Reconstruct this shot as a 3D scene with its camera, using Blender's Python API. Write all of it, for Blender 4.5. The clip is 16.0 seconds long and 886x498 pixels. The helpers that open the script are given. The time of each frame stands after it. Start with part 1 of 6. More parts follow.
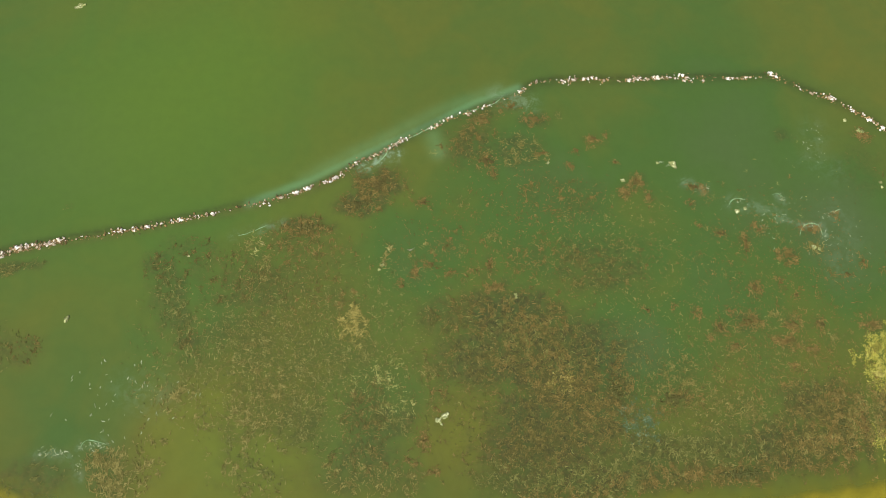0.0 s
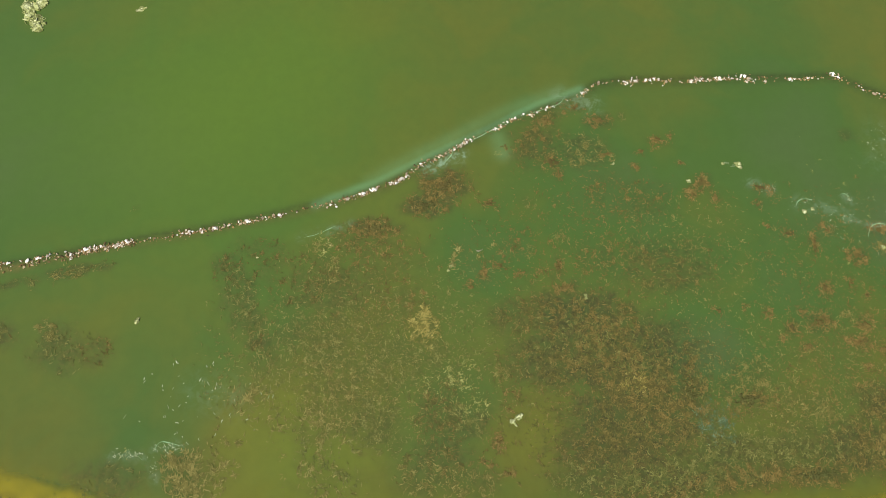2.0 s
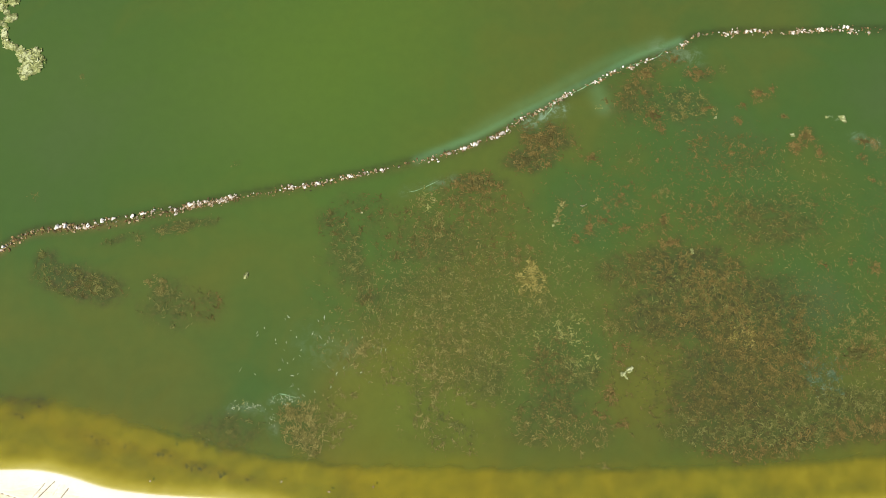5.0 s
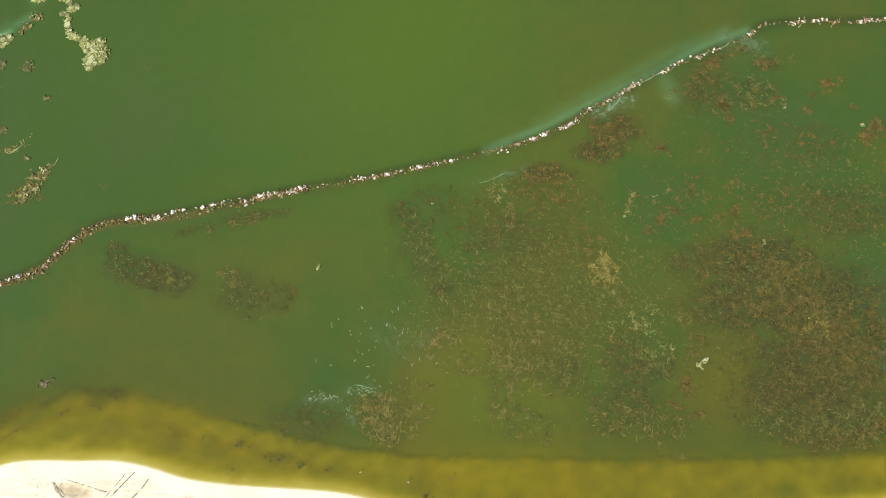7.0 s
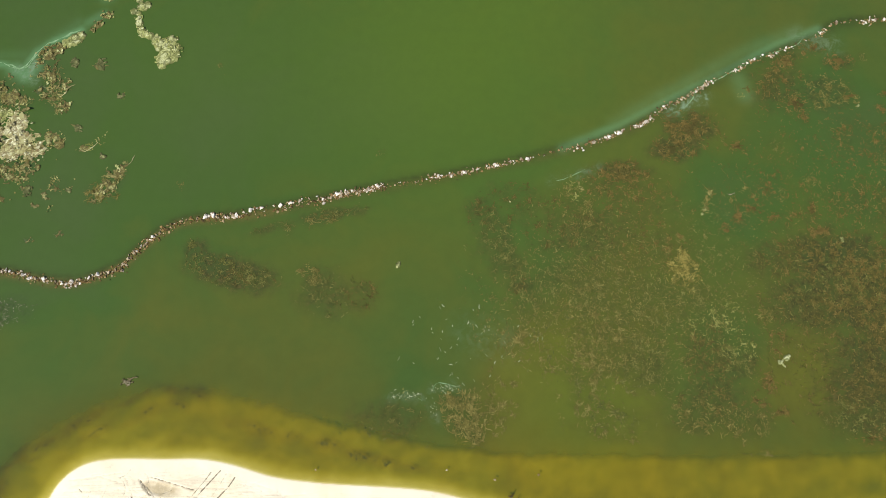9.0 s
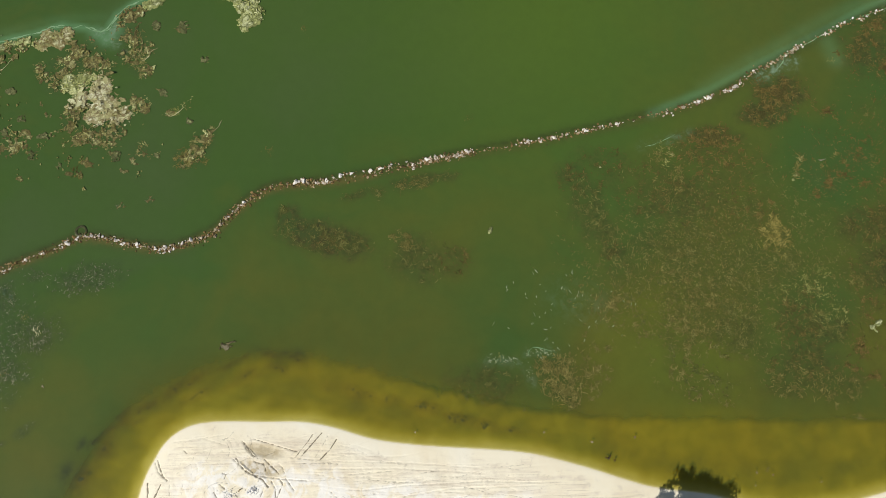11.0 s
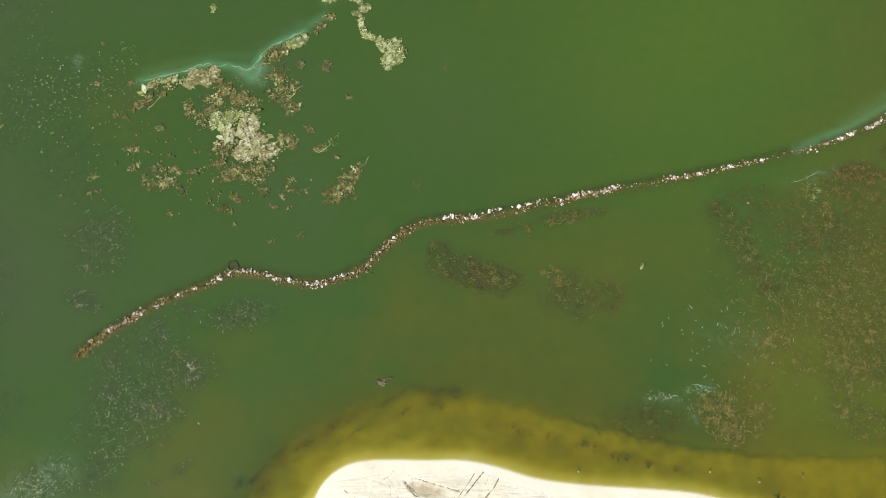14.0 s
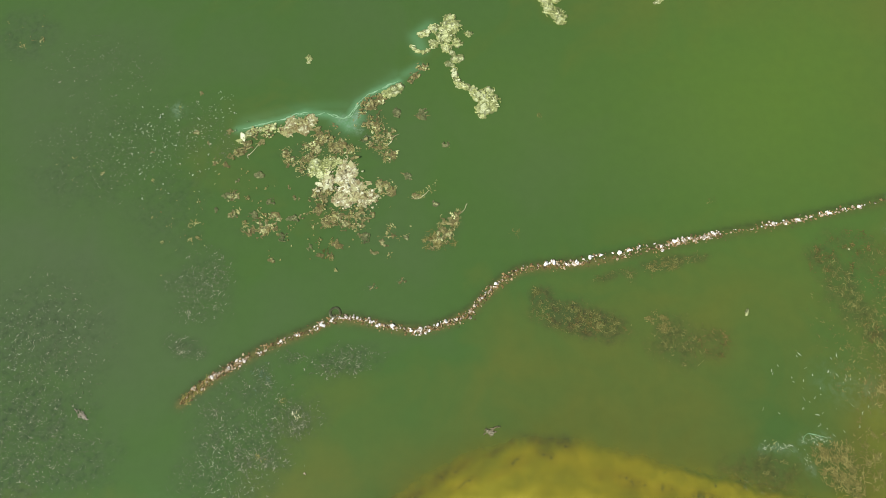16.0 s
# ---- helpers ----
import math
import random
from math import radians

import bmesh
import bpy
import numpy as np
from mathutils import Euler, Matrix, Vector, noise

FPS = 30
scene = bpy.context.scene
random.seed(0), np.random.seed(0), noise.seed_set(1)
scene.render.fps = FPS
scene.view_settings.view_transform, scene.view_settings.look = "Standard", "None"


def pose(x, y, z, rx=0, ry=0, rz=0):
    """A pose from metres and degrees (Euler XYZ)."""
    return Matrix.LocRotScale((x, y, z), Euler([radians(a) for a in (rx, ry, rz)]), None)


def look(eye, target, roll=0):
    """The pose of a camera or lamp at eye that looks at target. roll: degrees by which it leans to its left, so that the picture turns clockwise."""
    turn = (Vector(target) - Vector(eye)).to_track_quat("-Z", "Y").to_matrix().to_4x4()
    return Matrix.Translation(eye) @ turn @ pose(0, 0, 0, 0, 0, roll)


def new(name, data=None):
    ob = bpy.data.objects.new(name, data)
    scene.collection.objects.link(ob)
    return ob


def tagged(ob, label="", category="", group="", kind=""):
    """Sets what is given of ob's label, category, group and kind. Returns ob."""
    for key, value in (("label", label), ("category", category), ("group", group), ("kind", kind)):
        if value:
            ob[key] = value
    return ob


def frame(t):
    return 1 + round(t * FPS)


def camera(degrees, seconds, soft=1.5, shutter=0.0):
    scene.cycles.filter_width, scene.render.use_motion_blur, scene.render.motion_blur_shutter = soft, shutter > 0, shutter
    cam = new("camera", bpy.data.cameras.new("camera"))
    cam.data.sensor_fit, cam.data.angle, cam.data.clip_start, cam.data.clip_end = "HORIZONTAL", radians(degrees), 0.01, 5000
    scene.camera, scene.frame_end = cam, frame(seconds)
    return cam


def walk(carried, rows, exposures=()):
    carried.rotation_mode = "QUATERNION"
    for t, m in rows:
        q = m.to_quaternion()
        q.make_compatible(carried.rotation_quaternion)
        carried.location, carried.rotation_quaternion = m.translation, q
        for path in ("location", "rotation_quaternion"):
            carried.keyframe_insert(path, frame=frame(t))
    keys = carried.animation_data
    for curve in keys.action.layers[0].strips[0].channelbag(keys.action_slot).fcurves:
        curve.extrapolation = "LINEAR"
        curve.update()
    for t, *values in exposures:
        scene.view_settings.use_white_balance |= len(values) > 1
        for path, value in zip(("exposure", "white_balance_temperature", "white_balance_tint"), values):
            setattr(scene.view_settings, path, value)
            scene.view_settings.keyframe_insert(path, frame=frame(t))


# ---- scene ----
cam = camera(67.2, 16.0, 0.65)
PATH = [
    (0, (-6.216, 0.591, 56.294), (-6.188, 1.213, 54.393), 1.8),
    (0.5, (-7.678, 0.533, 56.243), (-7.651, 1.159, 54.344), 1.6),
    (1, (-9.131, 0.436, 56.187), (-9.107, 1.067, 54.289), 1.3),
    (1.5, (-10.591, 0.343, 56.103), (-10.569, 0.978, 54.207), 1.1),
    (2, (-12.085, 0.262, 56.015), (-12.063, 0.902, 54.12), 1.1),
    (2.5, (-13.555, 0.186, 55.959), (-13.537, 0.825, 54.065), 0.8),
    (3, (-15.023, 0.099, 55.943), (-15.007, 0.711, 54.039), 0.6),
    (3.5, (-16.53, 0.03, 55.939), (-16.515, 0.61, 54.025), 0.6),
    (4, (-18.005, 0.031, 55.918), (-17.993, 0.589, 53.998), 0.4),
    (6.5, (-25.766, 0.081, 55.673), (-25.752, 0.581, 53.737), 0.6),
    (7, (-27.286, 0.113, 55.675), (-27.274, 0.613, 53.738), 0.4),
    (7.5, (-28.87, 0.159, 55.678), (-28.859, 0.66, 53.742), 0.3),
    (8, (-30.567, 0.176, 55.654), (-30.554, 0.679, 53.719), 0.5),
    (10.3, (-39.431, -0.208, 55.599), (-39.407, 0.272, 53.658), 1.8),
    (10.5, (-40.201, -0.192, 55.59), (-40.181, 0.265, 53.643), 1.6),
    (11, (-42.2, -0.098, 55.576), (-42.182, 0.312, 53.618), 1.5),
    (11.5, (-44.264, -0.066, 55.556), (-44.247, 0.339, 53.598), 1.4),
    (12, (-46.401, -0.035, 55.527), (-46.384, 0.37, 53.569), 1.5),
    (12.5, (-48.468, 0.015, 55.511), (-48.454, 0.432, 53.555), 1.0),
    (13, (-50.511, 0.07, 55.486), (-50.501, 0.503, 53.533), 0.5),
    (13.5, (-52.651, 0.092, 55.462), (-52.642, 0.557, 53.517), 0.2),
    (14, (-54.854, 0.124, 55.418), (-54.845, 0.638, 53.485), 0.1),
    (14.5, (-57.081, 0.159, 55.37), (-57.071, 0.723, 53.451), 0.0),
    (15, (-59.259, 0.198, 55.345), (-59.251, 0.807, 53.44), -0.1),
    (15.5, (-61.373, 0.239, 55.318), (-61.368, 0.883, 53.424), -0.5),
    (16, (-63.4, 0.259, 55.338), (-63.397, 0.906, 53.446), -0.6),
]
EXPOSURES = [
    (0.0, 0.8, 6500, 10), (2.0, 0.8, 6500, 10), (4.0, 0.75, 6500, 10), (7.0, 0.55, 6500, 10), (8.0, 0.48, 6500, 10), (10.5, 0.27, 6450, 10), (11.0, 0.05, 6420, 10),
    (12.0, -0.06, 6250, 10), (13.0, 0.02, 6150, 9), (14.0, 0.33, 6150, 9), (15.0, 0.65, 6100, 9), (16.0, 0.75, 6120, 9),
]
walk(cam, [(t, look(eye, target, roll)) for t, eye, target, roll in PATH], EXPOSURES)

# ---- daylight: high sun from the south-west, clear sky ----
SUN_ELEVATION = 50.0
SUN_FROM = Vector((-0.70, -0.72, 0.0)).normalized()
world = bpy.data.worlds.new("sky")
scene.world = world
world.use_nodes = True
sky = world.node_tree.nodes.new("ShaderNodeTexSky")
sky.sky_type, sky.sun_disc = "NISHITA", False
sky.sun_elevation = radians(SUN_ELEVATION)
sky.sun_rotation = math.atan2(SUN_FROM.x, SUN_FROM.y)
world.node_tree.links.new(sky.outputs[0], world.node_tree.nodes["Background"].inputs[0])
world.node_tree.nodes["Background"].inputs[1].default_value = 0.055
sun = new("sun", bpy.data.lights.new("sun", "SUN"))
sun.data.energy, sun.data.angle, sun.data.color = 4.15, radians(0.55), (0.955, 0.95, 0.955)
up = math.tan(radians(SUN_ELEVATION))
sun.matrix_world = look((SUN_FROM.x * 50, SUN_FROM.y * 50, up * 50), (0, 0, 0))


# ---- material helpers ----
class Nodes:
    """Short words for building a node material."""

    def __init__(self, name):
        self.mat = bpy.data.materials.new(name)
        self.mat.use_nodes = True
        self.tree = self.mat.node_tree
        self.bsdf = self.tree.nodes["Principled BSDF"]
        self.out = self.tree.nodes["Material Output"]

    def link(self, a, b):
        self.tree.links.new(a, b)

    def put(self, socket, value):
        if hasattr(value, "is_output"):
            self.link(value, socket)
        elif isinstance(value, tuple) and len(value) == 3 and socket.type == "RGBA":
            socket.default_value = (*value, 1)
        else:
            socket.default_value = value

    def place(self):
        return self.tree.nodes.new("ShaderNodeNewGeometry").outputs["Position"]

    def island(self):
        return self.tree.nodes.new("ShaderNodeNewGeometry").outputs["Random Per Island"]

    def chance(self):
        return self.tree.nodes.new("ShaderNodeObjectInfo").outputs["Random"]

    def attr(self, name):
        n = self.tree.nodes.new("ShaderNodeAttribute")
        n.attribute_name = name
        return n.outputs["Fac"]

    def noise(self, scale, detail=3.0, rough=0.55, warp=0.0, stretch=None):
        n = self.tree.nodes.new("ShaderNodeTexNoise")
        where = self.place()
        if stretch:
            m = self.tree.nodes.new("ShaderNodeMapping")
            m.inputs["Rotation"].default_value = (0, 0, stretch[2])
            m.inputs["Scale"].default_value = (stretch[0], stretch[1], 1)
            self.link(where, m.inputs["Vector"])
            where = m.outputs[0]
        self.link(where, n.inputs["Vector"])
        for key, value in (("Scale", scale), ("Detail", detail), ("Roughness", rough), ("Distortion", warp)):
            n.inputs[key].default_value = value
        return n.outputs["Fac"]

    def cells(self, scale, feature="F1"):
        n = self.tree.nodes.new("ShaderNodeTexVoronoi")
        n.feature = feature
        self.link(self.place(), n.inputs["Vector"])
        n.inputs["Scale"].default_value = scale
        return n.outputs["Distance"]

    def math(self, op, a, b=0.0, clamp=False):
        n = self.tree.nodes.new("ShaderNodeMath")
        n.operation, n.use_clamp = op, clamp
        self.put(n.inputs[0], a)
        self.put(n.inputs[1], b)
        return n.outputs[0]

    def span(self, x, a, b, c=0.0, d=1.0):
        n = self.tree.nodes.new("ShaderNodeMapRange")
        n.interpolation_type = "SMOOTHSTEP"
        self.put(n.inputs["Value"], x)
        for key, value in (("From Min", a), ("From Max", b), ("To Min", c), ("To Max", d)):
            n.inputs[key].default_value = value
        return n.outputs["Result"]

    def mix(self, f, a, b, how="MIX"):
        n = self.tree.nodes.new("ShaderNodeMix")
        n.data_type, n.blend_type = "RGBA", how
        self.put(n.inputs["Factor"], f)
        self.put(n.inputs[6], a)
        self.put(n.inputs[7], b)
        return n.outputs[2]

    def ramp(self, f, *stops):
        n = self.tree.nodes.new("ShaderNodeValToRGB")
        while len(n.color_ramp.elements) < len(stops):
            n.color_ramp.elements.new(0.5)
        for e, (at, colour) in zip(n.color_ramp.elements, stops):
            e.position, e.color = at, (*colour, 1)
        self.put(n.inputs[0], f)
        return n.outputs[0]

    def bump(self, height, strength, distance):
        n = self.tree.nodes.new("ShaderNodeBump")
        n.inputs["Strength"].default_value, n.inputs["Distance"].default_value = strength, distance
        self.put(n.inputs["Height"], height)
        self.link(n.outputs[0], self.bsdf.inputs["Normal"])

    def done(self, colour, rough=0.8, specular=0.3):
        self.put(self.bsdf.inputs["Base Color"], colour)
        self.put(self.bsdf.inputs["Roughness"], rough)
        self.bsdf.inputs["Specular IOR Level"].default_value = specular
        return self.mat


def water_material():
    """Turbid green lake water: the thin water over sand lets the bed through, deep water shows its own algae."""
    n = Nodes("lake_water")
    ripple = n.span(n.noise(0.6, 5, 0.6, 0.2), 0.25, 0.75, 0.86, 1.14)
    depth, weed, scum, bloom = n.math("MULTIPLY", n.attr("depth"), ripple), n.attr("weed"), n.attr("scum"), n.attr("bloom")
    drift = n.noise(0.035, 3, 0.5, 0.6)
    cloud = n.noise(0.16, 4, 0.55, 0.8)
    fine = n.noise(1.1, 4, 0.6)
    tone = n.math("ADD", n.math("ADD", n.math("MULTIPLY", bloom, 1.0), n.span(drift, 0.3, 0.7, -0.08, 0.08)), n.span(cloud, 0.3, 0.7, -0.06, 0.06), True)
    colour = n.ramp(tone, (0.0, AMBER), (0.2, OLIVE), (0.5, GREEN), (1.0, TEAL))
    colour = n.mix(n.attr("lush"), colour, LUSH)
    colour = n.mix(n.span(fine, 0.3, 0.7, 0.0, 0.10), colour, (0.03, 0.05, 0.012))
    # weed that lies below the surface, seen as a brown murk
    patch = n.noise(0.8, 5, 0.62, 0.3)
    grains = n.noise(2.4, 4, 0.65, 0.3)
    murk = n.math("MULTIPLY", n.math("POWER", weed, 1.3), n.math("MULTIPLY", n.span(patch, 0.40, 0.54, 0.08, 1.1), n.span(grains, 0.36, 0.60, 0.4, 1.0)), True)
    tangle = n.noise(2.3, 4, 0.62, 0.4)
    colour = n.mix(n.math("MULTIPLY", n.math("POWER", weed, 1.8), 0.6), colour, (0.038, 0.052, 0.018))
    colour = n.mix(n.math("MULTIPLY", murk, 0.82), colour, n.ramp(tangle, (0.36, WEED_MURK), (0.5, (0.052, 0.047, 0.015)), (0.62, (0.094, 0.072, 0.023))))
    threads = n.span(n.noise(4.2, 4, 0.7, 0.7), 0.56, 0.66, 0.0, 0.7)
    colour = n.mix(n.math("MULTIPLY", n.math("MULTIPLY", weed, threads), n.span(patch, 0.3, 0.6), True), colour, THREADS)
    # drowned grey-green weed in the deeper water
    dim = n.math("MULTIPLY", n.math("MULTIPLY", n.attr("slate"), n.span(patch, 0.36, 0.58, 0.35, 1.0)), n.span(grains, 0.36, 0.62, 0.55, 1.0), True)
    colour = n.mix(n.math("MULTIPLY", dim, 0.95), colour, n.ramp(tangle, (0.38, (0.030, 0.044, 0.018)), (0.62, (0.060, 0.074, 0.033))))
    # drowned stones and slime below the wall, with painted shade along its north side
    dark_tone = n.math("MULTIPLY", n.attr("dark_tone"), n.span(n.noise(1.7, 4, 0.6), 0.3, 0.6, 0.45, 1.0), True)
    colour = n.mix(dark_tone, colour, WALL_DARK)
    shoal = n.math("MULTIPLY", n.attr("shoal"), n.span(n.noise(2.6, 5, 0.7), 0.34, 0.6, 0.25, 1.0), True)
    colour = n.mix(shoal, colour, (0.125, 0.100, 0.028))
    colour = n.mix(n.math("MULTIPLY", n.attr("silt"), 1.0, True), colour, (0.036, 0.048, 0.017))
    # scum: a soft bloom, and wisps pulled out by the wind
    wisp, wisp2 = n.noise(0.9, 5, 0.62, 1.1), n.noise(3.6, 4, 0.65, 0.8)
    torn = n.math("ADD", n.span(wisp, 0.45, 0.60, 0.10, 1.0), n.span(wisp2, 0.5, 0.64, 0.0, 0.6))
    film = n.math("MULTIPLY", scum, n.span(n.noise(0.4, 2, 0.5, 0.2), 0.34, 0.66, 0.75, 1.0), True)
    colour = n.mix(film, colour, SCUM)
    colour = n.mix(n.math("MULTIPLY", n.attr("froth"), torn, True), colour, FROTH)
    n.done(colour, 0.22, 0.5)
    n.bsdf.inputs["IOR"].default_value = 1.33
    n.bump(n.math("ADD", n.noise(0.9, 2), n.math("MULTIPLY", n.noise(4.0, 2), 0.3)), 0.10, 0.03)
    # light that goes down to the bed and back loses its blue first
    tint = n.tree.nodes.new("ShaderNodeCombineColor")
    for k, socket in zip(THROUGH, tint.inputs):
        n.link(n.math("POWER", 2.718, n.math("MULTIPLY", depth, -k)), socket)
    clear = n.tree.nodes.new("ShaderNodeBsdfTransparent")
    n.link(tint.outputs[0], clear.inputs[0])
    cover = n.math("SUBTRACT", 1.0, n.math("POWER", 2.718, n.math("MULTIPLY", depth, -TURBID)), True)
    # weed and silt that hang in the shallows hide the sand below them
    silt = n.math("MULTIPLY", n.attr("silt"), n.span(patch, 0.25, 0.55, 0.6, 1.0), True)
    cover = n.math("MAXIMUM", cover, n.math("MULTIPLY", silt, 0.92))
    blend = n.tree.nodes.new("ShaderNodeMixShader")
    n.link(cover, blend.inputs[0])
    n.link(clear.outputs[0], blend.inputs[1])
    n.link(n.bsdf.outputs[0], blend.inputs[2])
    n.link(blend.outputs[0], n.out.inputs[0])
    return n.mat


def sand_material():
    """Cream sand: smooth where the lake washes it, tracked and browner behind, bleached white further inland."""
    n = Nodes("pale_sand")
    inland = n.math("ADD", n.attr("inland"), n.span(n.noise(0.5, 4, 0.6, 0.4), 0.3, 0.7, -0.7, 0.7))
    wide, mid, grain = n.noise(0.22, 4, 0.6, 0.5), n.noise(1.7, 5, 0.65, 0.4), n.noise(28, 2, 0.6)
    colour = n.ramp(wide, (0.3, (0.82, 0.70, 0.47)), (0.5, (0.87, 0.77, 0.545)), (0.75, (0.88, 0.805, 0.61)))
    tracked = n.math("MULTIPLY", n.span(inland, 0.7, 1.5), n.span(inland, 3.2, 4.6, 1.0, 0.35))
    dry = n.span(inland, 0.3, 1.0)
    specks = n.noise(9.0, 4, 0.75)
    # wheel lines along the spit, smudges and scuffs
    streak = n.noise(1.1, 4, 0.6, 0.3, (0.22, 3.0, -0.03))
    colour = n.mix(n.math("MULTIPLY", tracked, n.span(streak, 0.42, 0.66, 0.0, 0.5)), colour, (0.66, 0.55, 0.40))
    lines = n.noise(2.6, 4, 0.65, 0.25, (0.10, 3.2, -0.02))
    colour = n.mix(n.math("MULTIPLY", tracked, n.math("MULTIPLY", n.span(lines, 0.54, 0.64, 0.0, 0.55), n.span(specks, 0.42, 0.56, 0.3, 1.0))), colour, (0.50, 0.40, 0.27))
    colour = n.mix(n.math("MULTIPLY", dry, n.span(mid, 0.54, 0.72, 0.0, 0.42)), colour, (0.60, 0.51, 0.38))
    scuffs = n.noise(3.4, 5, 0.7, 1.2, (0.6, 2.2, 0.5))
    colour = n.mix(n.math("MULTIPLY", dry, n.span(scuffs, 0.62, 0.72, 0.0, 0.5)), colour, (0.42, 0.34, 0.23))
    colour = n.mix(n.math("MULTIPLY", n.attr("scoop"), n.span(mid, 0.3, 0.6, 0.5, 0.9)), colour, (0.47, 0.375, 0.215))
    bleach = n.math("MULTIPLY", n.span(inland, 2.6, 4.4), n.span(n.noise(0.7, 5, 0.65, 0.8), 0.42, 0.54))
    colour = n.mix(n.math("MULTIPLY", bleach, 0.7), colour, (0.90, 0.86, 0.76))
    # ruts darkened in the sand's colour: crumbled sand and the shade inside them
    rut_dark = n.math("MULTIPLY", n.attr("cut"), n.span(n.noise(6.5, 4, 0.7), 0.3, 0.6, 0.75, 1.2))
    colour = n.mix(n.span(rut_dark, 0.12, 0.7, 0.0, 0.85), colour, (0.15, 0.12, 0.075))
    colour = n.mix(n.math("MULTIPLY", dry, n.span(specks, 0.61, 0.70, 0.0, 0.5)), colour, (0.40, 0.33, 0.24))
    colour = n.mix(n.math("MULTIPLY", n.attr("wet"), 0.12), colour, (0.42, 0.34, 0.19))
    n.bump(n.math("ADD", mid, n.math("MULTIPLY", grain, 0.15)), 0.25, 0.04)
    return n.done(colour, 0.95, 0.15)


def stone_material(name, random_of, stops):
    n = Nodes(name)
    pick = n.chance() if random_of == "object" else n.island()
    colour = n.ramp(pick, *stops)
    colour = n.mix(n.span(n.noise(5, 4, 0.65), 0.42, 0.7, 0.0, 0.45), colour, (0.30, 0.22, 0.12) if random_of == "object" else (0.07, 0.05, 0.02))
    if random_of == "object":
        colour = n.mix(n.span(n.noise(14, 3, 0.6), 0.5, 0.72, 0.0, 0.35), colour, (0.70, 0.66, 0.62))
    n.bump(n.noise(9, 4, 0.65), 0.5, 0.05)
    return n.done(colour, 0.9, 0.2)


def weed_material(name, dark, main, light, slime=0.0):
    n = Nodes(name)
    colour = n.ramp(n.island(), (0.0, dark), (0.35, main), (0.68, main), (1.0, light))
    tuft = n.noise(1.5, 4, 0.62)
    colour = n.mix(n.span(tuft, 0.38, 0.52, 0.62, 0.0), colour, dark)
    colour = n.mix(n.span(tuft, 0.54, 0.68, 0.0, 0.5), colour, light)
    colour = n.mix(n.span(n.noise(7, 3, 0.6), 0.5, 0.7, 0.0, 0.15), colour, light)
    if slime:  # green algae that coats the strands, in patches
        coat = n.math("MULTIPLY", n.span(n.noise(0.7, 4, 0.6, 0.5), 0.35, 0.6, 0.45, 1.0), n.span(n.noise(4.0, 3, 0.6), 0.3, 0.6, 0.7, 1.0))
        colour = n.mix(n.math("MULTIPLY", coat, slime), colour, (0.062, 0.078, 0.018))
    return n.done(colour, 0.8, 0.06)


def mat_material(name, low, main, high, dark_tone):
    """Floating, half-dried algae in crumpled plates: pale on the plates, green and brown in the creases and along the rim."""
    n = Nodes(name)
    body = n.attr("body")
    warp = n.noise(1.1, 3, 0.6)
    plate = n.tree.nodes.new("ShaderNodeTexVoronoi")
    plate.feature = "DISTANCE_TO_EDGE"
    plate.inputs["Scale"].default_value = 1.7
    shift = n.tree.nodes.new("ShaderNodeVectorMath")
    shift.operation = "ADD"
    n.link(n.place(), shift.inputs[0])
    n.link(n.math("MULTIPLY", n.noise(2.2, 3, 0.6), 0.7), shift.inputs[1])
    n.link(shift.outputs[0], plate.inputs["Vector"])
    crease = n.span(plate.outputs["Distance"], 0.02, 0.16, 1.0, 0.0)
    ridge = n.span(n.math("ABSOLUTE", n.math("SUBTRACT", n.noise(3.6, 4, 0.6, 0.6), 0.5)), 0.0, 0.07, 1.0, 0.0)
    wide = n.noise(0.75, 3, 0.55, 0.4)
    colour = n.ramp(wide, (0.36, low), (0.47, main), (0.60, high))
    colour = n.mix(n.span(n.noise(5.0, 4, 0.7), 0.38, 0.62, 0.55, 0.0), colour, low)
    colour = n.mix(n.math("MULTIPLY", crease, 0.75), colour, dark_tone)
    colour = n.mix(n.math("MULTIPLY", ridge, 0.45), colour, dark_tone)
    edge = n.math("ADD", body, n.span(n.noise(2.6, 4, 0.6), 0.3, 0.7, -0.3, 0.3))
    colour = n.mix(n.span(edge, 0.15, 0.55, 0.9, 0.0), colour, n.mix(n.span(warp, 0.42, 0.58), dark_tone, low))
    n.bump(n.math("SUBTRACT", n.noise(5.5, 5, 0.7), n.math("ADD", crease, n.math("MULTIPLY", ridge, 0.5))), 0.45, 0.06)
    return n.done(colour, 0.85, 0.15)


LUSH = (0.076, 0.124, 0.016)

def crust_material(name, low, main, high, rim):
    n = Nodes(name)
    colour = n.ramp(n.island(), (0.0, low), (0.35, main), (0.7, main), (1.0, high))
    colour = n.mix(n.span(n.noise(6, 4, 0.65), 0.45, 0.7, 0.0, 0.5), colour, low)
    edge = n.math("ADD", n.attr("body"), n.span(n.noise(9, 3, 0.6), 0.3, 0.7, -0.2, 0.2))
    colour = n.mix(n.span(edge, 0.0, 0.28, 0.75, 0.0), colour, rim)
    n.bump(n.noise(14, 4, 0.65), 0.4, 0.03)
    return n.done(colour, 0.85, 0.15)


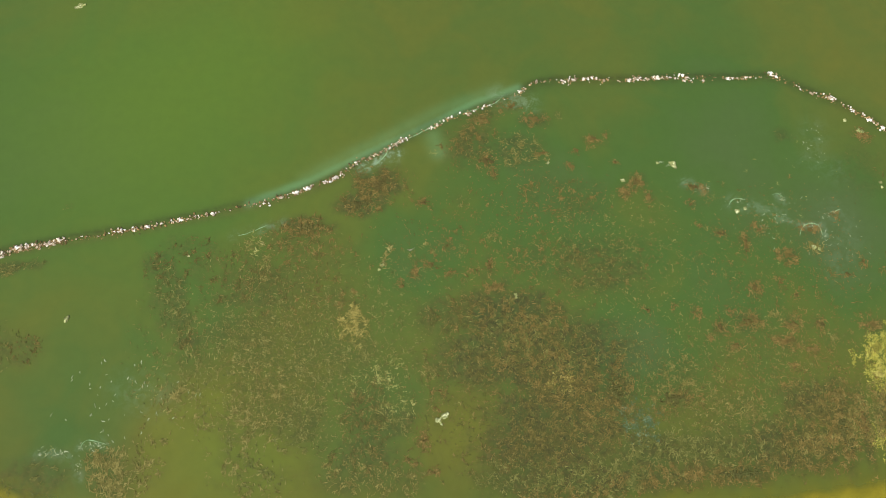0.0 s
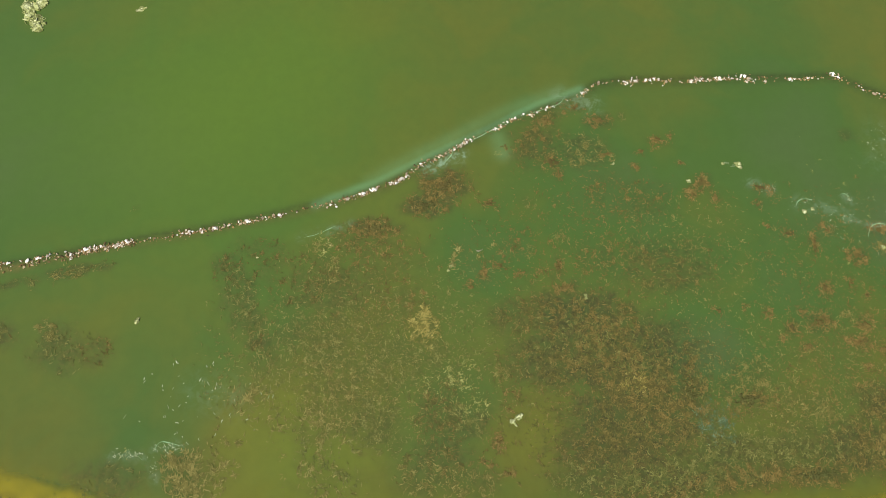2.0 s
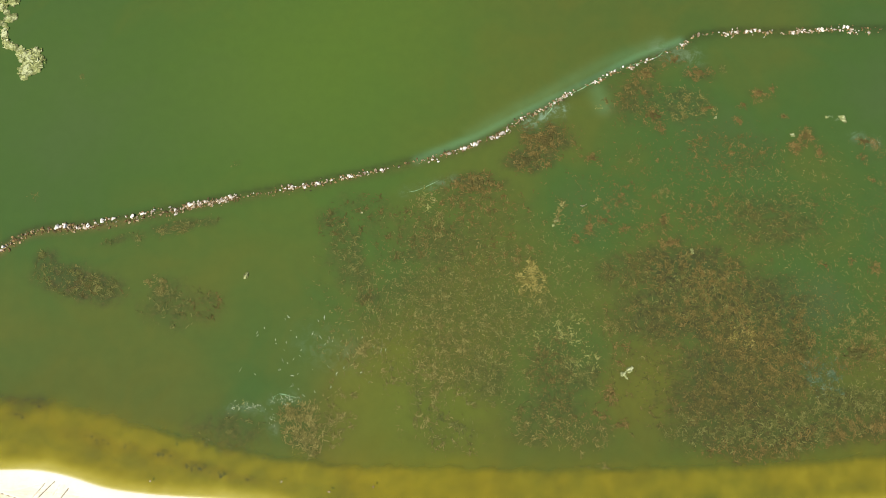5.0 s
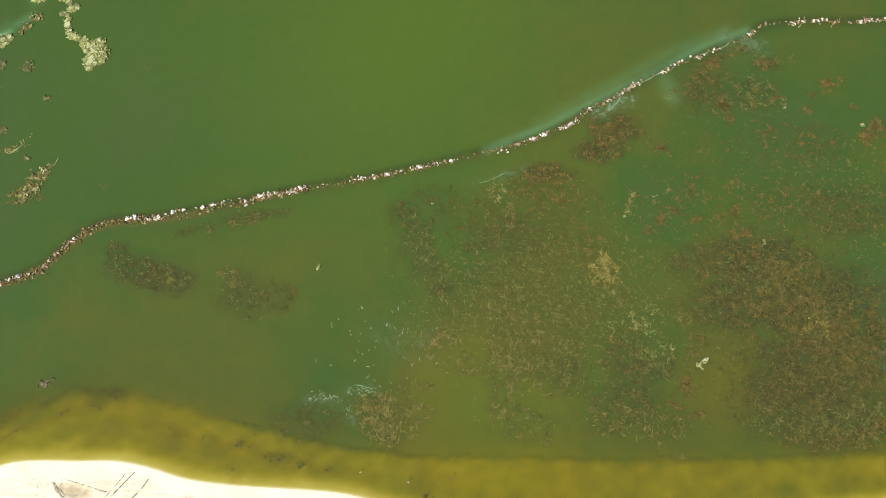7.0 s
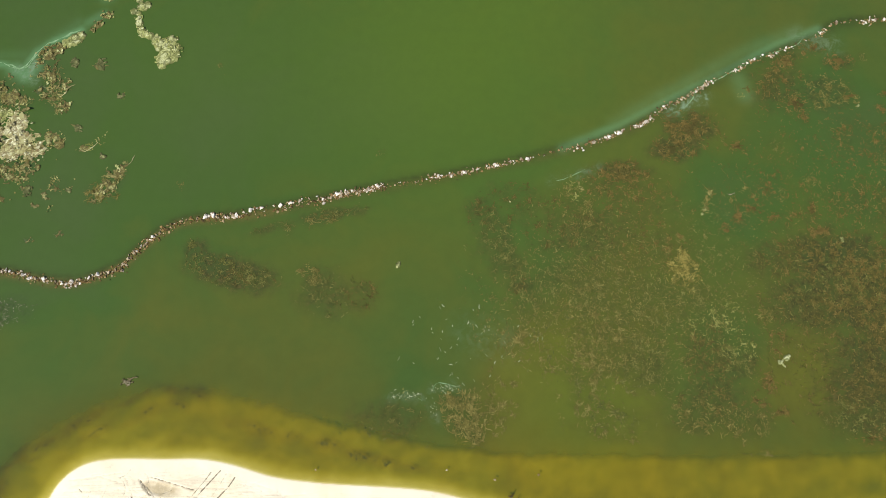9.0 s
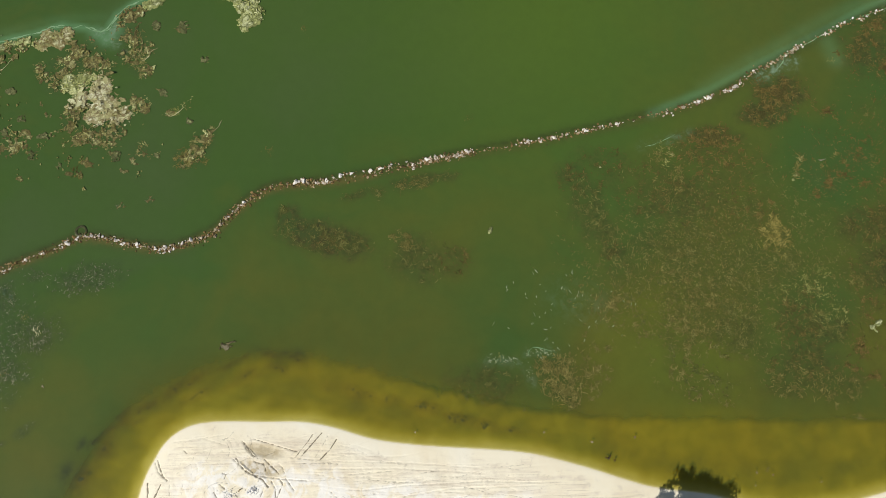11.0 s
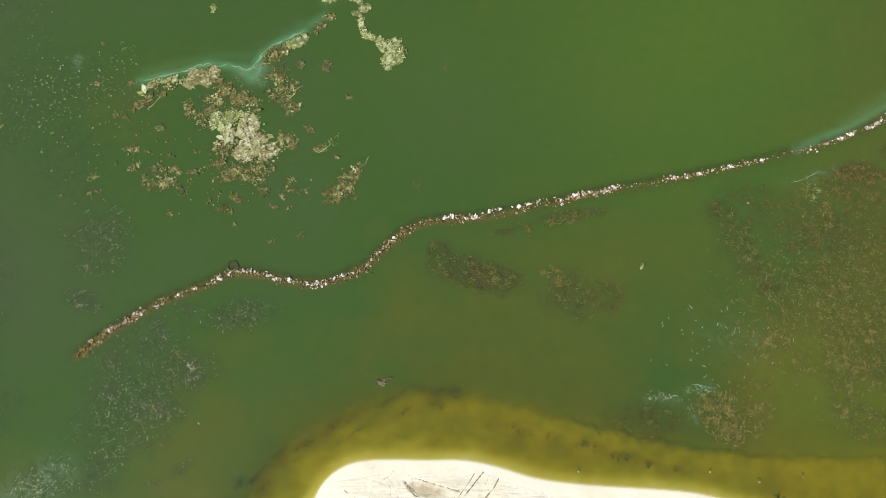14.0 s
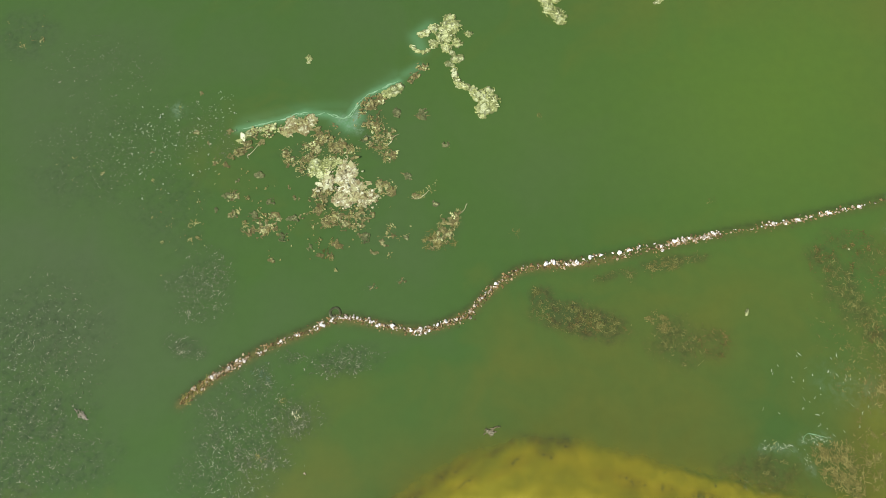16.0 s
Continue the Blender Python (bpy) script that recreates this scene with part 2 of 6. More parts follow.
AMBER = (0.106, 0.110, 0.016)
OLIVE, GREEN, TEAL = (0.093, 0.098, 0.0165), (0.051, 0.093, 0.019), (0.065, 0.088, 0.034)
WEED_MURK, SCUM, WALL_DARK = (0.031, 0.035, 0.012), (0.125, 0.265, 0.115), (0.030, 0.034, 0.012)
FROTH = (0.16, 0.225, 0.13)
THREADS = (0.13, 0.095, 0.03)
THROUGH, TURBID = (0.35, 0.62, 4.0), 1.75
WATER, SAND = water_material(), sand_material()
PALE_STONE = stone_material("pale_stone", "object", ((0.0, (0.17, 0.12, 0.06)), (0.25, (0.30, 0.235, 0.15)), (0.45, (0.52, 0.46, 0.37)), (0.7, (0.77, 0.71, 0.585)), (1.0, (0.84, 0.79, 0.67))))
RUBBLE = stone_material("brown_rubble", "island", ((0.0, (0.05, 0.042, 0.015)), (0.45, (0.155, 0.098, 0.031)), (0.8, (0.30, 0.190, 0.070)), (1.0, (0.46, 0.345, 0.20))))
CHIPS = stone_material("stone_chips", "island", ((0.0, (0.24, 0.165, 0.09)), (0.4, (0.48, 0.385, 0.265)), (0.75, (0.69, 0.625, 0.515)), (1.0, (0.80, 0.755, 0.665))))
GREY_STONE = stone_material("grey_stone", "object", ((0.0, (0.34, 0.33, 0.33)), (0.5, (0.55, 0.54, 0.55)), (1.0, (0.74, 0.73, 0.74))))
RUBBLE_STONE = stone_material("tan_stone", "object", ((0.0, (0.14, 0.10, 0.045)), (0.5, (0.27, 0.20, 0.10)), (1.0, (0.48, 0.40, 0.27))))
PALE_GREY = stone_material("pale_grey_stone", "object", ((0.0, (0.60, 0.58, 0.55)), (0.5, (0.74, 0.72, 0.69)), (1.0, (0.82, 0.80, 0.77))))
PALETTE = {
    "rust": weed_material("rust_weed", (0.047, 0.045, 0.0118), (0.120, 0.078, 0.0202), (0.215, 0.148, 0.045), 0.22),
    "brown": weed_material("brown_weed", (0.046, 0.048, 0.0126), (0.084, 0.065, 0.0168), (0.18, 0.130, 0.037), 0.22),
    "tan": weed_material("tan_weed", (0.074, 0.068, 0.0168), (0.128, 0.108, 0.0269), (0.25, 0.206, 0.0638), 0.2),
    "olive": weed_material("olive_weed", (0.052, 0.062, 0.0143), (0.096, 0.094, 0.0227), (0.205, 0.187, 0.0554), 0.25),
    "pale": weed_material("pale_weed", (0.09, 0.10, 0.0235), (0.21, 0.20, 0.0487), (0.40, 0.38, 0.1344), 0.3),
    "teal": weed_material("teal_weed", (0.036, 0.064, 0.024), (0.060, 0.092, 0.040), (0.13, 0.18, 0.10)),
}
PALETTE.update({
    "yellow": weed_material("yellow_weed", (0.15, 0.14, 0.018), (0.28, 0.25, 0.036), (0.45, 0.41, 0.10)),
    "grey": weed_material("grey_weed", (0.046, 0.058, 0.024), (0.086, 0.096, 0.042), (0.31, 0.29, 0.18), 0.1),
    "fleck": weed_material("pale_flecks", (0.12, 0.145, 0.062), (0.24, 0.275, 0.145), (0.42, 0.45, 0.28)),
    "copper": weed_material("copper_weed", (0.058, 0.050, 0.0134), (0.138, 0.088, 0.025), (0.25, 0.158, 0.05), 0.2),
    "ochre": weed_material("ochre_weed", (0.080, 0.072, 0.0151), (0.20, 0.162, 0.0386), (0.36, 0.29, 0.084), 0.15),
    "leaf": weed_material("dead_leaf_weed", (0.092, 0.075, 0.024), (0.185, 0.162, 0.048), (0.39, 0.37, 0.14)),
    "cream": weed_material("cream_weed", (0.20, 0.16, 0.067), (0.41, 0.375, 0.185), (0.62, 0.585, 0.36)),
    "lime": weed_material("lime_weed", (0.20, 0.21, 0.0546), (0.40, 0.41, 0.1428), (0.62, 0.62, 0.3192)),
})
PADS = {  # the matted bottom of a clump
    "copper": weed_material("copper_pad", (0.058, 0.046, 0.014), (0.095, 0.064, 0.018), (0.15, 0.095, 0.028), 0.3),
    "rust": weed_material("rust_pad", (0.048, 0.044, 0.013), (0.078, 0.058, 0.017), (0.13, 0.088, 0.026), 0.4),
    "yellow": weed_material("yellow_pad", (0.11, 0.105, 0.018), (0.19, 0.17, 0.03), (0.32, 0.28, 0.07)),
}
WORDS = {
    "copper": "copper-brown", "ochre": "ochre-yellow",
    "rust": "rust-brown", "brown": "dark brown", "tan": "straw-coloured", "olive": "olive-brown",
    "pale": "pale yellow-green", "teal": "blue-green", "yellow": "yellow", "leaf": "dead-brown curled", "cream": "bleached cream", "lime": "lime-green", "grey": "pale grey-green", "fleck": "whitish-green",
}
PALE_MAT = mat_material("bleached_algae", (0.33, 0.31, 0.125), (0.48, 0.47, 0.235), (0.64, 0.62, 0.40), (0.18, 0.135, 0.055))
LIME_MAT = mat_material("lime_algae", (0.24, 0.255, 0.08), (0.41, 0.42, 0.16), (0.60, 0.60, 0.32), (0.09, 0.10, 0.028))
TAN_MAT = mat_material("tan_algae", (0.24, 0.225, 0.08), (0.40, 0.385, 0.17), (0.57, 0.55, 0.31), (0.14, 0.105, 0.035))
OLIVE_MAT = mat_material("olive_algae", (0.092, 0.098, 0.032), (0.150, 0.150, 0.053), (0.30, 0.295, 0.12), (0.062, 0.068, 0.023))
BROWN_MAT = mat_material("brown_algae", (0.118, 0.096, 0.030), (0.210, 0.188, 0.062), (0.42, 0.42, 0.17), (0.072, 0.064, 0.020))
PALE_CRUST = crust_material("bleached_crust", (0.33, 0.31, 0.13), (0.50, 0.49, 0.25), (0.64, 0.62, 0.41), (0.26, 0.215, 0.095))
BROWN_CRUST = crust_material("brown_crust", (0.130, 0.100, 0.034), (0.235, 0.210, 0.074), (0.42, 0.42, 0.18), (0.100, 0.076, 0.026))
LIME_CRUST = crust_material("lime_crust", (0.25, 0.26, 0.08), (0.42, 0.43, 0.18), (0.60, 0.60, 0.36), (0.15, 0.16, 0.05))
SCUM_FILM = weed_material("scum_film", (0.12, 0.21, 0.09), (0.19, 0.30, 0.145), (0.28, 0.38, 0.22))
DRIFTWOOD = weed_material("driftwood", (0.14, 0.11, 0.06), (0.32, 0.265, 0.18), (0.58, 0.52, 0.42))
BROWNWOOD = weed_material("brown_driftwood", (0.07, 0.058, 0.026), (0.15, 0.125, 0.06), (0.38, 0.34, 0.23))
DARKWOOD = weed_material("dark_driftwood", (0.03, 0.026, 0.014), (0.07, 0.052, 0.026), (0.22, 0.17, 0.09))
BARK = weed_material("bark", (0.05, 0.04, 0.03), (0.12, 0.09, 0.06), (0.2, 0.16, 0.12))
LEAF = weed_material("leaf", (0.02, 0.04, 0.012), (0.04, 0.075, 0.02), (0.08, 0.12, 0.035))
RUBBER = mat_material("weathered_rubber", (0.05, 0.055, 0.02), (0.085, 0.085, 0.035), (0.26, 0.24, 0.14), (0.045, 0.05, 0.02))


# ---- mesh helpers ----
rng = np.random.default_rng(7)


def mesh_of(name, verts, faces, material, smooth=False):
    me = bpy.data.meshes.new(name)
    me.from_pydata(verts, [], faces)
    me.materials.append(material)
    if smooth:
        me.polygons.foreach_set("use_smooth", [True] * len(me.polygons))
    me.update()
    return me


def along(points, step):
    """Evenly spaced points and directions along a smooth line through the given points."""
    p = np.array(points, float)
    for _ in range(2):
        a, b = p[:-1] * 0.75 + p[1:] * 0.25, p[:-1] * 0.25 + p[1:] * 0.75
        p = np.vstack([p[:1], np.stack([a, b], 1).reshape(-1, 2), p[-1:]])
    lengths = np.hypot(*np.diff(p, axis=0).T)
    s = np.concatenate([[0], np.cumsum(lengths)])
    at = np.arange(0, s[-1], step)
    q = np.stack([np.interp(at, s, p[:, 0]), np.interp(at, s, p[:, 1])], 1)
    d = np.gradient(q, axis=0)
    return q, d / np.maximum(np.hypot(d[:, 0], d[:, 1]), 1e-6)[:, None]


def line_distance(x, y, line):
    """The distance from each place to a line of points, and how far along it the nearest place lies (0 to 1)."""
    best, where = np.full(x.shape, 1e9), np.zeros(x.shape)
    for i, ((ax, ay), (bx, by)) in enumerate(zip(line[:-1], line[1:])):
        dx, dy = bx - ax, by - ay
        k = np.clip(((x - ax) * dx + (y - ay) * dy) / (dx * dx + dy * dy + 1e-9), 0, 1)
        d = np.hypot(x - ax - k * dx, y - ay - k * dy)
        where = np.where(d < best, (i + k) / (len(line) - 1), where)
        best = np.minimum(best, d)
    return best, where


def inside(x, y, ring):
    odd = np.zeros(x.shape, bool)
    for (ax, ay), (bx, by) in zip(ring, ring[1:] + ring[:1]):
        if ay != by:
            odd ^= ((ay > y) != (by > y)) & (x < (bx - ax) * (y - ay) / (by - ay) + ax)
    return odd


def soft_noise(x, y, size, seed):
    """Smooth noise in -1..1, a few waves of random direction."""
    r = np.random.default_rng(seed)
    total = np.zeros(x.shape)
    for k in range(9):
        a, ph, f = r.uniform(0, math.tau), r.uniform(0, math.tau), r.uniform(0.6, 1.8) / size * math.tau
        total += np.sin((x * np.cos(a) + y * np.sin(a)) * f + ph + 1.3 * np.sin((y * np.cos(a) - x * np.sin(a)) * f * 0.6 + k))
    return total / 5.0


def steps(*stretches):
    """Grid lines: stretches of (from, to, step), butted end to end."""
    return np.unique(np.round(np.concatenate([np.arange(a, b + s * 0.5, s) for a, b, s in stretches]), 3))


def sheet(name, xs, ys, height, material):
    gx, gy = np.meshgrid(xs, ys)
    x, y = gx.ravel(), gy.ravel()
    w, h = len(xs), len(ys)
    i = (np.arange(h - 1)[:, None] * w + np.arange(w - 1)[None, :]).ravel()
    faces = np.stack([i, i + 1, i + w + 1, i + w], 1)
    me = mesh_of(name, np.stack([x, y, height(x, y)], 1).tolist(), faces.tolist(), material, True)
    return new(name, me), x, y


def set_value(ob, name, values):
    ob.data.attributes.new(name, "FLOAT", "POINT").data.foreach_set("value", np.asarray(values, np.float32))


# ---- the lake's shore ----
SHORE = [
    (-85.0, -60.0), (-72.0, -22.0), (-66.4, -10.4), (-66.0, -7.8), (-65.5, -6.2), (-64.9, -5.1), (-64.4, -4.1), (-63.2, -3.0), (-61.4, -2.4),
    (-58.6, -2.4), (-55.7, -2.5), (-53.2, -2.5), (-50.7, -3.0), (-47.7, -4.0), (-45.0, -4.4), (-41.8, -4.7),
    (-35.9, -5.1), (-33.2, -5.7), (-29.7, -6.7), (-27.1, -7.6), (-24.9, -8.2), (-21.1, -8.6), (-18.7, -9.3), (-13.5, -10.4),
    (-0.7, -7.3), (25.9, -5.5), (60.0, -3.0), (300.0, 20.0), (4000.0, 60.0),
]
for _ in range(3):  # round the corners off
    SHORE = [q for a, b in zip(SHORE[:-1], SHORE[1:]) for q in ((a[0] * 0.75 + b[0] * 0.25, a[1] * 0.75 + b[1] * 0.25), (a[0] * 0.25 + b[0] * 0.75, a[1] * 0.25 + b[1] * 0.75))]
LAND = SHORE + [(4000.0, -4000.0), (-900.0, -4000.0)]


def shore_distance(x, y):
    d, _ = line_distance(x, y, SHORE)
    return np.where(inside(x, y, LAND), d, -d)


SHELF = [  # the outer edge of the sandy shallows
    (-80.0, -40.0), (-73.7, -11.0), (-71.7, -7.7), (-69.9, -4.3), (-67.6, -1.3), (-65.1, 0.4), (-62.4, 1.7), (-59.6, 2.4), (-56.4, 2.9), (-52.2, 2.5), (-47.7, 1.5),
    (-43.0, 0.1), (-38.5, -1.2), (-34.4, -1.9), (-29.4, -2.5), (-22.0, -2.8), (-12.5, -3.2), (-5.4, -3.2), (4.1, -3.1), (15.4, -2.5), (22.3, -2.0), (30.2, -1.0), (70.0, 4.0), (300.0, 30.0), (4000.0, 70.0),
]
SHALLOWS = SHELF + [(4000.0, -4000.0), (-900.0, -4000.0)]


def depth_of(x, y, murk=False):
    """Depth of the water; below zero on land. A bar lies along the shelf's edge, with a trough between it and the sand."""
    d = shore_distance(x, y)
    out = np.maximum(-d, 0)
    e, _ = line_distance(x, y, SHELF)
    e = np.where(inside(x, y, SHALLOWS), e, -e) + 0.10 * soft_noise(x, y, 1.6, 4) + 0.14 * soft_noise(x, y, 5.0, 3)
    west = 1 / (1 + np.exp(np.clip((x + 58) / 2.0, -50, 50)))
    share = np.clip(out / np.maximum(out + np.maximum(e, 0), 0.1), 0, 1)
    trough = np.exp(-((share - 0.42) / 0.2) ** 2)
    shallow = 0.03 * (1 - np.exp(-out / 0.3)) + 0.24 * (1 - np.exp(-out / 1.8))
    inner = (shallow + 0.19 * (1 - np.exp(-out / 2.4))) * (0.98 - 0.10 * west) + trough * (1 - west) * (0.10 + 0.07 * soft_noise(x, y, 4.0, 8)) + 0.035 * soft_noise(x + 0.35 * y, 1.6 * y, 3.5, 9) * np.clip(out - 0.8, 0, 1)
    if murk:  # the silt stirred up by the shore hides the bed sooner than the depth alone
        k = np.clip((out - 0.3) / 1.0, 0, 1)
        inner = inner - shallow + 0.21 * (1 - np.exp(-out / 0.10)) + 0.13 * k * k * (3 - 2 * k)
    drop = 0.34 + 1.9 * west
    fall = 1 / (1 + np.exp(np.clip(e / drop * 2.2, -50, 50)))
    wet = inner + (0.36 + 0.2 * west) * fall + (1.25 + 0.4 * west) * (1 - np.exp(-np.maximum(-e, 0) / (6.5 - 3 * west)))
    wet = np.maximum(wet, 0.02) * np.clip(out / 0.02, 0, 1)
    dry = -0.9 * (1 - np.exp(-np.maximum(d, 0) / 5.0))
    return np.where(d > 0, dry, wet)


# ---- where the weed grows: beds and clumps ----
BEDS = []


def weed(x, y, rx, ry, turn, thick, kind, murk=0.5, size=1.0, heading=None, wide=1, high=0):
    """A bed of weed: an ellipse of half-widths rx, ry (metres), turned by degrees, with strands to a square metre."""
    if kind == "olive" and x < -62:
        kind, size = "grey", size * 0.72
    if x < -60:
        murk *= 0.9
    if kind in ("rust", "brown", "tan") and x < -60 and y > 20:
        kind, thick = "leaf", thick * 0.35
    if kind == "rust" and rx * ry < 1.6 and x > -60:
        kind, thick, size = "copper", thick * 1.6, size * 0.8
    BEDS.append((x, y, rx, ry, radians(turn), thick, kind, murk, size, heading, wide, high))


# thin growth all over the bay
weed(-16.2, 11.1, 13.0, 7.5, 0, 9.0, "olive", 0.12, 0.85)
weed(-20.0, 9.2, 9.0, 6.5, 0, 7.5, "tan", 0.1, 0.85)
weed(0.6, 20.0, 11.0, 6.0, 0, 5.0, "rust", 0.1, 0.85)
weed(3.7, 6.1, 13.0, 6.0, 0, 8.0, "brown", 0.3, 0.85)
weed(16.5, 6.4, 12.0, 6.0, 0, 6.0, "olive", 0.1, 0.85)
weed(24.4, 15.6, 8.5, 8.0, 0, 5.0, "rust", 0.15, 0.8)
weed(23.5, 7.5, 9.0, 5.0, 0, 7.0, "rust", 0.25, 0.85)
weed(11.0, 17.0, 8.5, 7.0, 0, 4.0, "tan", 0.1, 0.8)
weed(26.6, 23.5, 7.0, 6.0, 0, 0.5, "pale", 0.0, 0.5)
# leafy rims of the floating mats
weed(-72.4, 25.6, 2.3, 1.9, 0, 8, "cream", 0.0, 0.75, None, 6, 0.22)
weed(-73.6, 24.5, 1.3, 1.2, 0, 11, "leaf", 0.5, 0.75, None, 6, 0.2)
weed(-70.5, 23.7, 1.2, 1.0, 0, 11, "cream", 0.4, 0.7, None, 6, 0.15)
weed(-70.8, 22.7, 1.0, 0.9, 0, 10, "leaf", 0.5, 0.7, None, 6, 0.12)
weed(-73.0, 22.7, 0.8, 0.7, 0, 11, "leaf", 0.5, 0.7, None, 6, 0.12)
weed(-74.5, 23.4, 0.6, 0.7, 0, 11, "leaf", 0.5, 0.7, None, 6, 0.12)
weed(-74.7, 27.0, 1.0, 0.7, -20, 13, "lime", 0.4, 0.7, None, 6, 0.12)
weed(-76.5, 31.5, 1.1, 0.7, 15, 11, "leaf", 0.3, 0.7, None, 6, 0.15)
weed(-77.8, 31.1, 0.8, 0.5, 0, 10, "lime", 0.3, 0.7, None, 6, 0.12)
weed(-80.7, 30.6, 0.9, 0.5, 15, 14, "leaf", 0.5, 0.7, None, 6, 0.08)
weed(-79.6, 30.8, 0.6, 0.4, 0, 11, "lime", 0.4, 0.7, None, 6, 0.08)
weed(-81.8, 29.0, 0.8, 0.5, 20, 16, "leaf", 0.5, 0.7, None, 6, 0.08)
weed(-70.0, 33.9, 1.0, 0.7, 20, 10, "leaf", 0.4, 0.7, None, 6, 0.1)
weed(-68.7, 34.5, 0.6, 0.4, 30, 13, "lime", 0.4, 0.7, None, 6, 0.1)
weed(-69.9, 32.0, 1.0, 0.7, 0, 10, "leaf", 0.4, 0.7, None, 6, 0.1)
weed(-69.4, 31.2, 0.6, 0.5, 0, 13, "lime", 0.5, 0.6, None, 6, 0.1)
weed(-74.3, 30.2, 1.4, 0.8, 15, 10, "leaf", 0.4, 0.75, None, 6, 0.1)
weed(-73.0, 29.2, 1.3, 0.7, 0, 13, "leaf", 0.6, 0.7, None, 6, 0.1)
weed(-75.1, 29.4, 0.8, 0.6, 0, 12, "lime", 0.4, 0.6, None, 6, 0.1)
weed(-71.7, 28.7, 0.6, 0.5, 0, 11, "lime", 0.5, 0.6, None, 6, 0.08)
weed(-76.9, 28.1, 1.2, 0.4, -15, 11, "leaf", 0.4, 0.7, None, 6, 0.08)
weed(-76.0, 27.0, 0.6, 0.4, 30, 11, "leaf", 0.4, 0.7, None, 6, 0.08)
weed(-68.8, 29.9, 1.0, 0.7, 30, 13, "leaf", 0.5, 0.7, None, 6, 0.08)
weed(-68.0, 28.5, 0.7, 0.4, 0, 15, "lime", 0.4, 0.6, None, 6, 0.08)
weed(-68.4, 25.2, 0.7, 0.4, -30, 13, "leaf", 0.3, 0.7, None, 6, 0.08)
weed(-62.7, 21.5, 0.6, 0.7, -20, 11, "leaf", 0.4, 0.7, None, 6, 0.08)
weed(-63.7, 20.0, 0.8, 0.5, 0, 11, "leaf", 0.4, 0.7, None, 6, 0.08)
weed(-62.1, 22.4, 0.4, 0.4, 0, 11, "lime", 0.3, 0.6, None, 6, 0.08)
weed(-65.4, 37.7, 1.0, 0.5, 30, 10, "leaf", 0.3, 0.6, None, 6, 0.08)
weed(-64.8, 37.7, 0.4, 0.3, 0, 13, "lime", 0.2, 0.6, None, 6, 0.08)
weed(-79.2, 21.2, 1.2, 0.5, 0, 6, "leaf", 0.3, 0.6, None, 6, 0.06)
weed(-72.5, 21.8, 2.4, 0.7, 0, 4, "leaf", 0.3, 0.6, None, 6, 0.06)
weed(-80.8, 24.9, 3.5, 3.0, 0, 2.4, "leaf", 0.1, 0.55, None, 6, 0.05)
weed(-75.4, 20.0, 5.0, 2.5, 0, 2.0, "leaf", 0.1, 0.55, None, 6, 0.05)
weed(-67.5, 21.4, 4.5, 3.0, 0, 0.7, "leaf", 0.0, 0.55, None, 6, 0.05)
weed(-62.1, 42.3, 1.1, 1.0, 0, 8, "lime", 0.2, 0.6, None, 6, 0.2)
weed(-58.9, 33.9, 1.0, 1.0, 0, 8, "lime", 0.2, 0.6, None, 6, 0.2)
weed(-89.4, 29.3, 6.0, 4.0, 0, 0.9, "olive", 0.1, 0.5, None, 6, 0.05)
weed(-86.0, 21.7, 3.0, 4.0, 0, 1.3, "leaf", 0.2, 0.5, None, 6, 0.05)
# by the stone line and in the bay behind it
weed(-11.1, 25.4, 2.2, 1.5, 5, 34, "rust", 0.9)
weed(-12.9, 23.4, 2.0, 1.1, 0, 30, "rust", 0.9)
weed(-17.7, 21.3, 2.4, 0.9, 0, 30, "rust", 0.8)
weed(-18.6, 20.0, 2.6, 1.6, 0, 10, "rust", 0.5)
weed(-16.8, 18.4, 3.4, 2.6, 0, 7, "rust", 0.4)
weed(-21.8, 17.7, 1.6, 2.6, 15, 10, "tan", 0.4)
weed(-22.1, 19.3, 0.4, 1.2, 10, 14, "pale", 0.2)
weed(-1.5, 31.9, 1.7, 0.7, 20, 22, "rust", 0.6)
weed(1.4, 33.3, 0.9, 0.5, 10, 16, "rust", 0.5)
weed(3.5, 31.8, 1.3, 0.8, 0, 22, "rust", 0.6)
weed(-2.7, 29.3, 2.4, 1.9, 30, 12, "rust", 0.7)
weed(-1.2, 27.6, 1.4, 1.0, 0, 12, "rust", 0.5)
weed(1.7, 28.7, 2.4, 1.7, -10, 12, "tan", 0.6)
weed(-0.7, 26.4, 0.6, 0.8, 0, 14, "rust", 0.4)
weed(3.9, 28.3, 0.7, 0.4, 0, 22, "rust", 0.4)
weed(5.7, 32.3, 0.4, 0.4, 0, 20, "olive", 0.4)
weed(9.0, 29.7, 1.0, 0.5, -10, 32, "rust", 0.4)
weed(10.1, 30.2, 0.4, 0.3, 0, 34, "rust", 0.3)
weed(7.2, 28.5, 0.5, 0.3, 0, 30, "rust", 0.3)
weed(6.5, 27.0, 0.5, 0.4, 0, 34, "rust", 0.3)
weed(10.7, 27.3, 0.4, 0.3, 0, 26, "rust", 0.3)
weed(12.5, 25.3, 1.0, 0.8, 40, 34, "rust", 0.5)
weed(11.4, 24.2, 0.8, 0.6, 0, 46, "rust", 0.5)
weed(13.5, 23.8, 0.5, 0.6, 0, 34, "rust", 0.4)
weed(17.9, 24.7, 1.2, 0.5, -15, 26, "rust", 0.4)
weed(17.3, 23.1, 0.5, 0.4, 0, 20, "rust", 0.4)
weed(19.7, 20.2, 0.7, 0.4, 0, 24, "rust", 0.4)
weed(21.7, 19.1, 0.6, 1.1, 0, 24, "rust", 0.4)
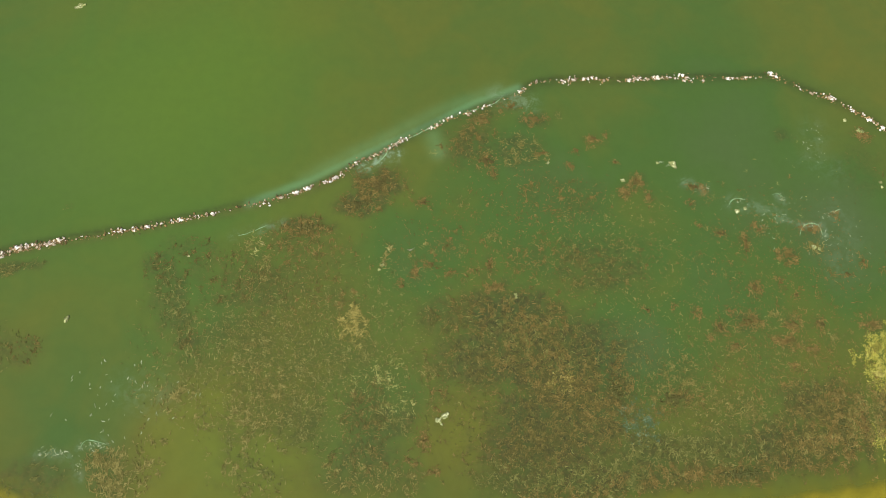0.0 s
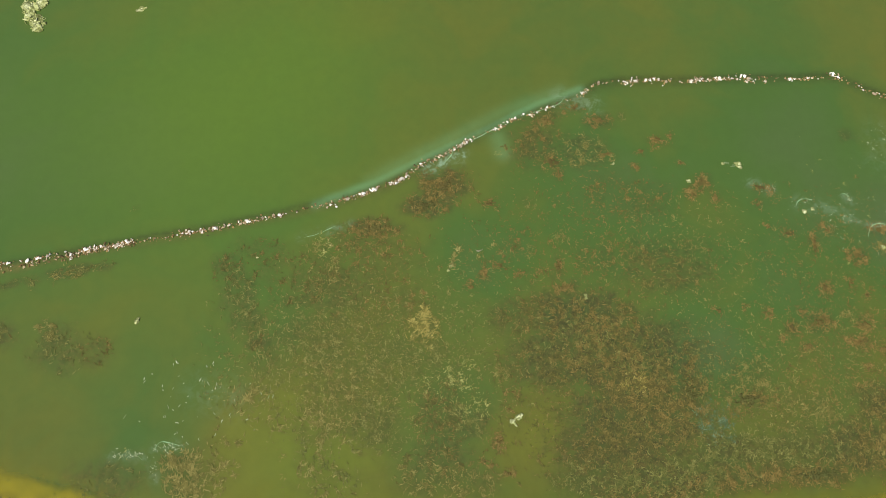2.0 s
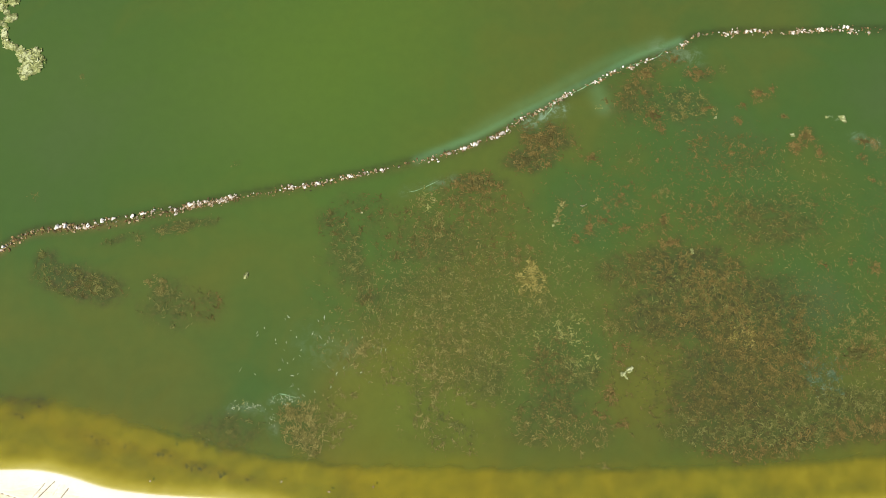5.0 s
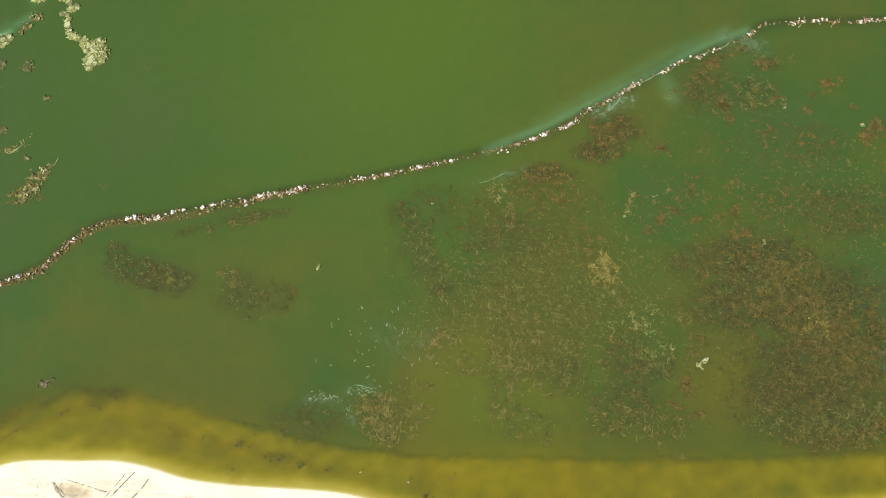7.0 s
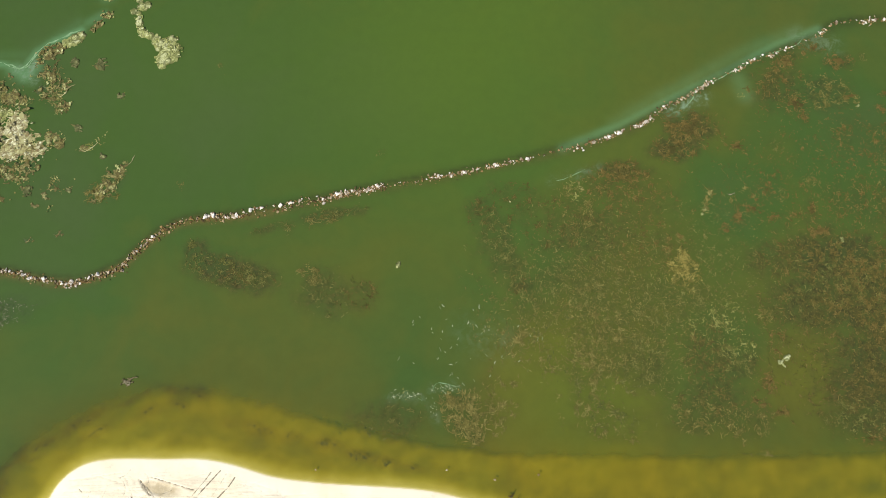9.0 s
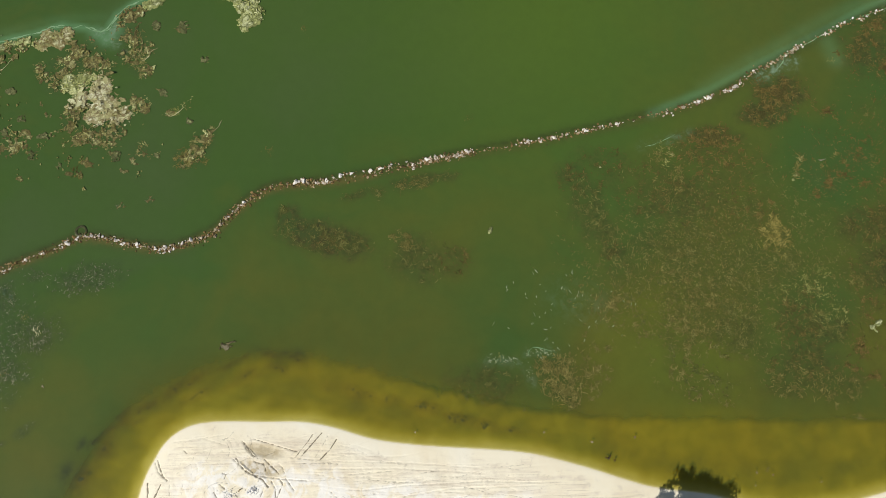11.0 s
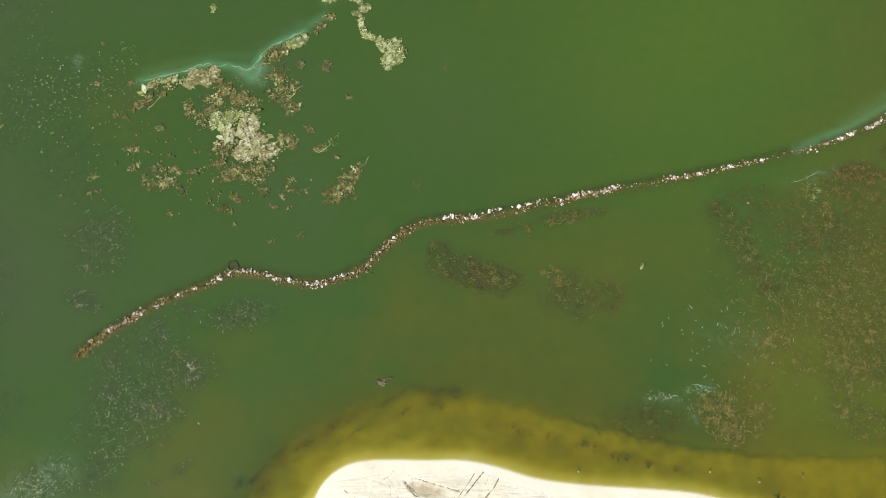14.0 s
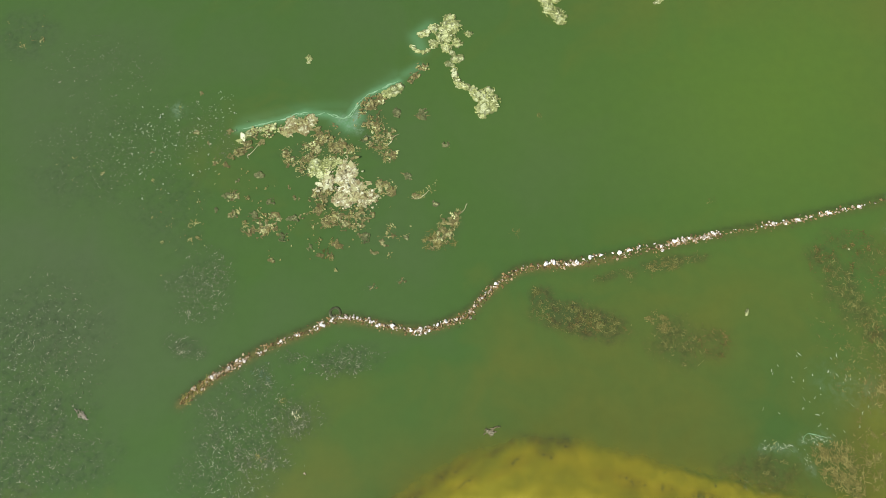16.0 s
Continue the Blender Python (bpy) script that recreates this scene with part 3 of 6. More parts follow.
weed(23.1, 20.5, 0.9, 0.5, 0, 28, "rust", 0.4)
weed(17.8, 20.9, 0.5, 0.2, -25, 26, "rust", 0.3)
weed(25.3, 18.0, 0.9, 0.8, 0, 48, "rust", 0.5)
weed(27.8, 20.5, 1.0, 0.5, 0, 42, "rust", 0.5)
weed(28.0, 18.7, 0.8, 0.5, 0, 34, "tan", 0.4)
weed(30.2, 21.9, 0.6, 0.3, 0, 28, "rust", 0.3)
weed(34.5, 29.9, 0.9, 0.7, -40, 44, "rust", 0.4)
weed(32.0, 17.4, 0.5, 0.4, 0, 30, "rust", 0.3)
weed(30.3, 16.2, 0.5, 0.4, 0, 20, "rust", 0.3)
weed(21.9, 15.1, 0.7, 0.8, 0, 32, "rust", 0.4)
weed(24.2, 15.5, 0.5, 0.7, 0, 18, "rust", 0.3)
weed(25.4, 14.3, 0.4, 0.4, 0, 26, "rust", 0.3)
weed(20.8, 12.1, 1.2, 1.0, 20, 24, "rust", 0.6)
weed(23.4, 12.9, 0.7, 0.6, 0, 28, "tan", 0.4)
weed(24.7, 11.9, 0.8, 0.7, 20, 44, "rust", 0.5)
weed(23.7, 10.3, 1.3, 0.7, 0, 36, "rust", 0.5)
weed(19.4, 13.1, 0.6, 0.4, 0, 24, "rust", 0.4)
weed(18.4, 11.7, 0.8, 0.6, 0, 28, "rust", 0.6)
weed(17.4, 10.8, 0.4, 0.3, 0, 40, "rust", 0.4)
weed(19.4, 10.0, 0.8, 0.5, 0, 22, "rust", 0.5)
weed(16.4, 13.0, 0.5, 0.7, 40, 34, "rust", 0.3)
weed(14.7, 13.6, 0.4, 0.3, 0, 30, "rust", 0.3)
weed(12.2, 13.2, 0.5, 0.4, 0, 16, "rust", 0.3)
weed(25.7, 9.6, 0.8, 0.6, 0, 34, "rust", 0.4)
weed(24.1, 8.1, 0.4, 0.4, 0, 44, "rust", 0.3)
weed(23.2, 6.5, 0.7, 0.4, 0, 26, "rust", 0.4)
weed(27.0, 11.9, 0.7, 0.6, 0, 26, "rust", 0.4)
weed(27.9, 10.5, 0.6, 0.5, 0, 24, "tan", 0.3)
weed(31.4, 11.7, 1.0, 0.6, 0, 32, "rust", 0.5)
weed(7.2, 23.5, 2.6, 1.8, 10, 6, "rust", 0.4)
weed(4.1, 24.4, 2.6, 2.2, 0, 4, "rust", 0.3)
weed(2.5, 18.4, 2.2, 1.5, 0, 7, "rust", 0.4)
weed(8.2, 17.3, 4.5, 2.4, 0, 6, "brown", 0.6)
weed(-1.0, 20.2, 0.7, 0.6, 0, 46, "tan", 0.2, 0.7)
weed(-3.7, 19.0, 0.3, 0.8, 12, 60, "tan", 0.2, 0.6)
weed(-7.8, 16.7, 0.5, 0.7, 0, 30, "rust", 0.3)
weed(-6.3, 17.5, 1.0, 0.4, -20, 22, "rust", 0.3)
weed(-5.0, 19.3, 0.7, 0.5, -30, 18, "rust", 0.3)
weed(-10.1, 19.5, 0.3, 0.5, 30, 24, "tan", 0.2)
weed(-10.4, 18.0, 0.4, 0.7, -25, 26, "tan", 0.2)
weed(-4.6, 16.9, 1.0, 0.4, 0, 14, "rust", 0.3)
weed(-2.6, 17.0, 0.6, 0.3, 0, 18, "rust", 0.3)
weed(-9.1, 15.7, 0.5, 0.4, 0, 24, "rust", 0.3)
weed(-1.3, 17.4, 0.5, 1.2, 0, 14, "rust", 0.4)
weed(-1.0, 15.4, 1.0, 0.6, 0, 28, "rust", 0.5)
weed(-7.0, 23.5, 1.0, 0.5, 0, 12, "rust", 0.3)
weed(-3.7, 23.6, 0.6, 0.6, 0, 10, "olive", 0.3)
weed(-6.2, 28.6, 0.4, 0.5, 20, 10, "pale", 0.0, 0.7)
# the great brown bed
weed(4.3, 7.2, 1.0, 0.8, 10, 30, "ochre", 0.5)
weed(0.5, 12.8, 4.6, 2.4, -8, 10, "rust", 1.0)
weed(1.4, 10.8, 4.6, 3.0, -8, 9, "olive", 0.9)
weed(4.8, 8.9, 5.0, 3.6, 0, 7, "brown", 1.0)
weed(-4.6, 12.9, 3.0, 1.6, 0, 13, "brown", 0.7)
weed(2.3, 11.3, 3.4, 1.9, -30, 9, "rust", 1.0)
weed(-1.8, 9.4, 4.2, 2.4, 0, 12, "brown", 0.9)
weed(2.9, 8.4, 4.2, 2.2, 0, 12, "rust", 1.0)
weed(5.1, 6.5, 2.4, 1.5, 0, 16, "rust", 1.0)
weed(8.9, 6.5, 1.4, 2.2, 0, 18, "rust", 0.9)
weed(3.9, 4.9, 5.0, 2.2, 0, 16, "brown", 1.0)
weed(2.7, 2.0, 5.2, 2.0, 0, 22, "brown", 1.0)
weed(7.3, 4.0, 2.6, 1.8, 0, 18, "rust", 0.9)
weed(1.0, -0.3, 3.6, 1.6, 0, 10, "olive", 0.8, 1.15)
weed(6.0, -0.4, 4.4, 1.5, 0, 16, "olive", 0.9, 1.15)
weed(4.1, -1.9, 4.2, 0.9, 0, 20, "rust", 0.7)
weed(11.2, 1.5, 3.4, 1.7, 0, 13, "olive", 0.8, 1.15)
weed(12.4, -0.5, 4.2, 1.0, 5, 30, "rust", 0.8)
weed(16.3, 1.4, 3.4, 1.9, 0, 11, "olive", 0.7, 1.15)
weed(18.3, -0.2, 3.4, 1.0, 5, 26, "rust", 0.7)
weed(21.8, 1.8, 3.4, 2.0, 0, 17, "brown", 0.9)
weed(24.6, 1.7, 2.6, 1.9, 5, 26, "rust", 0.8)
weed(27.2, 3.0, 1.0, 3.0, 0, 26, "rust", 0.8)
weed(25.2, 5.1, 2.6, 1.8, 0, 17, "brown", 0.9)
weed(29.1, 3.4, 0.5, 3.0, 0, 26, "rust", 0.8)
weed(31.1, 4.1, 0.9, 2.4, 0, 34, "rust", 0.7)
weed(30.6, 4.0, 2.6, 2.4, 0, 24, "tan", 0.4)
weed(27.6, 3.6, 2.6, 2.0, 15, 18, "rust", 0.5)
weed(25.0, 1.9, 3.4, 0.9, 12, 20, "tan", 0.4)
weed(27.3, 5.7, 1.4, 1.4, 0, 16, "rust", 0.7)
weed(13.0, 7.3, 1.8, 1.6, 0, 10, "tan", 0.4)
weed(15.0, 8.0, 1.0, 1.6, 0, 12, "tan", 0.4)
weed(13.6, 5.7, 2.2, 1.2, 0, 14, "rust", 0.5)
weed(17.9, 4.7, 3.4, 2.0, 0, 8, "tan", 0.4)
weed(19.9, 4.2, 1.4, 0.7, 0, 18, "tan", 0.3)
weed(10.5, 3.9, 1.5, 1.5, 0, 60, "teal", 0.5, 0.6)
weed(10.6, 9.5, 0.8, 1.6, 0, 4, "olive", 0.3)
weed(31.5, 9.9, 1.0, 1.3, 0, 130, "yellow", 0.0, 0.55)
weed(31.2, 7.6, 1.0, 1.4, 0, 130, "yellow", 0.0, 0.55)
weed(33.0, 8.8, 1.2, 2.6, 0, 90, "yellow", 0.0, 0.55)
weed(29.3, 8.9, 0.2, 0.9, 0, 60, "yellow", 0.2, 0.6)
weed(30.2, 2.2, 0.6, 1.2, 0, 60, "yellow", 0.2, 0.6)
# the middle of the bay
weed(-13.1, 12.3, 1.1, 1.4, -10, 44, "ochre", 0.5, 1.15)
weed(-12.4, 10.1, 1.5, 1.4, 0, 10, "olive", 0.4)
weed(-10.9, 7.7, 1.9, 1.5, 0, 15, "pale", 0.3, 0.8)
weed(-9.2, 5.8, 1.2, 1.4, 0, 15, "pale", 0.3, 0.8)
weed(-12.0, 5.1, 1.7, 2.2, 0, 22, "brown", 0.5)
weed(-9.9, 4.2, 1.9, 1.3, 0, 16, "olive", 0.7)
weed(-11.7, 1.8, 2.4, 1.6, 0, 12, "brown", 0.6)
weed(-13.0, 0.1, 2.8, 1.5, 0, 12, "tan", 0.5)
weed(-9.4, -0.4, 2.2, 1.2, 0, 14, "tan", 0.5)
weed(-5.9, 6.6, 0.6, 0.3, 0, 34, "rust", 0.3)
weed(-7.2, 2.5, 0.6, 0.7, 0, 40, "rust", 0.4)
weed(-6.3, 5.3, 0.5, 0.4, 0, 26, "rust", 0.3)
weed(-7.8, 0.9, 0.5, 0.4, 0, 28, "rust", 0.3)
weed(-6.5, 0.3, 0.6, 0.4, 0, 28, "rust", 0.3)
weed(-8.4, 1.1, 0.3, 0.5, 0, 26, "rust", 0.3)
weed(-6.4, 8.3, 0.7, 0.6, 0, 26, "tan", 0.3)
weed(-20.9, 15.6, 4.2, 2.2, 0, 7, "brown", 0.6)
weed(-16.4, 14.0, 3.8, 2.4, 0, 5, "rust", 0.4)
weed(-21.6, 11.6, 4.4, 2.0, 0, 7, "olive", 0.5)
weed(-16.1, 9.1, 3.4, 2.6, 0, 5, "olive", 0.4)
weed(-21.1, 9.2, 2.2, 1.8, 0, 8, "tan", 0.4, 1.1)
weed(-19.8, 6.4, 3.4, 1.8, 0, 7, "tan", 0.5, 1.1)
weed(-21.5, 4.4, 2.4, 1.8, 0, 11, "tan", 0.5, 1.1)
weed(-17.8, 4.5, 2.2, 2.2, 0, 14, "olive", 0.6)
weed(-21.8, 1.9, 1.6, 1.6, 0, 9, "olive", 0.3)
weed(-15.9, 2.7, 2.0, 1.2, 0, 6, "olive", 0.3)
weed(-19.6, -0.3, 2.6, 1.2, 0, 6, "olive", 0.3)
weed(-29.2, 15.7, 1.5, 2.2, 10, 14, "olive", 0.6)
weed(-30.2, 17.8, 1.4, 1.2, 0, 10, "brown", 0.6)
weed(-28.2, 12.9, 1.6, 1.4, -30, 12, "olive", 0.6)
weed(-27.1, 11.3, 1.1, 0.8, 0, 14, "brown", 0.7)
weed(-27.6, 19.3, 2.4, 1.2, 0, 5, "brown", 0.4)
weed(-25.2, 17.7, 2.8, 1.8, 0, 5, "brown", 0.4)
weed(-26.1, 8.8, 2.2, 2.0, 0, 6, "olive", 0.3, 1.0, 0.9)
weed(-27.2, 6.3, 1.8, 1.5, 0, 8, "tan", 0.3, 1.25, 0.9)
weed(-25.2, 4.6, 1.6, 1.0, 0, 6, "tan", 0.2, 1.0, 0.9)
weed(-31.6, 5.9, 5.5, 2.8, 0, 0.5, "fleck", 0.0, 0.9, 1.9)
weed(-29.9, 7.0, 1.4, 0.8, 0, 6, "pale", 0.0, 0.5, 1.9)
weed(-29.6, 2.9, 1.5, 1.0, 0, 8, "tan", 0.2)
weed(-29.8, 0.7, 1.4, 1.6, 0, 12, "tan", 0.3)
weed(-32.3, 0.6, 1.2, 1.8, -20, 54, "tan", 0.5, 0.9, 1.9)
weed(-31.5, -0.8, 0.9, 1.2, 10, 50, "tan", 0.5, 0.9, 1.9)
weed(-33.4, 1.5, 0.8, 0.8, 0, 40, "tan", 0.5, 0.9, 1.9)
weed(-29.9, 0.5, 1.4, 1.4, 0, 4, "tan", 0.1, 1.25, 1.9)
weed(-37.1, 0.6, 1.8, 0.8, 0, 4, "olive", 0.3)
weed(-21.8, 0.2, 2.2, 1.6, 0, 8, "tan", 0.3)
weed(-19.6, -1.2, 2.0, 0.7, 0, 7, "tan", 0.3)
weed(-42.4, 17.8, 2.0, 0.45, 8, 20, "olive", 0.7, 0.8)
weed(-48.8, 16.5, 1.6, 0.4, 12, 14, "olive", 0.6, 0.8)
weed(-44.0, 17.5, 2.4, 0.6, 10, 20, "tan", 0.7, 0.8)
weed(-47.4, 16.6, 0.9, 0.7, 0, 7, "olive", 0.3)
weed(-52.4, 12.9, 2.8, 1.2, -12, 17, "olive", 1.0, 0.9)
weed(-51.0, 12.4, 2.8, 1.3, -15, 8, "brown", 0.9, 0.9)
weed(-49.9, 12.3, 1.6, 0.8, 0, 24, "olive", 0.9)
weed(-54.9, 14.7, 1.0, 0.9, 0, 10, "olive", 0.8)
weed(-55.4, 12.7, 0.7, 0.4, 0, 14, "olive", 0.4)
weed(-45.1, 12.5, 1.0, 0.7, -20, 30, "tan", 0.5)
weed(-44.0, 10.8, 2.2, 1.8, -30, 9, "olive", 0.6)
weed(-41.2, 10.4, 1.8, 1.3, 0, 8, "brown", 0.5)
weed(-8.7, -2.9, 1.2, 0.2, 0, 16, "tan", 0.1)
weed(26.1, 20.8, 6.0, 3.0, -20, 0.45, "fleck", 0.0, 0.7)
weed(-38.3, 0.2, 3.0, 1.5, 0, 1.5, "olive", 0.6)
weed(-37.3, 2.1, 1.6, 0.5, 0, 5, "pale", 0.3, 0.5)
weed(-36.9, 2.1, 1.5, 0.35, -8, 9, "fleck", 0.2, 0.7)
weed(-33.9, 2.6, 1.2, 0.45, 0, 10, "fleck", 0.1, 0.7)
weed(-34.7, 0.8, 0.4, 0.9, 0, 6, "fleck", 0.1, 0.6)
weed(21.6, 23.2, 1.0, 0.5, 0, 3, "fleck", 0.1, 0.6)
weed(24.8, 22.0, 1.6, 0.6, -15, 2, "fleck", 0.0, 0.6)
weed(28.0, 20.9, 0.9, 0.25, 0, 6, "fleck", 0.0, 0.7)
weed(29.0, 19.7, 0.3, 0.9, 0, 6, "fleck", 0.0, 0.6)
weed(25.7, 23.7, 0.3, 0.4, 0, 8, "fleck", 0.0, 0.6)
weed(29.9, 22.0, 0.5, 0.3, 0, 14, "fleck", 0.0, 0.6)
weed(18.7, 24.6, 0.8, 0.3, 0, 10, "fleck", 0.0, 0.6)
weed(15.6, 27.1, 0.9, 0.3, 0, 8, "fleck", 0.0, 0.6)
weed(29.6, 28.7, 1.2, 2.0, 0, 2, "fleck", 0.0, 0.6)
weed(26.9, 29.9, 0.9, 0.7, 0, 5, "olive", 0.5, 0.6)
weed(33.9, 26.3, 2.4, 3.0, 0, 1.2, "brown", 0.3, 0.7)
weed(-43.0, 0.0, 6.0, 0.8, -15, 0.5, "olive", 0.0, 0.7)
weed(-83.4, 7.5, 1.7, 0.32, 37, 70, "ochre", 0.3, 0.7)
weed(-84.6, 6.5, 0.5, 0.3, 50, 60, "ochre", 0.3, 0.7)
# west of the stone line's end
weed(-84.5, 16.5, 2.6, 1.3, 0, 9, "olive", 0.5)
weed(-83.6, 14.5, 2.0, 1.6, 0, 5, "olive", 0.4)
weed(-84.9, 10.8, 1.6, 0.8, -25, 20, "olive", 0.6)
weed(-83.0, 18.0, 1.0, 1.4, 0, 7, "olive", 0.3)
weed(-85.5, 13.8, 1.2, 0.9, 0, 5, "olive", 0.3)
weed(-71.6, 9.5, 2.8, 1.2, 10, 16, "olive", 0.7)
weed(-76.1, 10.0, 1.0, 0.7, 0, 14, "olive", 0.5)
weed(-78.6, 7.8, 1.6, 1.4, 0, 6, "olive", 0.3)
weed(-76.1, 4.8, 2.6, 1.5, 10, 12, "olive", 0.7)
weed(-75.2, 4.6, 0.9, 1.0, 0, 18, "grey", 0.8, 0.8)
weed(-82.3, 5.5, 0.8, 0.5, 0, 24, "olive", 0.3)
weed(-80.5, 2.9, 2.6, 2.2, 0, 7, "olive", 0.7)
weed(-77.9, 1.9, 1.9, 1.2, 0, 22, "olive", 0.7)
weed(-79.4, -0.1, 2.4, 1.4, 0, 7, "grey", 0.5, 0.6)
weed(-82.3, 0.5, 2.4, 1.6, 0, 6, "olive", 0.5)
weed(-97.2, 5.3, 4.4, 2.6, 0, 5, "olive", 0.9, 0.8)
weed(-97.9, 11.8, 4.4, 4.0, 0, 2.4, "olive", 0.8, 0.8)
weed(-93.4, 1.8, 3.6, 2.2, 0, 5, "olive", 0.7, 0.8)
weed(-97.7, 0.6, 3.0, 2.6, 0, 4, "olive", 0.8, 0.8)
weed(-96.3, 10.8, 4.5, 6.0, 0, 3.2, "grey", 0.5, 0.8)
weed(-96.4, 3.1, 4.0, 3.6, 0, 3.5, "grey", 0.5, 0.8)
weed(-94.1, 29.1, 6.0, 5.0, 0, 3.0, "grey", 0.3, 0.7)
weed(-86.0, 31.2, 2.6, 3.2, 0, 5.0, "grey", 0.2, 0.65)
weed(-84.0, 16.5, 2.2, 3.0, 0, 4.0, "grey", 0.4, 0.8)
weed(-79.3, 5.1, 4.0, 4.0, 0, 3.5, "grey", 0.5, 0.8)
weed(-95.9, 38.1, 5.0, 3.5, 0, 1.6, "grey", 0.2, 0.9)
weed(-84.1, 33.6, 1.6, 1.6, 0, 4.0, "fleck", 0.0, 0.6, None, 3, 0.06)
weed(-104.2, 42.1, 2.6, 2.4, 0, 2.5, "rust", 0.6)
weed(-88.5, 30.1, 6.0, 4.6, 0, 1.7, "fleck", 0.0, 0.7, None, 4, 0.06)
weed(-98.7, 10.9, 5.5, 5.0, 0, 0.5, "fleck", 0.0, 0.7)
weed(-79.5, 1.6, 4.0, 2.4, 0, 0.6, "fleck", 0.0, 0.7)
weed(-87.0, -4.2, 1.5, 1.2, 0, 14, "fleck", 0.2, 0.6)
weed(-85.4, -3.4, 2.2, 1.6, 0, 4.5, "fleck", 0.5, 0.55)
weed(-82.2, -3.0, 1.6, 1.6, 0, 6, "grey", 0.7, 0.7)
weed(-81.0, -1.4, 1.2, 1.2, 0, 5, "fleck", 0.6, 0.6)
weed(-82.2, 1.6, 1.0, 1.0, 0, 4, "fleck", 0.5, 0.55)
weed(-80.3, 3.4, 1.2, 0.9, 0, 4, "fleck", 0.6, 0.6)
weed(-78.4, 8.0, 0.8, 1.4, 20, 9, "teal", 0.7, 0.9)
weed(-76.6, 6.3, 0.5, 0.3, 0, 26, "tan", 0.5, 0.6)
weed(-78.1, 1.8, 0.7, 0.4, 0, 24, "ochre", 0.6, 0.6)
weed(-75.2, 5.2, 0.5, 0.25, 10, 16, "cream", 0.5, 0.9)
weed(-77.6, -3.8, 0.6, 0.2, 10, 8, "grey", 0.5, 0.6)
weed(-75.6, -2.8, 0.9, 0.4, 35, 4, "grey", 0.6, 0.6)
weed(-92.1, 30.2, 6.5, 4.0, 10, 1.6, "olive", 0.4, 0.6)
weed(-95.8, 26.8, 4.5, 2.6, 0, 1.6, "brown", 0.5, 0.7)
weed(-87.8, 23.9, 3.0, 3.4, 0, 2.0, "brown", 0.5, 0.7)
weed(-85.9, 20.7, 1.6, 1.8, 0, 5, "brown", 0.4)
weed(-88.3, 33.4, 0.7, 0.5, 0, 16, "pale", 0.3, 0.4)
weed(-79.2, 21.2, 1.8, 0.7, 0, 24, "brown", 0.3)
weed(-80.5, 21.9, 2.4, 1.2, 0, 4, "brown", 0.2)
weed(-82.2, 24.6, 0.4, 0.6, 0, 26, "tan", 0.2)
weed(-82.0, 22.7, 0.4, 0.5, 0, 26, "brown", 0.2)
weed(-78.3, 22.5, 0.4, 0.4, 0, 26, "tan", 0.2)
weed(-73.0, 21.8, 3.0, 1.0, 0, 9, "brown", 0.2)
weed(-71.0, 21.8, 1.8, 0.7, 0, 12, "tan", 0.2)
weed(-72.7, 19.8, 0.5, 0.3, 0, 24, "tan", 0.2)
weed(-68.0, 20.6, 1.3, 0.8, 0, 9, "brown", 0.2)
weed(-73.4, 18.9, 0.8, 0.4, 0, 10, "brown", 0.2)
weed(-69.6, 15.8, 0.4, 0.3, 0, 40, "olive", 0.2, 0.6)
weed(-66.9, 16.3, 0.4, 0.3, 0, 24, "olive", 0.2, 0.6)
weed(-74.1, 29.9, 2.0, 1.1, 20, 20, "rust", 0.4)
weed(-72.7, 29.2, 1.8, 0.8, 0, 15, "tan", 0.4)
weed(-71.4, 29.0, 0.8, 0.7, 0, 30, "rust", 0.4)
weed(-75.9, 29.0, 1.0, 0.8, 0, 20, "rust", 0.4)
weed(-76.8, 27.9, 1.5, 0.6, -20, 28, "rust", 0.4)
weed(-76.0, 27.0, 0.9, 0.7, 30, 24, "tan", 0.4)
weed(-77.9, 29.1, 0.4, 0.5, 0, 14, "rust", 0.3)
weed(-74.0, 28.4, 1.8, 0.5, 0, 14, "rust", 0.4)
weed(-69.0, 29.9, 1.4, 0.9, 30, 34, "tan", 0.4)
weed(-69.7, 31.8, 1.3, 1.0, 0, 30, "tan", 0.4)
weed(-70.4, 30.2, 0.5, 0.5, 0, 30, "olive", 0.3)
weed(-68.3, 28.3, 0.8, 0.5, 0, 50, "tan", 0.3)
weed(-68.0, 25.1, 0.9, 0.6, -40, 24, "tan", 0.2)
weed(-68.8, 25.5, 0.7, 0.4, 0, 36, "tan", 0.2)
weed(-65.3, 32.5, 0.4, 0.4, 0, 20, "rust", 0.2)
weed(-62.7, 21.5, 0.9, 1.1, -20, 38, "tan", 0.4)
weed(-63.7, 20.0, 1.2, 0.8, 0, 34, "tan", 0.4)
weed(-62.0, 22.4, 0.5, 0.5, 0, 36, "tan", 0.2)
weed(-65.5, 24.4, 0.7, 0.2, 20, 34, "pale", 0.0)
weed(-64.2, 24.9, 0.3, 0.7, -20, 8, "tan", 0.0)
weed(-56.8, 20.6, 0.3, 0.2, 0, 30, "tan", 0.0, 0.7)
weed(-53.9, 31.9, 0.2, 0.6, 15, 34, "tan", 0.0, 0.6)
weed(-62.8, 29.2, 0.2, 0.3, 0, 16, "tan", 0.0, 0.6)
weed(-83.2, 29.3, 0.6, 1.6, 10, 8, "olive", 0.3)
weed(-83.8, 28.0, 0.6, 0.5, 0, 16, "brown", 0.3)
weed(-39.0, 23.5, 0.4, 0.3, 0, 20, "olive", 0.2, 0.6)
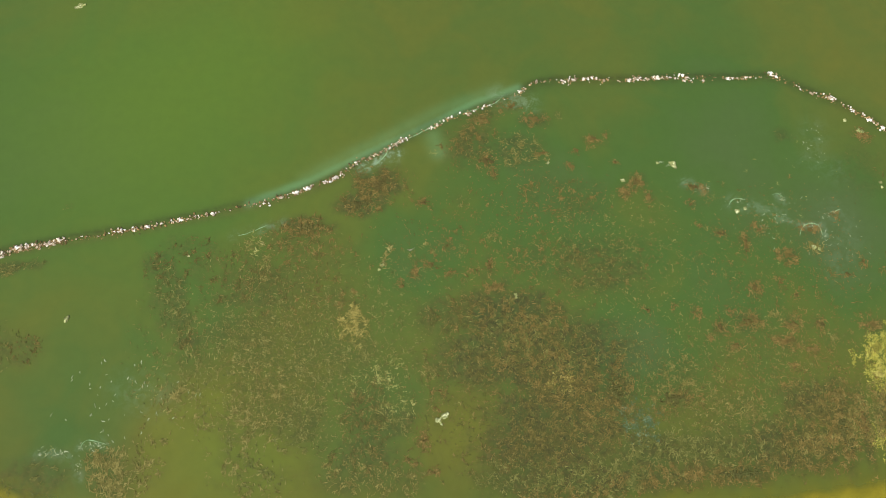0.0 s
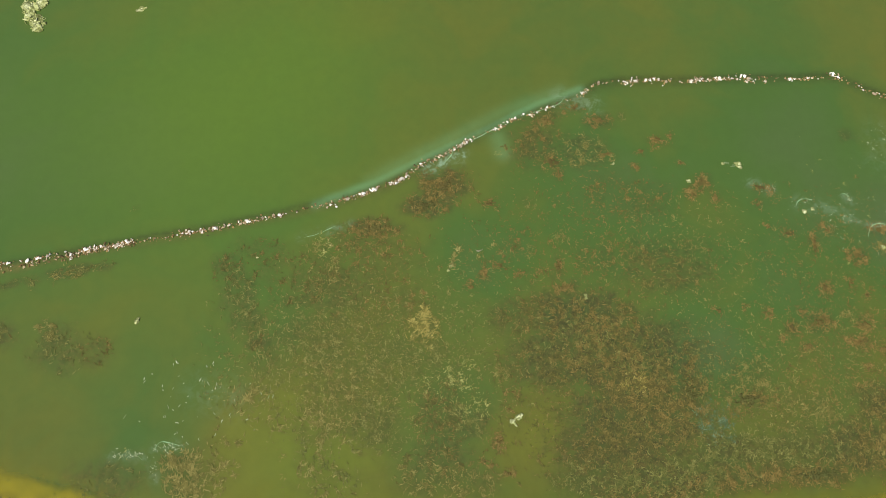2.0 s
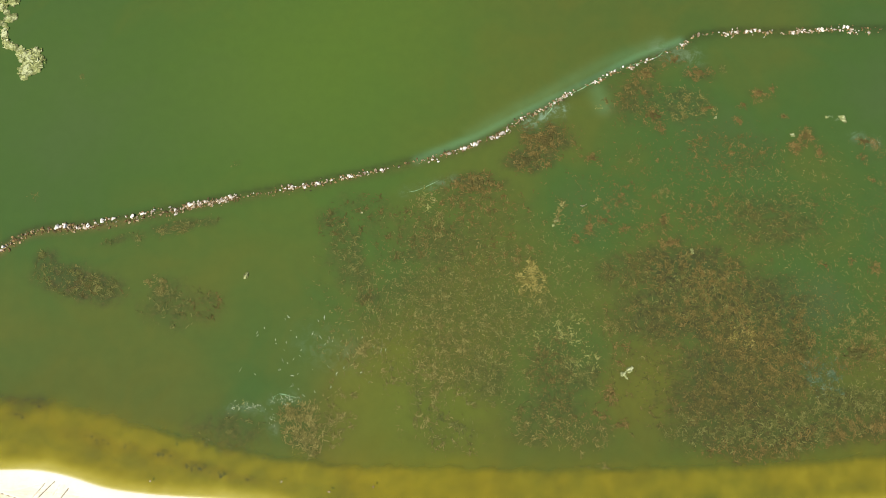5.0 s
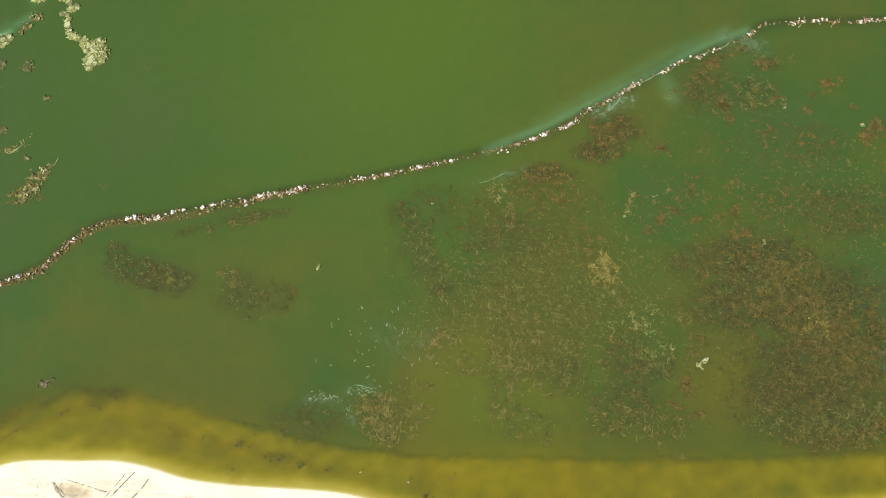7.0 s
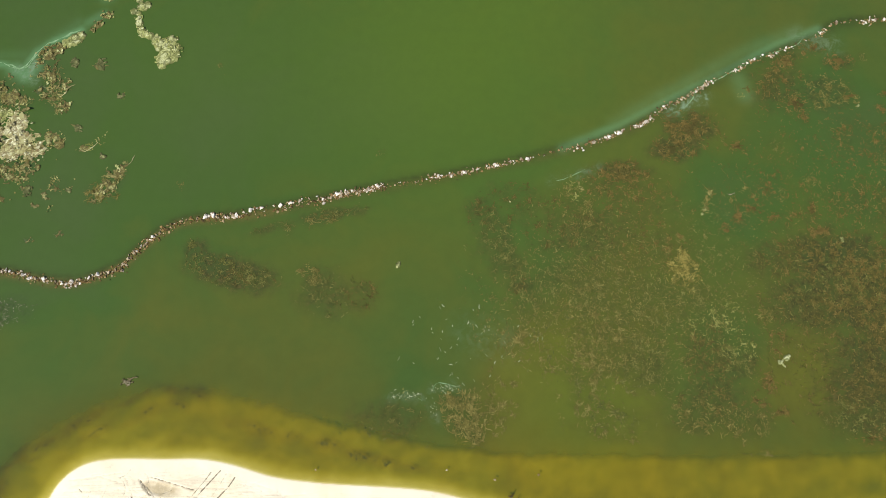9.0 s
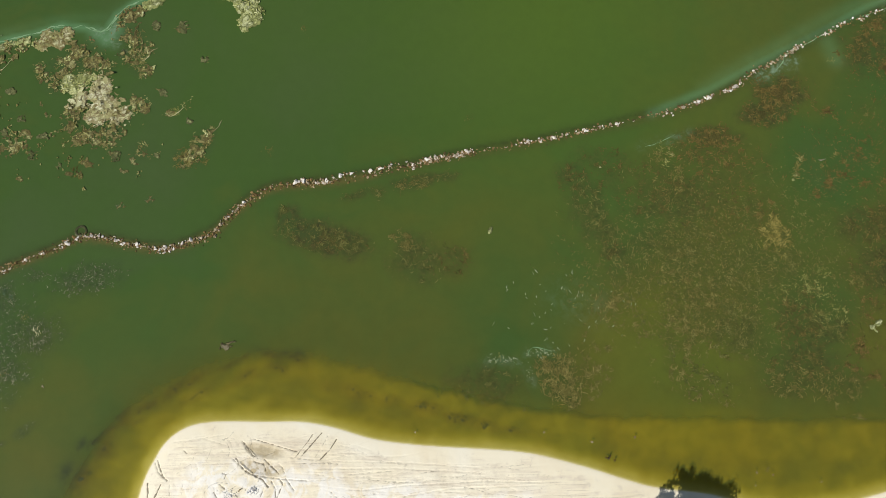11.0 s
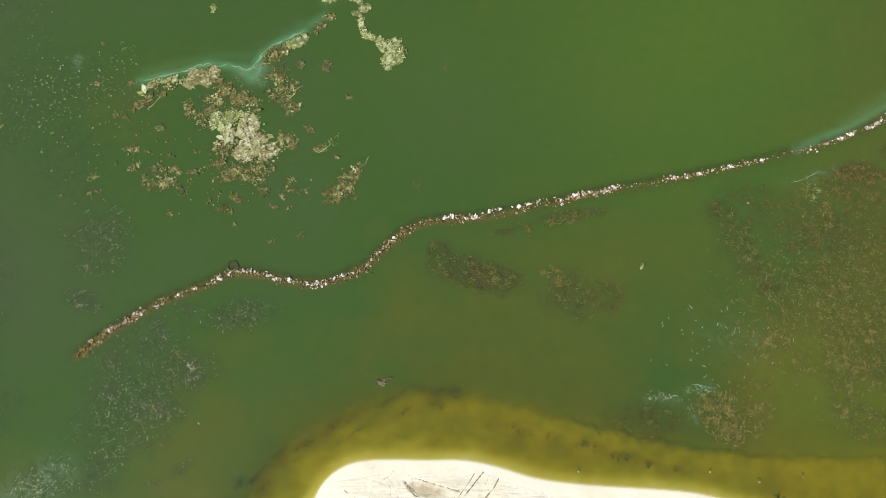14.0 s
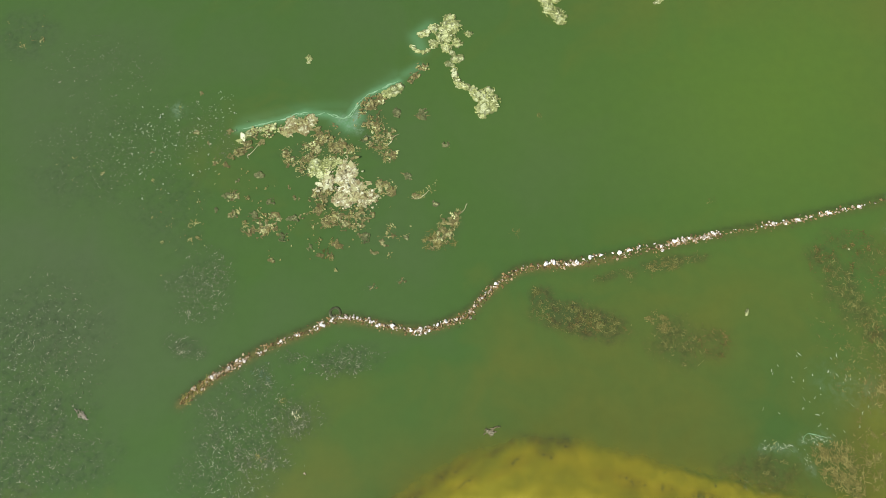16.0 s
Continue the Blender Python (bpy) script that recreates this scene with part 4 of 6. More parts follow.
weed(-56.7, 20.4, 0.2, 0.6, 0, 8, "olive", 0.1, 0.6)


# ---- water and ground ----
WALL = [
    (-84.9, 6.3), (-82.5, 8.3), (-80.3, 9.6), (-78.1, 10.9), (-75.5, 11.8), (-73.9, 12.5), (-72.6, 13.3),
    (-71.0, 13.1), (-69.1, 12.7), (-67.7, 12.3), (-65.4, 11.9), (-63.1, 12.6), (-61.3, 13.3), (-60.1, 14.7), (-58.7, 15.9), (-57.3, 17.2),
    (-54.4, 17.6), (-51.4, 17.7), (-47.5, 18.4), (-42.9, 19.4), (-39.9, 20.0), (-34.1, 21.0), (-31.8, 21.4), (-26.1, 22.6), (-23.4, 23.3), (-20.0, 24.1),
    (-17.6, 25.0), (-15.2, 25.9), (-13.2, 27.5), (-10.6, 28.7), (-9.0, 29.8), (-4.4, 32.2), (-2.6, 32.7), (-0.5, 33.5),
    (2.4, 34.9), (3.9, 35.9), (7.5, 36.2), (12.8, 36.0), (18.2, 36.3), (22.7, 36.2), (26.9, 36.5),
    (29.2, 35.2), (30.7, 34.4), (32.3, 33.8), (34.2, 32.5), (35.8, 31.3), (38.4, 29.4), (42.5, 24.5),
]
SCUMS = []


def scum_streak(line, wide, strength, soft=False):
    """A line of scum: points, half-width, strength, and whether it is a soft bloom or broken wisps."""
    SCUMS.append((line, wide, strength, soft))


scum_streak([(-22.9, 23.6), (-17.7, 25.7), (-13.6, 27.9), (-10.2, 29.6), (-6.2, 31.6), (-2.1, 33.8), (2.1, 35.3)], 0.42, 0.42, True)
scum_streak([(-17.9, 25.9), (-13.6, 28.5), (-10.2, 30.2), (-5.9, 32.7), (0.1, 35.1)], 0.75, 0.2, True)
scum_streak([(-12.8, 27.0), (-11.2, 27.7), (-9.6, 28.3)], 0.55, 0.9)
scum_streak([(-24.2, 20.5), (-21.7, 21.0), (-19.8, 21.7)], 0.4, 0.25)
scum_streak([(-6.2, 30.3), (-5.7, 28.5)], 0.8, 0.25, True)
scum_streak([(0.1, 34.3), (3.1, 33.5)], 0.9, 0.35)
scum_streak([(21.1, 23.2), (23.6, 22.6), (25.5, 21.6)], 0.7, 0.25)
scum_streak([(25.5, 21.6), (27.1, 20.8), (28.8, 20.8), (29.1, 19.7)], 0.3, 0.4)
scum_streak([(30.4, 21.8), (30.9, 19.1), (29.5, 17.0)], 1.6, 0.1)
scum_streak([(17.0, 25.3), (18.7, 24.5)], 0.5, 0.3)
scum_streak([(25.4, 23.8), (25.8, 23.3)], 0.4, 0.35)
scum_streak([(30.0, 30.4), (29.1, 27.2), (31.3, 26.3)], 1.2, 0.12)
scum_streak([(-34.8, 2.6), (-33.6, 2.9), (-32.7, 2.6)], 0.4, 0.25)
scum_streak([(-38.5, 1.9), (-37.1, 2.2), (-35.7, 1.8)], 0.4, 0.22)
scum_streak([(-35.0, 1.5), (-34.5, 0.1)], 0.4, 0.2)
scum_streak([(-31.6, 7.2), (-29.2, 6.5)], 1.6, 0.12)
scum_streak([(-82.3, 31.3), (-78.7, 32.2), (-76.1, 33.0), (-73.9, 32.7), (-72.2, 32.2), (-71.2, 34.0), (-69.7, 35.1), (-67.3, 36.3)], 0.42, 0.6, True)
scum_streak([(-73.0, 32.3), (-71.9, 31.6), (-71.2, 32.5)], 0.75, 0.6, True)
scum_streak([(-72.6, 32.2), (-71.4, 31.6), (-71.2, 32.6)], 0.6, 0.6)
scum_streak([(-71.9, 31.4), (-70.9, 31.0)], 0.4, 0.6)
scum_streak([(-81.8, 32.1), (-76.1, 33.6), (-71.8, 33.7), (-67.6, 37.0)], 0.6, 0.15, True)
scum_streak([(-65.2, 39.9), (-65.7, 41.3), (-64.3, 42.5)], 0.7, 0.45, True)
scum_streak([(-66.8, 37.0), (-65.4, 37.9)], 0.5, 0.35, True)
scum_streak([(-88.3, 33.7), (-88.0, 33.2)], 0.5, 0.45)
scum_streak([(-88.4, -4.9), (-87.0, -4.0), (-85.6, -3.3)], 1.7, 0.30)
scum_streak([(-72.8, 32.5), (-72.1, 32.2), (-71.6, 32.6)], 0.3, 0.7)
BLOOMS = []


def bloom(*row):
    """x, y, radius, and how much greener (below zero: more olive) the water is."""
    BLOOMS.append(row)


bloom(-9.7, 41.6, 12, -0.06)
bloom(-56.9, 7.2, 9, -0.02)
bloom(-70.9, 38.3, 7, 0.15)
bloom(-43.6, 10.3, 8, -0.05)
bloom(-47.5, 3.3, 6, -0.01)
bloom(-35.9, 3.1, 7, 0.08)
bloom(-70.0, 27.0, 10, 0.10)
bloom(-70.8, 2.8, 7, 0.0)
bloom(-33.8, 32.0, 10, 0.0)
bloom(-25.1, 1.2, 5, -0.35)
bloom(-20.8, -1.6, 5, -0.4)
bloom(-36.5, 33.0, 10, 0.10)
bloom(22.3, 29.3, 8, 0.30)
bloom(10.7, 9.7, 4, 0.45)
bloom(31.0, 19.7, 7, 0.40)
bloom(-8.5, 18.0, 4, 0.25)
bloom(-40.6, 13.4, 7, -0.07)
bloom(-98.7, 16.8, 10, 0.35)
bloom(-25.4, 2.0, 5, -0.40)
bloom(-19.0, 9.2, 7, -0.2)
bloom(3.9, 24.9, 7, 0.25)
bloom(21.3, 41.9, 8, 0.15)
bloom(18.8, 12.6, 5, 0.14)
bloom(17.3, 19.8, 5, 0.15)
bloom(-40.6, 6.9, 7, -0.08)
bloom(-25.0, 1.1, 4, -0.5)
bloom(-89.1, 13.6, 9, 0.12)
bloom(-99.9, 36.3, 9, 0.25)
bloom(-53.5, 6.5, 9, -0.12)
bloom(-70.5, 3.0, 9, -0.13)
bloom(-75.5, -4.0, 5, -0.18)
bloom(-52.1, 26.6, 9, 0.12)
bloom(-30.1, 35.0, 9, 0.10)
bloom(-81.0, 36.0, 9, 0.05)
bloom(-67.4, 14.3, 6, 0.16)
bloom(-4.8, 2.6, 3, -0.3)
bloom(-84.0, 10.0, 9, 0.16)


LUSHES = []


def lush(*row):
    """x, y, radius, strength: where the plankton stands thickest and the water is a brighter yellow-green; the last row
    paints haze.
    """
    LUSHES.append(row)


lush(-33.8, 33.1, 15, 0.42)
lush(-22.1, 0.2, 6, 0.4)
lush(-30.7, 33.1, 15, 0.36)
lush(-56.7, 33.4, 8, 0.15)
# pale haze over the far water, put into its colour
lush(-23.3, 41.9, 8, 0.25)


SMUDGES = [  # x, y, half-widths: dark weed and silt lying on the sandy shelf
    (-56.0, 2.9, 0.9, 0.25), (-53.8, 2.6, 0.5, 0.4), (-55.4, 1.8, 0.9, 0.25), (-57.9, 1.3, 0.6, 0.3), (-59.4, 0.3, 0.4, 0.2), (-61.8, -0.2, 0.8, 0.25), (-62.2, 1.0, 0.7, 0.3), (-49.2, -0.2, 1.0, 0.3), (-46.6, -0.9, 0.6, 0.25),
    (-43.6, -1.5, 0.8, 0.35), (-40.4, -2.5, 1.0, 0.35), (-38.6, -3.0, 0.9, 0.35), (-36.5, -3.5, 0.7, 0.2), (-69.0, -4.3, 0.5, 0.6), (-70.7, -6.5, 0.5, 0.6), (-66.2, -1.2, 0.6, 0.25), (-67.7, -2.2, 0.5, 0.3), (-71.9, -6.0, 0.4, 0.5), (-63.7, 0.4, 0.6, 0.2),
    (-68.7, -2.9, 0.5, 0.25), (-67.6, -1.6, 0.4, 0.2), (-66.7, -2.3, 0.5, 0.15), (-65.6, -1.0, 0.6, 0.2), (-64.1, -0.2, 0.7, 0.15), (-69.8, -3.7, 0.5, 0.2), (-62.7, 0.6, 0.4, 0.15), (-61.5, -0.1, 0.5, 0.1),
    (-58.9, 0.5, 0.5, 0.12), (-59.6, 2.0, 0.5, 0.15), (-58.4, 2.6, 0.5, 0.12), (-57.2, 1.1, 0.6, 0.14), (-53.6, 3.0, 0.5, 0.15), (-51.4, 0.3, 0.3, 0.25), (-70.9, -3.9, 0.3, 0.3),
    (-49.4, 0.1, 0.9, 0.22), (-48.2, -0.4, 0.6, 0.2), (-46.0, -0.8, 0.9, 0.2), (-43.2, -1.4, 0.9, 0.25), (-41.2, -2.4, 0.5, 0.3), (-54.6, 2.9, 0.7, 0.15),
]


def water_sheet():
    xs = steps((-4000, -400, 400), (-400, -120, 20), (-120, -75, 0.3), (-75, -24, 0.15), (-24, 52, 0.3), (52, 400, 12), (400, 4000, 400))
    ys = steps((-4000, -400, 400), (-400, -28, 12), (-28, -12.5, 0.5), (-12.5, -1.5, 0.1), (-1.5, 60, 0.3), (60, 400, 20), (400, 4000, 400))
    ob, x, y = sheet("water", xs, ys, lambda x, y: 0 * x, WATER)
    depth = depth_of(x, y, True)
    near = (x > -121) & (x < 53) & (y > -29) & (y < 61)
    weeds, slate, scum, green = np.zeros(x.shape), np.zeros(x.shape), np.zeros(x.shape), np.clip(0.36 - x * 0.0012, 0.2, 0.6)
    wobble, ragged = soft_noise(x, y, 3.0, 21), soft_noise(x, y, 1.4, 22)
    for bx, by, rx, ry, turn, thick, kind, murk, size, heading, wide, high in BEDS:
        c, s = math.cos(turn), math.sin(turn)
        reach = 2.2 * max(rx, ry)
        at = np.flatnonzero((np.abs(x - bx) < reach) & (np.abs(y - by) < reach))
        u, v = ((x[at] - bx) * c + (y[at] - by) * s) / rx, ((y[at] - by) * c - (x[at] - bx) * s) / ry
        r = np.hypot(u, v) + 0.16 * wobble[at] + 0.2 * ragged[at]
        into = slate if bx < -60 else weeds
        into[at] = np.maximum(into[at], murk * np.clip((1.6 - r) / 0.95, 0, 1))
    wall, _ = along(WALL, 2.0)
    d, _ = line_distance(x, y, wall.tolist())
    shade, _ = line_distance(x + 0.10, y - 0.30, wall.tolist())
    south, along_wall = line_distance(x - 0.02, y + 0.17, wall.tolist())
    set_value(ob, "shoal", np.where(along_wall < 0.3, 0.85, np.where(along_wall < 0.55, 0.3, 0.0)) * np.exp(-(south / 0.36) ** 2) * near)
    # painted shade north of the wall, over a wider dark of drowned stones
    set_value(ob, "dark_tone", np.maximum(0.62 * np.exp(-(shade / 0.30) ** 2), 0.42 * np.exp(-(d / 0.60) ** 2)) * near)
    silt, curl_ = np.zeros(x.shape), soft_noise(x, y, 0.8, 23)
    for bx, by, rx, ry in SMUDGES:
        slant = 0.28 if bx > -57 else -0.5
        e = ((x - bx + 0.2 * ragged) / (rx * 1.5)) ** 2 + ((y - by + slant * (x - bx) + 0.16 * curl_) / (ry * 1.5)) ** 2
        silt = np.maximum(silt, 1.0 * np.exp(-e) * np.clip(0.85 + 0.25 * curl_, 0.4, 1))
    set_value(ob, "silt", silt * near)
    froth = np.zeros(x.shape)
    for line, wide, strength, soft in SCUMS:
        d, k = line_distance(x, y, line)
        into = scum if soft else froth
        np.maximum(into, strength * np.exp(-(d / wide) ** 2), out=into)
    set_value(ob, "froth", froth * near)
    for bx, by, radius, much in BLOOMS:
        green += much * np.exp(-((x - bx) ** 2 + (y - by) ** 2) / radius ** 2)
    set_value(ob, "depth", np.where(near, np.maximum(depth, 0), 3.0))
    set_value(ob, "weed", np.clip(weeds, 0, 1) * near)
    set_value(ob, "slate", np.clip(slate, 0, 1) * near)
    set_value(ob, "scum", scum * near)
    set_value(ob, "bloom", green)
    thick = np.zeros(x.shape)
    for bx, by, radius, much in LUSHES:
        thick += much * np.exp(-((x - bx) ** 2 + (y - by) ** 2) / radius ** 2)
    set_value(ob, "lush", np.clip(thick, 0, 0.8))
    return tagged(ob, "still green lake water thick with algae", "water", kind="structure")


RUTS = []


def rut(*row):
    """A mark in the sand: points, half-width, depth, how dark its crumbs and painted-in shade are."""
    RUTS.append(row)


rut([(-58.0, -3.9), (-57.6, -4.6), (-57.0, -5.1)], 0.22, 0.13, 0.5)
rut([(-58.7, -5.2), (-58.0, -5.8), (-57.3, -6.4), (-56.3, -6.6), (-54.9, -6.8), (-52.7, -7.0)], 0.18, 0.13, 0.5)
rut([(-57.0, -3.8), (-55.7, -4.2), (-54.3, -4.6), (-53.6, -4.8)], 0.15, 0.12, 0.7)
rut([(-53.7, -5.2), (-52.9, -4.2), (-52.4, -3.5)], 0.15, 0.10, 0.6)
rut([(-53.2, -5.1), (-52.4, -4.2), (-51.7, -3.4)], 0.16, 0.12, 0.8)
rut([(-52.1, -5.2), (-51.6, -4.4), (-51.2, -3.6)], 0.12, 0.08, 0.4)
rut([(-51.7, -5.4), (-51.0, -4.7), (-50.5, -3.9)], 0.16, 0.12, 0.8)
rut([(-57.0, -5.5), (-56.2, -5.7), (-56.0, -6.2)], 0.18, 0.12, 0.8)
rut([(-56.2, -5.3), (-55.6, -5.9), (-55.1, -6.3)], 0.18, 0.14, 0.8)
rut([(-55.0, -5.7), (-54.7, -6.0), (-54.5, -6.4)], 0.16, 0.12, 0.6)
rut([(-55.97, -5.54), (-55.43, -5.98), (-54.97, -6.42)], 0.16, 0.12, 0.9)
rut([(-55.5, -7.0), (-55.2, -7.5), (-55.1, -8.2)], 0.2, 0.15, 0.7)
rut([(-54.9, -6.8), (-54.6, -7.2), (-55.0, -8.2)], 0.2, 0.15, 0.7)
rut([(-54.4, -6.8), (-54.0, -7.3), (-53.7, -7.7)], 0.2, 0.15, 0.7)
rut([(-56.0, -7.3), (-56.3, -8.1)], 0.16, 0.12, 0.5)
rut([(-65.4, -7.0), (-65.3, -7.7), (-65.3, -8.2)], 0.22, 0.2, 0.9)
rut([(-64.3, -7.1), (-64.5, -7.6), (-64.8, -8.2)], 0.2, 0.18, 0.9)
rut([(-64.9, -5.5), (-64.6, -6.2), (-64.1, -6.6)], 0.3, 0.12, 0.5)
rut([(-59.4, -6.3), (-59.1, -6.4), (-59.2, -6.7)], 0.15, 0.1, 0.6)
rut([(-59.6, -7.1), (-59.1, -7.5)], 0.2, 0.12, 0.7)
rut([(-60.0, -7.7), (-59.7, -8.1)], 0.18, 0.12, 0.7)
rut([(-63.5, -3.9), (-61.8, -3.7), (-59.5, -3.4)], 0.12, 0.05, 0.25)
rut([(-61.3, -3.6), (-60.0, -4.0), (-59.3, -4.2)], 0.12, 0.05, 0.35)
rut([(-62.7, -4.5), (-62.3, -4.8)], 0.12, 0.06, 0.6)
rut([(-50.9, -7.8), (-50.3, -8.4)], 0.18, 0.1, 0.5)
rut([(-49.5, -6.6), (-47.7, -6.5), (-45.9, -6.4)], 0.14, 0.06, 0.35)
rut([(-48.6, -6.8), (-45.9, -7.0)], 0.14, 0.05, 0.2)
rut([(-54.1, -5.2), (-50.4, -5.6), (-45.0, -5.8), (-39.1, -6.3)], 0.14, 0.06, 0.22)
rut([(-52.2, -6.1), (-45.9, -6.2), (-38.7, -6.7)], 0.14, 0.06, 0.22)
rut([(-48.6, -7.8), (-45.0, -7.5), (-38.7, -7.3), (-34.2, -7.5)], 0.18, 0.08, 0.25)
rut([(-45.9, -8.4), (-41.4, -7.8), (-34.7, -7.7)], 0.18, 0.08, 0.2)
scuff_rng = np.random.default_rng(17)
for k in range(300):
    sx, sy = scuff_rng.uniform(-67, -37), scuff_rng.uniform(-11.0, -3.0)
    here, east, north = shore_distance(np.array([sx, sx + 0.3, sx]), np.array([sy, sy, sy + 0.3]))
    if here < 1.0:
        continue
    # tracks follow the shore round the head of the spit and run straight along its length
    round_head = math.atan2(north - here, east - here) + math.pi / 2
    head = sx < -56
    turn = scuff_rng.normal(round_head, 0.45) if head else scuff_rng.normal(-0.06, 0.10)
    long = scuff_rng.uniform(0.5, 2.2) if head else scuff_rng.uniform(1.0, 4.5)
    bow = scuff_rng.normal(0, 0.5 if head else 0.12)
    line = [(sx + math.cos(turn + bow * q) * long * q, sy + math.sin(turn + bow * q) * long * q) for q in (0, 0.35, 0.7, 1.0)]
    rut(line, scuff_rng.uniform(0.08, 0.18), scuff_rng.uniform(0.01, 0.035), scuff_rng.uniform(0.08, 0.42))
HOLLOWS = [  # the sharp bank, how far the hollow runs out from it, depth
    ([(-57.9, -4.0), (-57.5, -4.5), (-57.1, -5.0), (-56.7, -5.25)], 1.5, 0.10),
    ([(-58.4, -5.25), (-58.05, -5.7), (-57.7, -6.1), (-57.2, -6.4), (-56.75, -6.6)], 1.7, 0.11),
]
# the bank's shade drawn as a dark line along its foot
for bank, _, _ in HOLLOWS:
    rut(bank, 0.2, 0.10, 0.9)
rut([(-56.75, -6.6), (-56.2, -6.85), (-55.75, -7.4)], 0.2, 0.16, 0.95)
rut([(-64.7, -5.3), (-64.45, -5.95), (-64.1, -6.55), (-63.8, -6.8)], 0.24, 0.16, 0.7)
rut([(-63.56, -6.8), (-63.56, -7.5), (-63.4, -8.4)], 0.14, 0.06, 0.4)


def ground_sheet():
    xs = steps((-4000, -400, 400), (-400, -120, 20), (-120, -72, 1.0), (-72, -68, 0.4), (-68, -36, 0.055), (-36, 0, 0.4), (0, 60, 1.5), (60, 400, 20), (400, 4000, 400))
    ys = steps((-4000, -400, 400), (-400, -40, 12), (-40, -13, 0.5), (-13, -11.5, 0.25), (-11.5, 0.5, 0.055), (0.5, 3, 0.5), (3, 60, 1.5), (60, 400, 20), (400, 4000, 400))
    cuts = {}

    def height(x, y):
        z = -depth_of(x, y)
        land = np.clip(-depth_of(x, y) / 0.35, 0, 1)
        z = z + land * (0.02 * soft_noise(x, y, 2.6, 31) + 0.010 * soft_noise(x, y, 0.8, 32))
        dark, dug = np.zeros(x.shape), np.zeros(x.shape)
        jag = 0.035 * soft_noise(x, y, 0.5, 41)
        for line, wide, deep, black in RUTS:
            wide, deep = max(0.045, wide * 0.25), deep * 0.32
            lx, ly = [p[0] for p in line], [p[1] for p in line]
            near = np.flatnonzero((x > min(lx) - 0.8) & (x < max(lx) + 0.8) & (y > min(ly) - 0.8) & (y < max(ly) + 0.8))
            d, _ = line_distance(x[near], y[near], line)
            d = np.abs(d + jag[near])
            z[near] += 0.10 * deep * np.exp(-((d - 2.0 * wide) / wide) ** 2) * land[near] - deep * np.exp(-(d / wide) ** 2)
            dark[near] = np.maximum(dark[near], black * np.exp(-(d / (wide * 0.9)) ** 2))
        for bank, run, deep in HOLLOWS:
            d, k = line_distance(x, y, bank)
            # only the side to the north-east of the bank is hollow, running out to the east
            (ax, ay), (bx, by) = bank[0], bank[-1]
            side = (bx - ax) * (y - ay) - (by - ay) * (x - ax) > 0
            east = np.clip(1.1 - np.hypot((x - (ax + bx) / 2 - 0.9) / (run * 1.25), (y - (ay + by) / 2 + 0.12 * (x - bx)) / (run * 0.42)), 0, 1)
            z = z - deep * side * np.clip(east * 1.6, 0, 1)
            dug = np.maximum(dug, side * np.clip(east * 2.2, 0, 1))
        cuts["dark"], cuts["scoop"] = dark, dug
        return z

    ob, x, y = sheet("ground", xs, ys, height, SAND)
    depth = depth_of(x, y)
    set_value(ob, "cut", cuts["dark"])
    set_value(ob, "scoop", cuts["scoop"])
    set_value(ob, "inland", np.clip(shore_distance(x, y), -2, 20))
    set_value(ob, "wet", np.exp(-(np.minimum(depth, 0) / 0.02) ** 2))
    return tagged(ob, "pale rutted sand spit running down under the lake", "ground", kind="structure")


water_sheet()
ground_sheet()


# ---- stones ----
def stone_mesh(name, seed, material):
    """An angular stone, about 1 m across, from the hull of a few random points."""
    r = np.random.default_rng(seed)
    bm = bmesh.new()
    for _ in range(13):
        v = Vector(r.normal(size=3)).normalized() * r.uniform(0.42, 0.55)
        bm.verts.new((v.x * 1.15, v.y * 0.92, v.z * 0.72))
    hull = bmesh.ops.convex_hull(bm, input=bm.verts)
    bmesh.ops.delete(bm, geom=[g for g in hull["geom_interior"] if isinstance(g, bmesh.types.BMVert)], context="VERTS")
    me = bpy.data.meshes.new(name)
    bm.to_mesh(me)
    bm.free()
    me.materials.append(material)
    return me


TAN_STONES = [stone_mesh("stone", 120 + k, RUBBLE_STONE) for k in range(6)]
STONES = [stone_mesh("stone", 100 + k, PALE_STONE) for k in range(10)]


def joined_stones(name, places, material, seed):
    """Many stones in one mesh: rows of x, y, z, size."""
    r = np.random.default_rng(seed)
    shapes = []
    for me in STONES:
        v = np.array([tuple(p.co) for p in me.vertices])
        shapes.append((v, [tuple(p.vertices) for p in me.polygons]))
    verts, faces, base = [], [], 0
    for x, y, z, size in places:
        v, f = shapes[r.integers(len(shapes))]
        a = r.uniform(0, math.tau)
        q = v * size * r.uniform(0.75, 1.2, 3)
        verts.append(np.stack([q[:, 0] * math.cos(a) - q[:, 1] * math.sin(a) + x, q[:, 0] * math.sin(a) + q[:, 1] * math.cos(a) + y, q[:, 2] + z], 1))
        faces += [tuple(i + base for i in face) for face in f]
        base += len(v)
    return mesh_of(name, np.vstack(verts).tolist(), faces, material)


wall_thing = tagged(new("stone_wall"), "low line of loose pale stones breaking the green water", "stone wall")
wall_line, wall_way = along(WALL, 0.05)
wall_count = 0
chips, heaps = [], []


